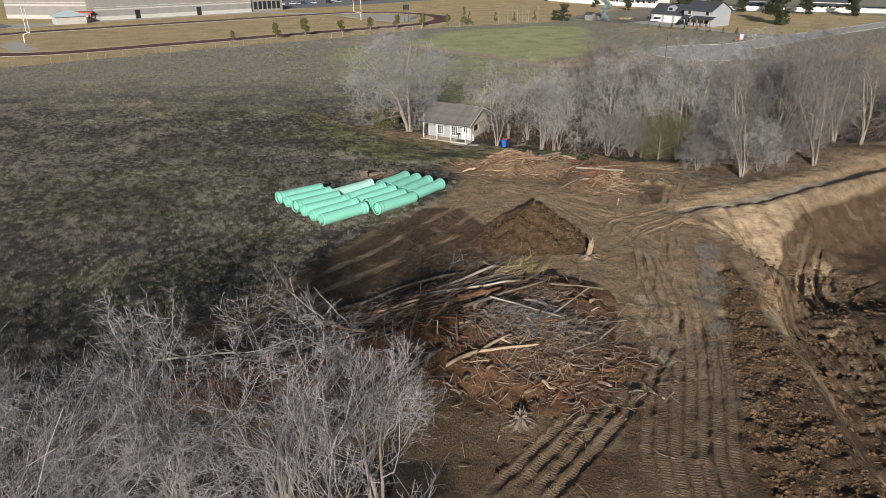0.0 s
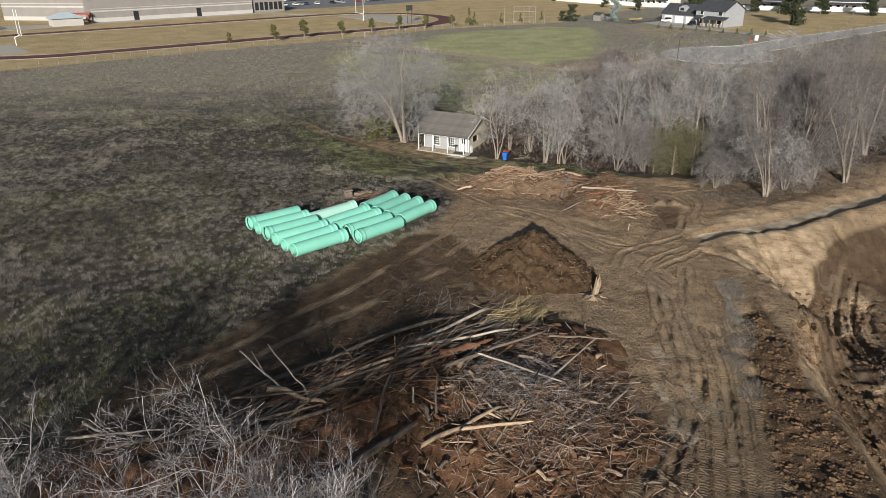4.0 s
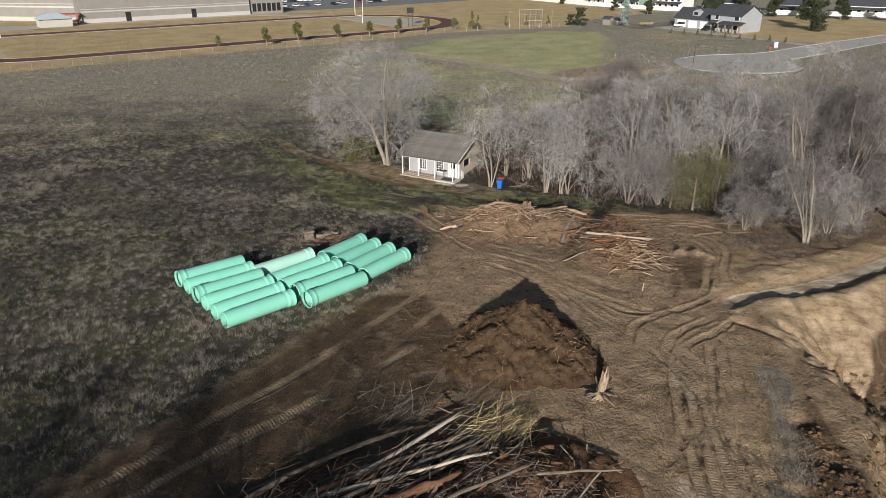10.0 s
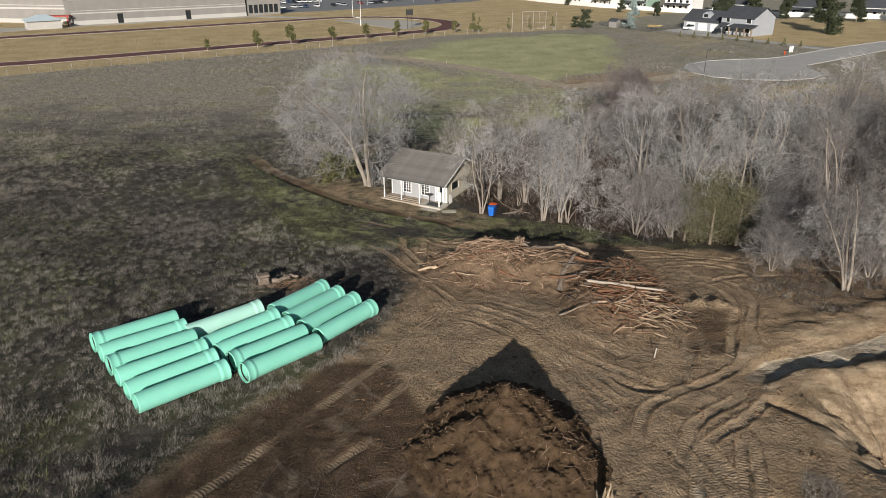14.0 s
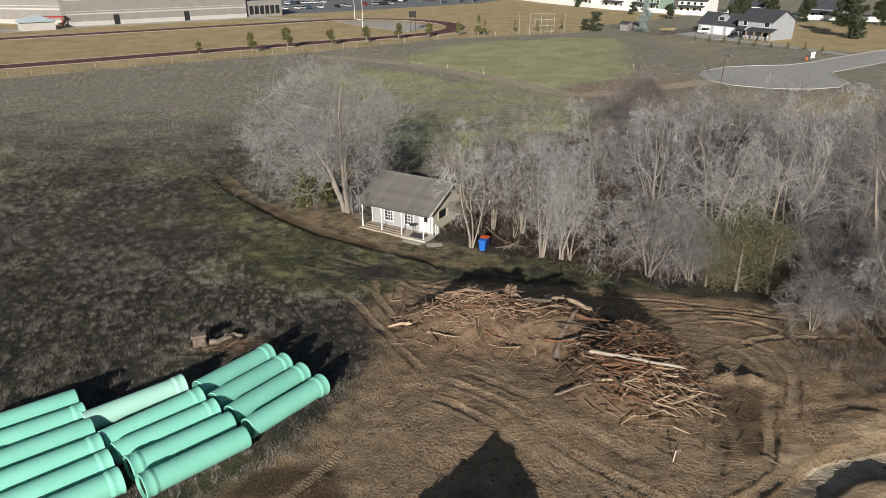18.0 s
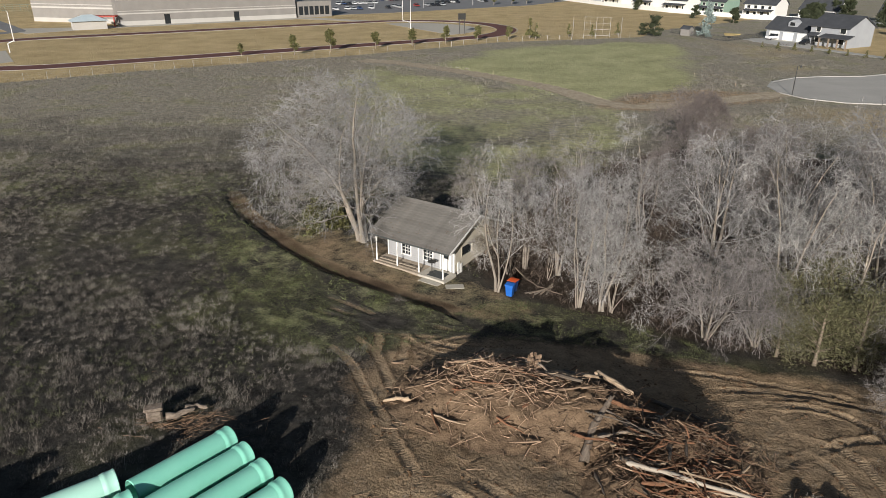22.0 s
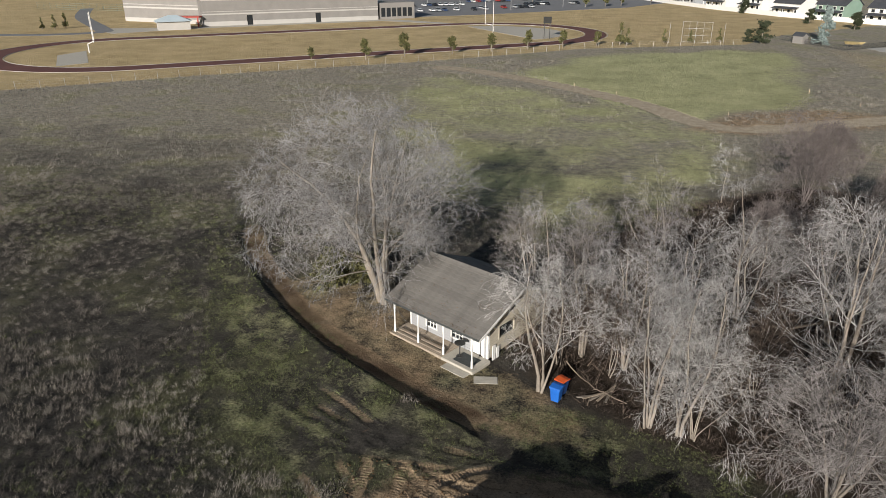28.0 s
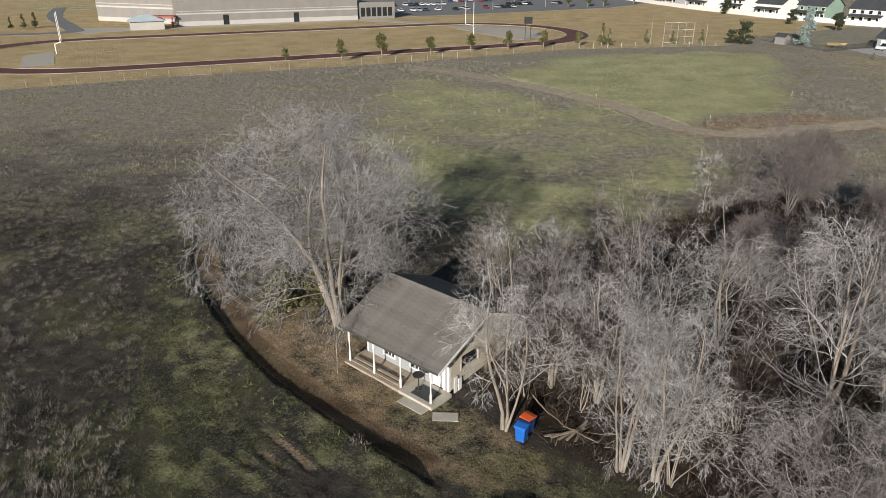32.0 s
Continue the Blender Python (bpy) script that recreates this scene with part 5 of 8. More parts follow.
x, y = scatter(25000, -80, 5, 22, 120, lambda x, y: open_field(x, y) & (rng.rand(len(x)) > 0.55 * zone(RING, x, y, 12) * vnoise(x, y, 4) * 2))
weed_plants("field_weeds", rng, x, y, (0.15 + 0.52 * clumped(x, y) ** 1.7) * (0.6 + 0.6 * rng.rand(len(x))), 36, M_WEED, "dense matted dry grey-brown weeds covering the field", 0.0085, 1.05)
x, y = scatter(15000, -80, 6, 22, 120, lambda x, y: open_field(x, y))
tufts("low_field_weeds", rng, x, y, 0.10 + 0.14 * rng.rand(len(x)), 6, M_WEED, "flattened dry weeds between taller clumps", 0.014, 1.2)
x, y = scatter(16000, -62, 6, 32, 118, lambda x, y: open_field(x, y) & (vnoise(x, y, 9) + 0.35 * vnoise(x, y, 2) > 0.70 - 0.3 * np.exp(-(((x + 18) / 9) ** 2 + ((y - 98) / 12) ** 2))))
tufts("green_field_weeds", rng, x, y, 0.16 + 0.2 * rng.rand(len(x)), 12, M_WEED_GREEN, "patches of low green weeds in the field", 0.016, 0.9)
x, y = scatter(21000, -170, 62, 116, 232, lambda x, y: open_field(x, y) & (along(PATHWAY, x, y)[0] > 2.2) & (rng.rand(len(x)) > 0.8 * zone(GREENER, x, y, 14)))
weed_plants("far_field_weeds", rng, x, y, (0.15 + 0.75 * clumped(x / 1.6, y / 1.6) ** 1.5) * (0.55 + 0.7 * rng.rand(len(x))), 10, M_WEED, "dry weeds of the far part of the field", 0.024, 0.8)
x, y = scatter(20000, 30, 165, 118, 262, lambda x, y: (zone(LAWN, x, y, 2) + zone(PITCH, x, y, 8) + zone(YARD2, x, y, 4) + zone(CUL, x, y, 3) < 0.3) & (vnoise(x, y, 4) > 0.4) & (along(PATHWAY, x, y)[0] > 2.2))
tufts("roadside_weeds", rng, x, y, 0.15 + 0.4 * vnoise(x, y, 2.5) ** 2, 6, M_WEED, "dry grey weeds beside the turning circle", 0.05, 0.9)
x, y = scatter(9000, -170, 20, 150, 232, lambda x, y: open_field(x, y) & (along(FENCE, x, y)[0] < 9))
tufts("fence_weeds", rng, x, y, 0.2 + 0.4 * rng.rand(len(x)), 8, M_WEED, "tall brown weeds along the chain-link fence", 0.03, 0.8)
x, y = scatter(3500, -60, 4, 84, 122, lambda x, y: (along(BANK, x, y)[2] < -0.55) & (along(BANK, x, y)[0] < 3.5))
tufts("bank_grass", rng, x, y, 0.10 + 0.2 * rng.rand(len(x)), 5, M_WEED_GREEN, "rough green grass along the cut bank", 0.07)
x, y = scatter(75000, -26, 26, 72, 112, lambda x, y: (zone(GRASS, x, y, 4) > 0.4) & (vnoise(x, y, 1.6) > 0.33) & (along(BANK, x, y)[0] > 0.5))
tufts("yard_grass", rng, x, y, 0.05 + 0.07 * rng.rand(len(x)) + 0.20 * clumped(x, y) ** 2, 6, M_WEED_GREEN, "short thin grass over rutted yard soil", 0.018, 0.9)
x, y = scatter(15000, 0, 75, 78, 135, lambda x, y: zone(WOODS, x, y, 5) > 0.5)
tufts("wood_undergrowth", rng, x, y, 0.25 + 0.5 * rng.rand(len(x)), 7, M_BROWN, "brown dead undergrowth beneath the bare trees", 0.022, 0.9)
x, y = scatter(7000, -20, 22, 20, 70, lambda x, y: (zone(SOIL, x, y, 4) > 0.6) & (vnoise(x, y, 5) > 0.62) & ~within(PIT, x, y) & (along(LANES[3][0], x, y)[0] > 5))
tufts("soil_weeds", rng, x, y, 0.08 + 0.12 * rng.rand(len(x)), 6, M_WEED, "sparse flattened weeds on bare soil", 0.02, 0.9)
x, y = scatter(9000, 13, 22, 30, 48, lambda x, y: ~within(PIT, x, y) & (along([(14.6, 32), (15.5, 35), (17.6, 40.8), (19.9, 46.4)], x, y)[0] < 0.2 + 1.1 * vnoise(x, y, 1.5)))
tufts("edge_weeds", rng, x, y, 0.15 + 0.25 * rng.rand(len(x)), 8, M_WEED, "grey dead weeds along the lip of the pit", 0.011, 0.8)


x, y = scatter(9000, 25, 64, 61, 88, lambda x, y: (zone(SCRUB, x, y, 6) > rng.rand(len(x))) & (vnoise(x, y, 2) > 0.35))
weed_plants("scrub_weeds", rng, x, y, 0.1 + 0.28 * rng.rand(len(x)), 14, M_BROWN, "brown and grey scrub on the bank beyond the ditch", 0.014, 1.3)
x, y = scatter(3000, 24, 50, 61, 78, lambda x, y: (zone(SCRUB, x, y, 6) > rng.rand(len(x))) & (vnoise(x, y, 1.5) > 0.45))
weed_plants("grey_scrub", rng, x, y, 0.12 + 0.25 * rng.rand(len(x)), 16, M_WEED, "dry grey weeds on the bank beyond the ditch", 0.009, 1.2)


# ---- pipes ----
def pipe_meshes(mat):
    r, L = 0.56, 4.55
    barrel = [(0, r - 0.05), (0.03, r - 0.005), (0.12, r), (L, r), (L, r - 0.05)]
    bell = [(L - 0.02, r + 0.004), (L + 0.10, r + 0.042), (L + 0.16, r + 0.058), (L + 0.22, r + 0.044), (L + 0.50, r + 0.044), (L + 0.54, r + 0.066), (L + 0.60, r + 0.066), (L + 0.62, r + 0.046), (L + 0.62, r + 0.02), (L + 0.1, r + 0.015), (L - 0.02, r - 0.03)]
    ring = [(L + 0.40, r + 0.022), (L + 0.40, r - 0.005), (L + 0.47, r - 0.005), (L + 0.47, r + 0.022)]
    return lathe("barrel", barrel, mat), lathe("bell", bell, mat), lathe("gasket", ring, M_RUBBER)


PIPE = pipe_meshes(M_PIPE)
PIPE_PALE = pipe_meshes(M_PIPE_PALE)


def sewer_pipe(x0, y0, x1, y1, flip, pale=False):
    """From the near end to the far end; flip: the bell lies at the near end."""
    a, b = ((x1, y1), (x0, y0)) if flip else ((x0, y0), (x1, y1))
    d = Vector((b[0] - a[0], b[1] - a[1], 0)).normalized()
    za, zb = ground(*a) + 0.60, ground(b[0], b[1]) + 0.60
    d = Vector((d.x, d.y, (zb - za) / 5.1)).normalized()
    mid = Vector(((a[0] + b[0]) / 2, (a[1] + b[1]) / 2, (za + zb) / 2)) - d * 2.58
    side = Vector((0, 0, 1)).cross(d).normalized()
    up = d.cross(side)
    m = Matrix(((d.x, side.x, up.x, mid.x), (d.y, side.y, up.y, mid.y), (d.z, side.z, up.z, mid.z), (0, 0, 0, 1)))
    t = thing("sewer_pipe", m, "sun-faded pale green plastic sewer pipe lying on weeds" if pale else "large mint-green plastic sewer pipe with a belled end", "pipe", "sewer pipes laid out on the field")
    for nm, me in zip(("barrel", "bell", "gasket"), PIPE_PALE if pale else PIPE):
        part(nm, me, t)


# left rank of six, middle rank of five, right rank of four
for i in range(6):
    k = i / 5
    sewer_pipe(-14.35 - 4.85 * k, 52.1 + 6.05 * k, -10.7 - 4.75 * k, 55.25 + 6.05 * k, i in (3, 5))
for p in ((-9.25, 55.0, -5.95, 58.15, True), (-10.3, 56.2, -6.95, 59.35, True), (-11.4, 57.2, -8.0, 60.4, False), (-12.4, 58.2, -9.1, 61.4, False), (-13.95, 59.5, -10.35, 62.65, False, True)):
    sewer_pipe(*p)
for i in range(4):
    k = i / 3
    sewer_pipe(-5.75 - 3.45 * k, 59.0 + 3.35 * k, -2.75 - 3.75 * k, 62.95 + 3.45 * k, False)


# ---- logs, stumps and heaps ----
def log_mesh(seed, mat, bend=0.05, taper=0.55, sides=9, k=7, rough=0.12, splinter=True):
    """A one-metre log along z with crooked axis, knots and torn ends."""
    rng = np.random.RandomState(seed)
    ax = np.cumsum(rng.normal(0, bend, (k, 2)), 0)
    ax -= ax[0] + np.linspace(0, 1, k)[:, None] * (ax[-1] - ax[0])
    ang = np.arange(sides) * 2 * math.pi / sides
    vs, fs = [], []
    for i in range(k):
        t = i / (k - 1)
        r = 0.5 * (1 - (1 - taper) * t) * (1 + rng.normal(0, rough, sides))
        zz = t + (rng.normal(0, 0.02, sides) if splinter and i in (0, k - 1) else 0)
        vs += [(ax[i, 0] + r[j] * math.cos(ang[j]), ax[i, 1] + r[j] * math.sin(ang[j]), float(np.broadcast_to(zz, (sides,))[j])) for j in range(sides)]
    for i in range(k - 1):
        fs += [(i * sides + j, i * sides + (j + 1) % sides, (i + 1) * sides + (j + 1) % sides, (i + 1) * sides + j) for j in range(sides)]
    vs += [(0, 0, 0.01), (ax[-1, 0], ax[-1, 1], 0.97)]
    n = len(vs)
    fs += [(n - 2, (j + 1) % sides, j) for j in range(sides)] + [(n - 1, (k - 1) * sides + j, (k - 1) * sides + (j + 1) % sides) for j in range(sides)]
    return mesh_of("log", vs, fs, mat, True)


LOGS = {key: [log_mesh(40 + 10 * j + i, mat, 0.14 + 0.16 * i) for i in range(3)] for j, (key, mat) in enumerate((("grey", M_WOOD), ("red", M_WOOD_RED), ("raw", M_WOOD_RAW), ("pale", M_WOOD_PALE)))}
LOG_WORDS = {"grey": "weathered grey log with torn bark", "red": "broken log with red-brown heartwood", "raw": "splintered log with raw tan wood", "pale": "barkless pale dry pole"}


def lay(kind, p, q, r, group, pick=0):
    """A log from p to q of radius r."""
    p, q = Vector(p), Vector(q)
    d = q - p
    m = Matrix.LocRotScale(p, d.to_track_quat("Z", "Y"), (2 * r, 2 * r, d.length))
    return thing("log", m, LOG_WORDS[kind], "log", group, me=LOGS[kind][pick % 3])


def heap_mesh(name, cx, cy, shape, x0, x1, y0, y1, step, mat):
    """A mound: shape(x, y) gives its height over the ground; its foot runs under the ground."""
    xs, ys = np.arange(x0, x1 + step, step), np.arange(y0, y1 + step, step)
    x, y = [a.ravel() for a in np.meshgrid(xs, ys)]
    hgt = shape(x, y)
    z = ground_fields(x, y)[0] + hgt
    idx = np.arange(len(x)).reshape(len(ys), len(xs))
    f = np.stack([idx[:-1, :-1], idx[:-1, 1:], idx[1:, 1:], idx[1:, :-1]], -1).reshape(-1, 4)
    f = f[(hgt[f] > -0.25).any(1)]
    me = fast_mesh(name, np.stack([x - cx, y - cy, z], 1), f, mat, True)
    bm = bmesh.new()
    bm.from_mesh(me)
    bmesh.ops.delete(bm, geom=[v for v in bm.verts if not v.link_faces], context="VERTS")
    bm.to_mesh(me)
    bm.free()
    return me


def bump_up(x, y, cx, cy, rx, ry, turn, h, sharp=1.0):
    c, s = math.cos(radians(turn)), math.sin(radians(turn))
    u, v = ((x - cx) * c + (y - cy) * s) / rx, (-(x - cx) * s + (y - cy) * c) / ry
    d = np.sqrt(u * u + v * v)
    return np.clip(1 - d, -0.5, 1) ** 1.0 * h if sharp == 1.0 else np.where(d < 1, np.cos(np.clip(d, 0, 1) * math.pi / 2) ** sharp, (1 - d) * 0.6) * h


def crumb(x, y, amount):
    return amount * ((vnoise(x, y, 0.9) - 0.5) + 0.6 * (vnoise(x + 3, y + 8, 0.45) - 0.5))


def sticks(name, seed, n, where, size, thick, mat, label, parent=None, up=0.25, k=3):
    """Many small sticks: where(n, rng) gives their middles and main ways."""
    rg = np.random.RandomState(seed)
    mid, way = where(n, rg)
    ln = size * (0.35 + 1.1 * rg.rand(n) ** 1.5)
    d = unit(way + rg.normal(0, 0.35, (n, 3)) * np.array([1, 1, up]))
    ch = grow(rg, mid - d * ln[:, None] / 2, d, ln, k, 0.14, 0.0)
    rad = (thick * (0.5 + rg.rand(n)))[:, None] * np.linspace(1, 0.5, k)[None]
    me = fast_mesh(name, *tubes(ch, rad, 4), mat)
    ob = part(name, me, parent, label) if parent else tagged(new(name, me), label, "brush")
    ob["kind"] = "stuff"
    return ob


# heap of earth in the middle
def mound_shape(x, y):
    h = np.maximum(bump_up(x, y, 5.0, 50.2, 4.5, 4.5, 0, 3.0), bump_up(x, y, 3.5, 48.6, 3.6, 3.7, 20, 2.1))
    h = np.maximum(h, bump_up(x, y, 6.6, 48.2, 3.4, 3.2, 0, 1.3))
    return h + (crumb(x, y, 0.5) + 0.22 * (vnoise(x + 11, y, 0.22) - 0.5)) * np.clip(h + 0.4, 0, 1)


mound = tagged(new("earth_mound", heap_mesh("earth_mound", 0, 0, mound_shape, -2.5, 11, 43, 56, 0.11, M_EARTH_DARK)), "pointed heap of brown excavated earth", "mound")


def on_mound(n, rg):
    x, y = rg.uniform(0.5, 9, n), rg.uniform(45, 53, n)
    k = mound_shape(x, y) > 0.2
    x, y = x[k], y[k]
    x, y = np.resize(x, n), np.resize(y, n)
    z = ground_fields(x, y)[0] + mound_shape(x, y) + 0.03
    return np.stack([x, y, z], 1), rg.normal(0, 1, (n, 3)) * np.array([1, 1, 0.3])


sticks("root_bits", 51, 420, on_mound, 0.6, 0.013, M_ROOT, "small broken roots sticking out of the earth mound")


# log heap in the foreground
def fore_shape(x, y):
    h = np.maximum(bump_up(x, y, 0.5, 30.5, 7.0, 7.5, 30, 1.5, 1.6), bump_up(x, y, -7.5, 32.5, 11.5, 4.6, 32, 1.25, 1.6))
    h = np.maximum(h, bump_up(x, y, -15.5, 28.0, 8.0, 3.6, 20, 0.9, 1.6))
    h = np.maximum(h, bump_up(x, y, 3.5, 36.5, 5.0, 4.6, 0, 1.0, 1.6))
    return h + crumb(x, y, 0.45) * np.clip(h + 0.3, 0, 1)


tagged(new("debris_mound", heap_mesh("debris_mound", 0, 0, fore_shape, -26, 9.5, 20, 43.5, 0.2, M_EARTH_RED)), "low mound of dark soil under the heap of logs", "mound")
G1 = "logs in the foreground heap"


def over(x, y, shape, up):
    return (x, y, ground(x, y) + float(shape(np.array([x]), np.array([y]))[0]) + up)


def pole(kind, x0, y0, u0, x1, y1, u1, r, pick=0, shape=fore_shape, group=G1):
    return lay(kind, over(x0, y0, shape, u0), over(x1, y1, shape, u1), r * (0.8 if shape is fore_shape else 0.85), group, pick)


pole("pale", -8.8, 32.9, 0.2, 0.3, 42.0, 0.8, 0.19, 0)
pole("pale", -6.9, 35.1, 0.35, 1.9, 38.8, 0.4, 0.15, 1)
pole("grey", -13.4, 33.0, 0.4, -2.2, 41.4, 0.5, 0.22, 2)
pole("grey", -15.2, 32.6, 0.2, -4.5, 40.4, 0.4, 0.17, 1)
pole("grey", -8.8, 33.5, 0.3, 1.5, 40.2, 0.5, 0.26, 0)
pole("red", -3.4, 35.0, 0.4, 0.2, 37.2, 0.5, 0.30, 0)
pole("red", -5.4, 32.8, 0.3, -3.6, 34.7, 0.4, 0.24, 1)
pole("red", 2.0, 38.0, 0.4, 4.8, 38.9, 0.4, 0.26, 2)
pole("pale", 2.0, 31.0, 0.1, 7.0, 37.6, 0.55, 0.09, 1)
pole("pale", 2.8, 28.2, 0.1, 5.4, 30.0, 0.35, 0.07, 2)
pole("raw", -4.6, 27.9, 0.3, -0.5, 29.1, 0.45, 0.17, 2)
pole("grey", -10.6, 24.6, 0.3, -5.0, 29.0, 0.7, 0.36, 0)
pole("grey", -17.5, 26.2, 0.3, -9.4, 29.6, 0.6, 0.20, 1)
pole("grey", -20.6, 27.6, 0.2, -11.2, 29.3, 0.5, 0.15, 2)
pole("grey", -15.4, 29.0, 0.6, -10.6, 27.6, 0.6, 0.16, 0)
pole("grey", -14.6, 30.8, 0.9, -10.2, 30.6, 0.9, 0.10, 0)
pole("raw", -12.8, 31.4, 0.9, -9.6, 30.2, 0.5, 0.22, 1)
pole("pale", -11.6, 30.9, 0.5, -14.6, 33.5, 2.6, 0.08, 1)
pole("pale", -10.6, 30.9, 0.5, -13.0, 33.6, 2.8, 0.07, 2)
pole("pale", -13.0, 32.1, 1.5, -14.0, 33.6, 2.5, 0.05, 0)
pole("pale", -22.6, 29.2, 0.4, -17.5, 28.8, 0.5, 0.09, 1)
pole("pale", -22.4, 30.6, 0.5, -20.8, 29.1, 0.3, 0.10, 2)
pole("grey", -7.0, 28.5, 0.6, -6.2, 32.4, 0.9, 0.11, 2)
pole("grey", -3.8, 29.6, 0.5, -3.6, 32.5, 0.9, 0.10, 1)
pole("raw", -2.6, 28.0, 0.8, 1.0, 27.9, 0.9, 0.12, 0)
pole("pale", 5.6, 30.4, 0.2, 7.6, 32.8, 0.3, 0.09, 0)
pole("raw", 1.4, 35.0, 0.5, 3.6, 33.4, 0.7, 0.12, 1)
pole("pale", -1.0, 34.4, 0.8, 3.2, 31.2, 0.8, 0.09, 0)
pole("grey", 3.4, 36.0, 0.6, 7.8, 37.6, 0.5, 0.10, 1)
lay("pale", over(-5.0, 30.9, fore_shape, 0.2), over(-5.0, 30.95, fore_shape, 1.15), 0.06, G1)
rg = np.random.RandomState(61)
for i in range(84):
    t = rg.rand()
    trunk = i < 54
    cx, cy = (-13 + 14 * t + rg.normal(0, 1.1), 29.6 + 9.5 * t + rg.normal(0, 1.2)) if trunk else (rg.normal(1.0, 2.8), rg.normal(31, 3.6))
    a = radians(rg.normal(42, 14)) if trunk else rg.rand() * 6.28
    ln = rg.uniform(3.0, 8.5) if trunk else rg.uniform(1.0, 3.2)
    dx, dy = math.cos(a) * ln / 2, math.sin(a) * ln / 2
    pole(("grey", "grey", "grey", "grey", "red", "red", "grey", "raw")[rg.randint(8)], cx - dx, cy - dy, 0.05 + 0.5 * rg.rand(), cx + dx, cy + dy, 0.1 + 0.5 * rg.rand(), rg.uniform(0.05, 0.17) if trunk else rg.uniform(0.03, 0.09), i)


def fore_where(n, rg):
    t = rg.rand(n)
    side = rg.rand(n) < 0.5
    x = np.where(side, -16 + 18 * t + rg.normal(0, 1.6, n), rg.normal(2.2, 2.5, n))
    y = np.where(side, 28 + 12 * t + rg.normal(0, 1.8, n), rg.normal(31.5, 3.6, n))
    z = ground_fields(x, y)[0] + np.maximum(fore_shape(x, y), 0) + 0.05 + 0.35 * rg.rand(n)
    a = np.where(side, rg.normal(0.62, 0.45, n), rg.rand(n) * 6.28)
    return np.stack([x, y, z], 1), np.stack([np.cos(a), np.sin(a), rg.normal(0, 0.2, n)], 1)


sticks("brush_heap", 62, 4200, fore_where, 0.95, 0.012, M_BRUSH_DARK, "tangled broken branches over the foreground log heap")
def fore_poles(n, rg):
    t = rg.rand(n)
    x, y = -14 + 16 * t + rg.normal(0, 1.2, n), 29.4 + 11 * t + rg.normal(0, 1.3, n)
    z = ground_fields(x, y)[0] + np.maximum(fore_shape(x, y), 0) + 0.1 + 0.55 * rg.rand(n)
    a = rg.normal(0.7, 0.2, n)
    return np.stack([x, y, z], 1), np.stack([np.cos(a), np.sin(a), rg.normal(0, 0.08, n)], 1)


sticks("branch_heap", 68, 170, fore_poles, 3.4, 0.034, M_WOOD, "long thin grey branches lying along the log heap", k=6)
sticks("dark_branch_heap", 69, 220, fore_poles, 2.2, 0.03, M_BRUSH_DARK, "broken brown branches lying along the log heap", k=5)
sticks("grey_brush", 63, 1500, lambda n, rg: (lambda p, w: (p + np.array([0, 0, 0.15]), w))(*fore_where(n, rg)), 1.4, 0.010, M_TWIG_DARK, "tangled grey twigs over the foreground log heap")


def clump(cx, cy, shape, rx, ry, lift, way):
    def f(n, rg):
        x, y = rg.normal(cx, rx, n), rg.normal(cy, ry, n)
        z = ground_fields(x, y)[0] + np.maximum(shape(x, y), 0) + lift * rg.rand(n)
        return np.stack([x, y, z], 1), np.broadcast_to(np.array(way, float), (n, 3)) + rg.normal(0, 0.3, (n, 3)) * np.array([1, 1, 0.35])
    return f


sticks("straw_bundle", 64, 170, clump(2.6, 41.2, fore_shape, 0.9, 0.7, 0.8, (0.7, 0.7, 0.15)), 2.1, 0.015, M_STRAW, "bundle of dry yellow reeds at the end of the log heap")
sticks("grey_thicket", 65, 1100, clump(1.2, 32.0, fore_shape, 1.6, 1.8, 0.6, (0.2, 0.2, 0.1)), 1.1, 0.008, M_TWIG, "ball of pale dead twigs in the log heap")
flat = lambda x, y: 0 * x
sticks("thrown_branches", 66, 90, clump(-2.0, 43.5, flat, 2.6, 1.4, 0.3, (0.6, 0.7, 0.06)), 2.4, 0.010, M_TWIG_PALE, "thin branches lying beyond the log heap")
sticks("soil_litter", 67, 900, clump(8, 50, flat, 9, 14, 0.04, (1, 0.1, 0)), 0.55, 0.014, M_BRUSH, "scattered sticks and roots on the dirt", k=2, up=0.05)


def fore_mess(n, rg):
    x, y = rg.normal(1.6, 3.4, n), rg.normal(30.2, 4.0, n)
    z = ground_fields(x, y)[0] + np.maximum(fore_shape(x, y), 0) + 0.03 + 0.35 * rg.rand(n) ** 2
    return np.stack([x, y, z], 1), rg.normal(0, 1, (n, 3)) * np.array([1, 1, 0.45])


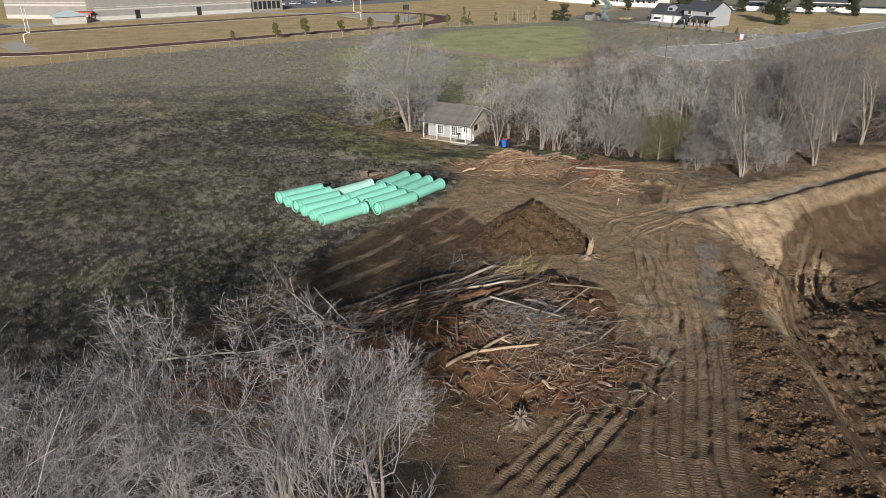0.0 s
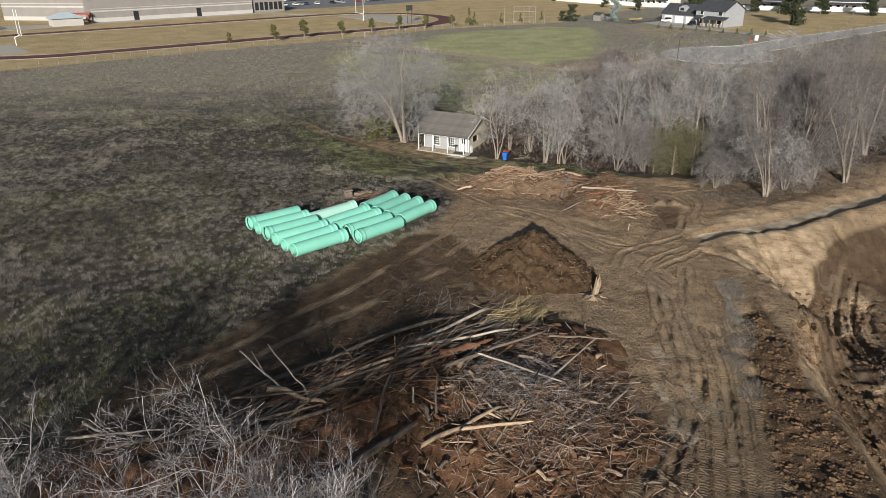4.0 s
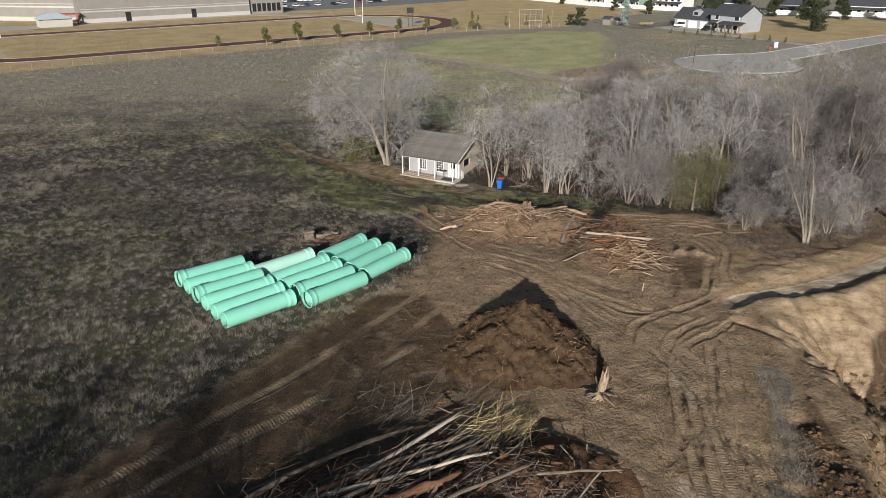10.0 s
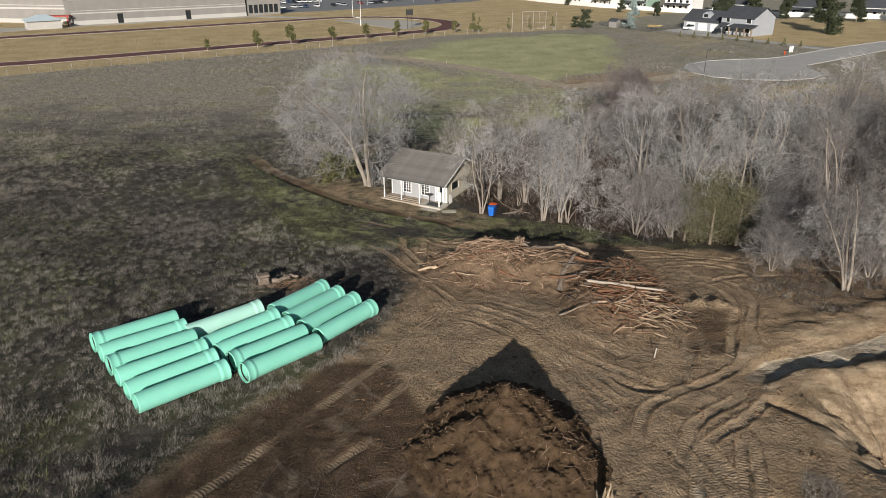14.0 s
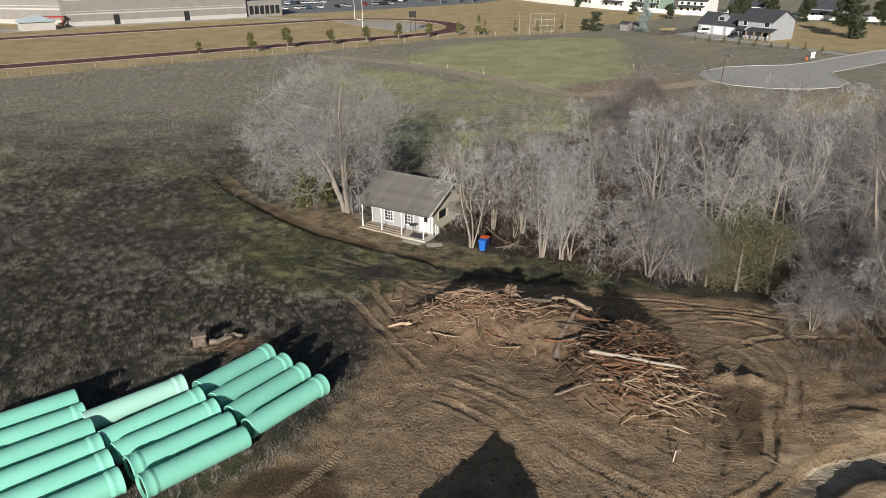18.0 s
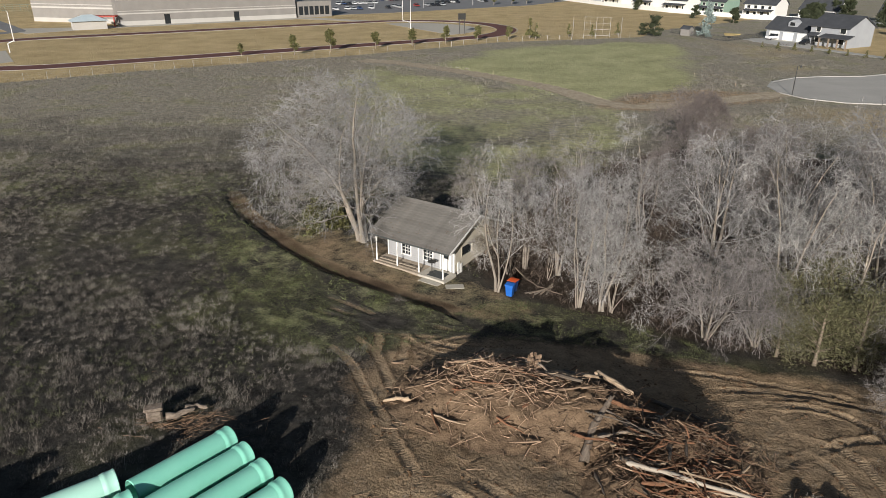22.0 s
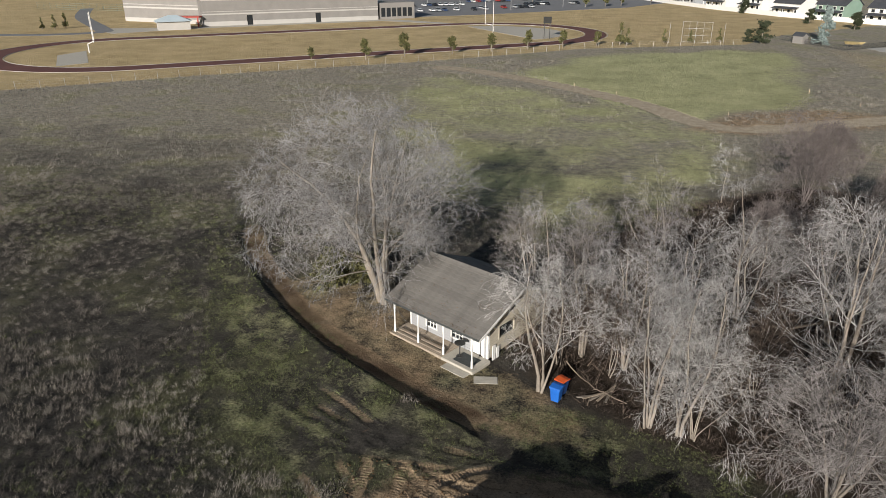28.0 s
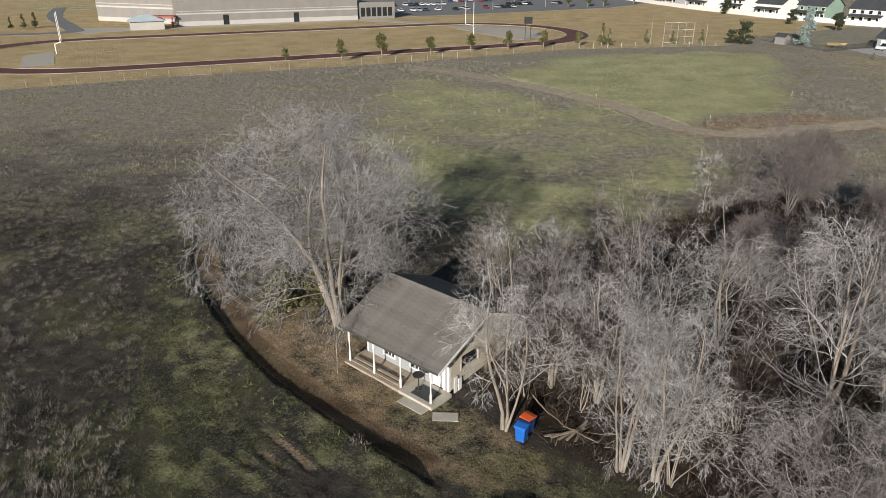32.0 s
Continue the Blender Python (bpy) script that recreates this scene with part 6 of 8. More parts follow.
sticks("torn_roots", 57, 900, fore_mess, 0.8, 0.022, M_ROOT, "torn tan and orange roots over the foreground heap", up=0.6)
sticks("dark_roots", 58, 700, fore_mess, 1.1, 0.030, M_WOOD, "broken dark roots over the foreground heap", up=0.6, k=4)
CHUNK = [log_mesh(300 + i, m_, 0.2, 0.6, 7, 5, 0.22) for i, m_ in enumerate((M_WOOD_RED, M_ROOT, M_WOOD_RAW, M_WOOD))]
pick_ = np.random.RandomState(301)
for i in range(90):
    cx, cy, a = pick_.normal(1.2, 3.6), pick_.normal(30.4, 4.2), pick_.rand() * 6.28
    ln, r = pick_.uniform(0.4, 1.5), pick_.uniform(0.05, 0.15)
    p = Vector(over(cx, cy, fore_shape, 0.02 + 0.2 * pick_.rand()))
    d = Vector((math.cos(a), math.sin(a), pick_.normal(0.1, 0.3))).normalized()
    thing("root_piece", Matrix.LocRotScale(p - d * ln / 2, d.to_track_quat("Z", "Y"), (2 * r, 2 * r, ln)), ("broken red-brown root chunk in the heap", "torn tan root chunk in the heap", "splintered raw wood chunk in the heap", "dark bark-covered root chunk in the heap")[i % 4], "root", "root chunks in the foreground heap", me=CHUNK[i % 4])


# upturned stumps
def root_stump(x, y, label, h=2.2, r=0.36, roots=26, mat=M_WOOD_RAW, seed=5, lean=(0.05, 0.1)):
    rg = np.random.RandomState(seed)
    t = thing("tree_stump", pose(x, y, ground(x, y)), label, "stump")
    n, rings = 22, 7
    ang = np.arange(n) * 2 * math.pi / n
    ridge = 1 - 0.28 * (np.arange(n) % 2) + rg.normal(0, 0.06, n)
    peak = h * (0.72 + 0.5 * rg.rand(n) ** 1.5) * (1 - 0.12 * (np.arange(n) % 2))
    vs = []
    for i in range(rings):
        f = i / (rings - 1)
        rr = r * (1.75 * math.exp(-5 * f) + 0.78 + 0.35 * f * f) * ridge * (1 if i < rings - 1 else 0.85)
        vs += [(rr[j] * math.cos(ang[j]) + lean[0] * h * f * 2, rr[j] * math.sin(ang[j]) + lean[1] * h * f * 2, -0.1 + (peak[j] + 0.1) * f) for j in range(n)]
    fs = [(i * n + j, i * n + (j + 1) % n, (i + 1) * n + (j + 1) % n, (i + 1) * n + j) for i in range(rings - 1) for j in range(n)]
    vs.append((lean[0] * h * 1.4, lean[1] * h * 1.4, h * 0.55))
    fs += [((rings - 1) * n + j, (rings - 1) * n + (j + 1) % n, len(vs) - 1) for j in range(n)]
    part("splintered_trunk", mesh_of("splintered_trunk", vs, fs, mat), t, "splintered raw yellow wood")
    ra = rg.rand(roots) * 6.28
    ln = rg.uniform(0.5, 1.5, roots)
    way = np.stack([np.cos(ra), np.sin(ra), rg.normal(0.12, 0.25, roots)], 1)
    c = grow(rg, np.tile([[0, 0, 0.25]], (roots, 1)), way, ln, 5, 0.22, -0.06)
    rr = np.linspace(1, 0.3, 5)[None] * rg.uniform(0.05, 0.12, roots)[:, None]
    for q in range(roots):
        part("root", fast_mesh("root", *tubes(c[q:q + 1], rr[q:q + 1], 6), M_WOOD if q % 3 else mat, True), t)
    return t


root_stump(8.5, 44.2, "splintered yellow tree stump standing on torn roots", 1.6, 0.22, 24, lean=(0.10, 0.06))
root_stump(-1.0, 22.6, "uprooted stump with pale torn roots", 0.55, 0.34, 14, M_WOOD, 9)


# heap of earth, roots and brush before the cabin
def far_shape(x, y):
    h = np.maximum(bump_up(x, y, 6.5, 72.2, 6.0, 5.0, -10, 2.05, 1.4), bump_up(x, y, 11.5, 71.0, 5.4, 4.8, -20, 1.95, 1.4))
    h = np.maximum(h, bump_up(x, y, 15.2, 66.0, 4.4, 6.0, -20, 2.0, 1.2) * (0.72 + 0.5 * vnoise(x, y, 2.0)))
    return h + (crumb(x, y, 0.32) + 0.2 * (vnoise(x + 11, y, 0.25) - 0.5)) * np.clip(h + 0.3, 0, 1)


tagged(new("earth_mound", heap_mesh("earth_mound", 0, 0, far_shape, -1, 22.5, 58.5, 80, 0.14, M_SPOIL)), "long mound of reddish earth mixed with roots before the cabin", "mound")
G2 = "logs on the mound before the cabin"


def pole2(kind, *a):
    return pole(kind, *a, shape=far_shape, group=G2)


pole2("pale", 12.6, 64.5, 0.9, 17.3, 62.4, 1.75, 0.15, 0)
pole2("grey", 11.0, 66.6, 0.2, 12.8, 70.2, 0.3, 0.30, 1)
pole2("grey", 8.6, 75.0, 0.3, 11.4, 71.0, 0.5, 0.22, 0)
pole2("raw", 10.0, 74.8, 0.4, 12.4, 71.4, 0.5, 0.20, 2)
pole2("grey", 11.0, 75.0, 0.3, 13.6, 72.2, 0.4, 0.18, 1)
pole2("raw", 12.6, 73.4, 0.5, 14.2, 71.0, 0.5, 0.22, 0)
pole2("raw", 2.0, 71.2, 0.15, 0.5, 71.6, 0.1, 0.16, 0)
pole2("grey", 4.9, 75.5, 0.1, 6.1, 77.0, 1.0, 0.08, 1)
pole2("grey", 15.6, 72.4, 0.2, 18.2, 70.0, 0.3, 0.15, 1)
ROOT = [log_mesh(90 + i, m_, 0.12 + 0.04 * i, 0.4, 7, 7, 0.24) for i, m_ in enumerate((M_ROOT, M_WOOD, M_WOOD_RED, M_WOOD_RAW))]
for i in range(120):
    left = i < 56
    cx, cy = (rg.normal(7.4, 2.6), rg.normal(72.4, 2.2)) if left else (rg.normal(14.8, 1.7), max(62.6, rg.normal(65.8, 2.4)))
    a = radians(rg.normal(-40, 60)) if left else radians(rg.normal(-38, 50))
    ln = rg.uniform(0.8, 2.6) if left else rg.uniform(1.2, 3.4)
    dx, dy = math.cos(a) * ln / 2, math.sin(a) * ln / 2
    p = Vector(over(cx - dx, cy - dy, far_shape, 0.0 + 0.35 * rg.rand()))
    q = Vector(over(cx + dx, cy + dy, far_shape, 0.1 + (0.5 if left else 0.9) * rg.rand()))
    r = rg.uniform(0.03, 0.08) if left else rg.uniform(0.05, 0.14)
    k = (0, 3, 2, 0)[i % 4] if left else (1, 2, 3, 2, 1)[i % 5]
    thing("root_piece" if left else "limb_piece", Matrix.LocRotScale(p, (q - p).to_track_quat("Z", "Y"), (2 * r, 2 * r, (q - p).length)),
          ("torn tan root lying on reddish earth", "", "red-brown broken root on the mound", "splintered raw root on the mound")[k] if left else ("", "crooked grey limb in the brush heap", "red-brown splintered limb in the brush heap", "splintered raw limb in the brush heap")[k],
          "root" if left else "branch", "torn roots on the mound" if left else "limbs in the brush heap", me=ROOT[k])


def far_left(n, rg):
    x, y = rg.normal(7.2, 2.7, n), rg.normal(72.2, 2.4, n)
    z = ground_fields(x, y)[0] + np.maximum(far_shape(x, y), 0) + 0.04 + 0.2 * rg.rand(n)
    a = rg.rand(n) * 6.28
    return np.stack([x, y, z], 1), np.stack([np.cos(a), np.sin(a), rg.normal(0, 0.25, n)], 1)


def far_right(n, rg):
    x, y = rg.normal(15.4, 2.0, n), rg.normal(65.6, 2.8, n)
    z = ground_fields(x, y)[0] + np.maximum(far_shape(x, y), 0) + 0.05 + 0.5 * rg.rand(n)
    a = rg.normal(-0.65, 0.95, n)
    return np.stack([x, y, z], 1), np.stack([np.cos(a), np.sin(a), rg.normal(0, 0.15, n)], 1)


sticks("torn_roots", 71, 800, far_left, 0.95, 0.021, M_ROOT, "torn tan roots over the earth mound")
# dense dark twigs added to give the heap its shaded gaps
sticks("shade_brush", 76, 1500, far_right, 1.0, 0.018, M_BRUSH_DARK, "tangled twigs coloured dark for the brush heap's shaded inside", up=0.8)
sticks("brush_heap", 72, 130, far_right, 1.2, 0.032, M_ROOT, "long heap of broken tan branches")
sticks("splinter_heap", 73, 120, clump(16.3, 62.3, far_shape, 1.0, 1.1, 0.8, (0.72, -0.68, 0.02)), 1.7, 0.048, M_WOOD_RAW, "splintered tan slats at the end of the brush heap")
sticks("red_splinters", 77, 150, clump(15.6, 63.6, far_shape, 1.3, 1.4, 0.8, (0.72, -0.6, 0.05)), 1.3, 0.045, M_WOOD_RED, "torn red-brown splinters through the brush heap", up=0.6)
root_stump(9.0, 74.2, "upturned root plate on top of the earth mound", 0.7, 0.40, 14, M_ROOT, 12).location.z += 1.5

# clods of turned soil
def clod_bed(name, seed, n, where, size, label, mat=M_EARTH):
    """Many rough lumps; where(n, rng) gives the middles."""
    rg = np.random.RandomState(seed)
    mid = where(n, rg)
    base = np.array([(1, 0, 0), (0, 1, 0), (-1, 0, 0), (0, -1, 0), (0, 0, 0.8), (0, 0, -0.6), (0.62, 0.62, 0.45), (-0.6, 0.6, 0.4), (-0.6, -0.62, 0.45), (0.62, -0.6, 0.4)], float)
    tri = np.array([(4, 0, 6), (6, 1, 4), (0, 1, 6), (4, 1, 7), (7, 2, 4), (1, 2, 7), (4, 2, 8), (8, 3, 4), (2, 3, 8), (4, 3, 9), (9, 0, 4), (3, 0, 9), (5, 1, 0), (5, 2, 1), (5, 3, 2), (5, 0, 3)])
    sz = size * (0.25 + rg.rand(n) ** 3 * 1.6)
    a = rg.rand(n) * 6.28
    v = base[None] * (1 + rg.normal(0, 0.22, (n, 10, 1))) * sz[:, None, None] * np.array([1.2, 0.9, 0.75])
    c, s_ = np.cos(a)[:, None], np.sin(a)[:, None]
    v = np.stack([v[..., 0] * c - v[..., 1] * s_, v[..., 0] * s_ + v[..., 1] * c, v[..., 2]], -1) + mid[:, None]
    f = (tri[None] + 10 * np.arange(n)[:, None, None]).reshape(-1, 3)
    return tagged(new(name, fast_mesh(name, v.reshape(-1, 3), f, mat)), label, "clods", kind="stuff")


def spread(x0, x1, y0, y1, keep, shape=None):
    def f(n, rg):
        x, y = rg.uniform(x0, x1, 8 * n), rg.uniform(y0, y1, 8 * n)
        k = keep(x, y)
        x, y = np.resize(x[k], n), np.resize(y[k], n)
        z = ground_fields(x, y)[0] + (np.maximum(shape(x, y), 0) if shape else 0)
        return np.stack([x, y, z], 1)
    return f


clod_bed("soil_clods", 81, 2600, spread(9, 22, 14, 45, lambda x, y: zone(CLODS, x, y, 2) > 0.3 + 0.5 * vnoise(x, y, 1.5)), 0.10, "dark brown clods along the lip of the pit")
clod_bed("mound_clods", 82, 4200, spread(0, 10, 45, 54, lambda x, y: mound_shape(x, y) > 0.1, mound_shape), 0.065, "crumbled clods over the earth mound", M_EARTH_DARK)
clod_bed("mound_clods", 83, 1500, spread(0, 20, 60, 78, lambda x, y: far_shape(x, y) > 0.05, far_shape), 0.09, "crumbled clods over the long mound", M_SPOIL)
clod_bed("heap_clods", 84, 1300, spread(-10, 9, 20, 40, lambda x, y: fore_shape(x, y) > 0.05, fore_shape), 0.12, "dark soil crumbs between the logs", M_EARTH_DARK)
clod_bed("pit_clods", 85, 2200, spread(18, 38, 14, 52, lambda x, y: within(PIT, x, y) & (vnoise(x, y, 2.2) > 0.52)), 0.17, "clods scattered over the floor of the pit")
clod_bed("rut_crumbs", 86, 3000, spread(-3, 26, 16, 78, lambda x, y: (zone(SOIL, x, y, 3) > 0.7) & ~within(PIT, x, y) & (vnoise(x, y, 1.1) > 0.6)), 0.07, "crumbs of soil beside the wheel ruts", M_EARTH)
clod_bed("lane_crumbs", 87, 7000, spread(-2, 27, 16, 80, lambda x, y: ground_fields(x, y)[4] > 0.3), 0.04, "crumbs thrown up along the wheel lanes", M_EARTH)

# block of cut wood beside the pipes
st = thing("cut_log", pose(-11.2, 68.5, ground(-11.2, 68.5), 0, 0, 20), "squared pale cut log standing among dead brush", "log")
part("butt", Solid().box(-0.42, -0.34, 0, 0.38, 0.36, 0.62).mesh("butt", M_WOOD, 0.08), st)
part("slab", Solid().box(-0.5, -0.3, 0.64, 0.45, 0.3, 0.82).mesh("slab", M_WOOD, 0.05), st)
pole("grey", -10.6, 68.4, 0.3, -9.4, 69.2, 0.35, 0.26, 0, flat, "cut wood beside the pipes")
pole("grey", -9.9, 69.3, 0.3, -8.8, 69.5, 0.3, 0.20, 1, flat, "cut wood beside the pipes")
sticks("dead_brush", 75, 150, clump(-9.4, 68.2, flat, 1.3, 0.6, 0.3, (1, 0.1, 0.2)), 1.0, 0.012, M_BRUSH, "dead brush around the cut logs")
stake = thing("survey_stake", pose(15.2, 57.4, ground(15.2, 57.4), 4, 3), "short pale survey stake pushed into the soil", "stake")
part("post", Solid().box(-0.03, -0.025, -0.2, 0.03, 0.025, 0.75).mesh("post", M_CONCRETE, 0.006), stake)
part("cap", Solid().box(-0.045, -0.04, 0.75, 0.045, 0.04, 0.87).mesh("cap", M_BLACK, 0.008), stake)


# ---- cabin ----
def cabin():
    t = thing("cabin", pose(-3.24, 93.75, 0.02, 0, 0, -31.4), "small single-storey grey cabin with a white-posted porch", "house")
    W, FY, BY = 7.05, 1.55, 8.5          # width, front wall, back wall
    slope, e0, ez = 0.43, -0.24, 2.69    # rise per metre, front eave, its height
    roof_z = lambda y: ez + slope * (y - e0) if y < 4.4 else ez + slope * (2 * 4.4 - e0 - y)
    # walls with openings
    wf = Solid()
    zb = 0.16
    cuts = [(1.60, 2.50, 0.68, 1.88), (3.95, 4.85, 0.68, 1.88), (5.75, 6.65, zb, 2.2)]
    x = 0.0
    top = roof_z(FY) - 0.12
    for x0, x1, z0, z1 in cuts:
        wf.box(x, FY, zb, x0, FY + 0.14, top)
        if z0 > zb:
            wf.box(x0, FY, zb, x1, FY + 0.14, z0)
        wf.box(x0, FY, z1, x1, FY + 0.14, top)
        x = x1
    wf.box(x, FY, zb, W, FY + 0.14, top)
    part("front_wall", wf.mesh("front_wall", M_SIDING), t)
    side = [(FY + 0.14, 0.16), (BY, 0.6), (BY, roof_z(BY) - 0.12), (4.4, roof_z(4.4) - 0.12), (FY + 0.14, roof_z(FY + 0.14) - 0.12)]
    part("side_wall", Solid().prism(side, 0.0, 0.14).mesh("side_wall", M_SIDING), t)
    r = Solid()
    r.prism([(FY + 0.14, 0.16), (2.7, 0.25), (2.7, roof_z(2.7) - 0.12), (FY + 0.14, roof_z(FY + 0.14) - 0.12)], W - 0.14, W)
    r.prism([(2.7, 0.25), (4.3, 0.35), (4.3, 1.25), (2.7, 1.25)], W - 0.14, W)
    r.prism([(2.7, 2.15), (4.3, 2.15), (4.3, roof_z(4.3) - 0.12), (2.7, roof_z(2.7) - 0.12)], W - 0.14, W)
    r.prism([(4.3, 0.35), (BY, 0.6), (BY, roof_z(BY) - 0.12), (4.4, roof_z(4.4) - 0.12), (4.3, roof_z(4.3) - 0.12)], W - 0.14, W)
    part("gable_wall", r.mesh("gable_wall", M_SIDING_TAN), t, "beige siding on the gable end")
    part("back_wall", Solid().box(0.14, BY - 0.14, 0.5, W - 0.14, BY, roof_z(BY) - 0.12).mesh("back_wall", M_SIDING), t)
    # clapboards on the gable end
    board = Solid().box(0, 0, 0, 0.02, 1, 0.2).mesh("clapboard", M_SIDING_TAN)
    for i in range(12):
        z = 0.75 + 0.25 * i
        y1 = BY if z < 2.6 else BY - (z - 2.6) / slope * 0.95
        y0 = FY + 0.2 if z < 3.2 else FY + 0.2 + (z - 3.2) / slope
        for a, b in (((y0, 2.62), (4.38, y1)) if 1.05 < z < 2.15 else ((y0, y1),)):
            if b - a > 0.3:
                part("clapboard", board, t, m=Matrix.LocRotScale((W + 0.002, a, z), None, (1, b - a, 1)))
    board_f = Solid().box(0, 0, 0, 1, 0.015, 0.16).mesh("clapboard", M_SIDING)
    for i in range(13):
        z = 0.2 + 0.21 * i
        spans = [(0.12, 1.49), (2.61, 3.84), (4.96, 5.62), (6.78, W - 0.12)] if 0.4 < z < 1.98 else [(0.12, 5.62), (6.78, W - 0.12)] if z < 2.2 else [(0.12, W - 0.12)]
        for a, b in spans:
            part("clapboard", board_f, t, m=Matrix.LocRotScale((a, FY - 0.017, z), None, (b - a, 1, 1)))
    # roof: two slabs, ridge cap, shingle courses on the seen side
    x0, x1 = -0.70, 7.78
    for nm, ya, yb in (("roof_front", e0, 4.4), ("roof_back", 4.4, 9.04)):
        za, zc = roof_z(ya), roof_z(yb)
        part(nm, Solid().prism([(ya, za - 0.12), (yb, zc - 0.12), (yb, zc), (ya, za)], x0, x1).mesh(nm, M_SHINGLE), t, "grey asphalt shingle roof")
    course = Solid().prism([(0, 0), (0.30, 0.129), (0.30, 0.132), (0, 0.010)], x0, x1).mesh("shingle_course", M_SHINGLE)
    for i in range(15):
        y = e0 - 0.02 + 0.305 * i
        part("shingle_course", course, t, m=Matrix.Translation((0, y, roof_z(y + 0.02) + 0.003)))
    part("ridge_cap", Solid().prism([(4.18, roof_z(4.18) + 0.025), (4.4, roof_z(4.4) + 0.05), (4.62, roof_z(4.62) + 0.025), (4.4, roof_z(4.4) + 0.02)], x0, x1).mesh("ridge_cap", M_SHINGLE), t)
    fa = Solid().box(x0, e0 - 0.03, ez - 0.16, x1, e0 - 0.002, ez - 0.02)
    part("fascia", fa.mesh("fascia", M_MAT), t, "dark weathered eave edge")
    for xx in (x0 - 0.03, x1 + 0.003):
        part("barge_board", Solid().prism([(e0, ez - 0.2), (4.4, roof_z(4.4) - 0.2), (9.04, roof_z(9.04) - 0.2), (9.04, roof_z(9.04) - 0.02), (4.4, roof_z(4.4) - 0.02), (e0, ez - 0.02)], xx, xx + 0.027).mesh("barge_board", M_WHITE), t, "white barge board")
    part("porch_beam", Solid().box(-0.1, -0.07, 2.42, W + 0.1, 0.07, 2.60).mesh("porch_beam", M_WHITE, 0.01), t, "white porch beam")
    part("porch_ceiling", Solid().prism([(0.08, 2.66), (FY - 0.02, 3.28), (FY - 0.02, 3.30), (0.08, 2.68)], 0, W).mesh("porch_ceiling", M_WHITE), t)
    # turned posts
    prof = [(0.0, 0.075), (0.55, 0.075), (0.62, 0.05), (0.68, 0.065), (0.75, 0.045), (1.5, 0.042), (1.62, 0.062), (1.7, 0.045), (1.78, 0.075), (2.22, 0.075), (2.22, 0.0), (0.0, 0.0)]
    post = lathe("porch_post", prof, M_WHITE, 10, "z")
    for xx in (0.0, 2.25, 4.55, 7.0):
        part("porch_post", post, t, "turned white porch post", Matrix.Translation((xx, 0, 0.20)))
    # deck
    part("deck_frame", Solid().box(-0.25, -0.28, -0.1, 4.6, FY, 0.15).mesh("deck_frame", M_DECK), t)
    db = Solid().box(0, 0, 0, 4.83, 0.14, 0.035).mesh("deck_board", M_DECK, 0.006)
    for i in range(12):
        part("deck_board", db, t, m=Matrix.Translation((-0.24, -0.27 + 0.152 * i, 0.152)))
    for i, (yy, zz) in enumerate(((-0.02, 0.27), (0.25, 0.36))):
        part("bench_plank", Solid().box(0.15, yy, zz - 0.06, 4.4, yy + 0.22, zz).mesh("bench_plank", M_DECK, 0.01), t, "low weathered plank along the porch edge")
    for xx in (0.3, 2.2, 4.2):
        part("bench_leg", Solid().box(xx, 0, 0.187, xx + 0.08, 0.4, 0.30).mesh("bench_leg", M_DECK), t)
    part("porch_slab", Solid().box(4.62, -0.30, -0.12, W + 0.25, FY, 0.17).mesh("porch_slab", M_CONCRETE, 0.02), t, "concrete porch slab")
    # corner trims, skirting
    for xx in (-0.01, W - 0.10):
        part("corner_trim", Solid().box(xx, FY - 0.035, 0.16, xx + 0.11, FY - 0.005, 3.2).mesh("corner_trim", M_WHITE), t, "white corner board")
    part("corner_trim", Solid().box(W + 0.004, FY, 0.16, W + 0.03, FY + 0.14, 3.25).mesh("corner_trim", M_WHITE), t, "white corner board")
    for x0_, x1_, z0_, z1_ in cuts[:2]:
        w = part("window", Solid().box(x0_ - 0.1, FY - 0.04, z0_ - 0.1, x1_ + 0.1, FY - 0.002, z0_).box(x0_ - 0.1, FY - 0.04, z1_, x1_ + 0.1, FY - 0.002, z1_ + 0.1)
                 .box(x0_ - 0.1, FY - 0.04, z0_, x0_, FY - 0.002, z1_).box(x1_, FY - 0.04, z0_, x1_ + 0.1, FY - 0.002, z1_).mesh("window", M_WHITE), t, "white-framed window with small panes")
        for i in range(1, 3):
            part("glazing_bar", Solid().box(x0_ + 0.3 * i - 0.02, FY + 0.02, z0_, x0_ + 0.3 * i + 0.02, FY + 0.06, z1_).mesh("glazing_bar", M_WHITE), w)
        for i in range(1, 4):
            part("glazing_bar", Solid().box(x0_, FY + 0.015, z0_ + 0.3 * i - 0.02, x1_, FY + 0.055, z0_ + 0.3 * i + 0.02).mesh("glazing_bar", M_WHITE), w)
        part("pane", Solid().box(x0_, FY + 0.07, z0_, x1_, FY + 0.08, z1_).mesh("pane", M_GLASS), w)
    d = part("door", Solid().box(5.77, FY + 0.05, 0.18, 6.63, FY + 0.09, 1.25).box(5.77, FY + 0.05, 1.25, 5.93, FY + 0.09, 2.18).box(6.47, FY + 0.05, 1.25, 6.63, FY + 0.09, 2.18).box(5.93, FY + 0.05, 2.02, 6.47, FY + 0.09, 2.18).mesh("door", M_WHITE), t, "closed white door with a dark upper pane")
    part("pane", Solid().box(5.93, FY + 0.06, 1.25, 6.47, FY + 0.075, 2.02).mesh("pane", M_GLASS), d)
    part("door_handle", Solid().box(5.82, FY - 0.01, 1.05, 5.86, FY + 0.05, 1.16).mesh("door_handle", M_STEEL, 0.008), d)
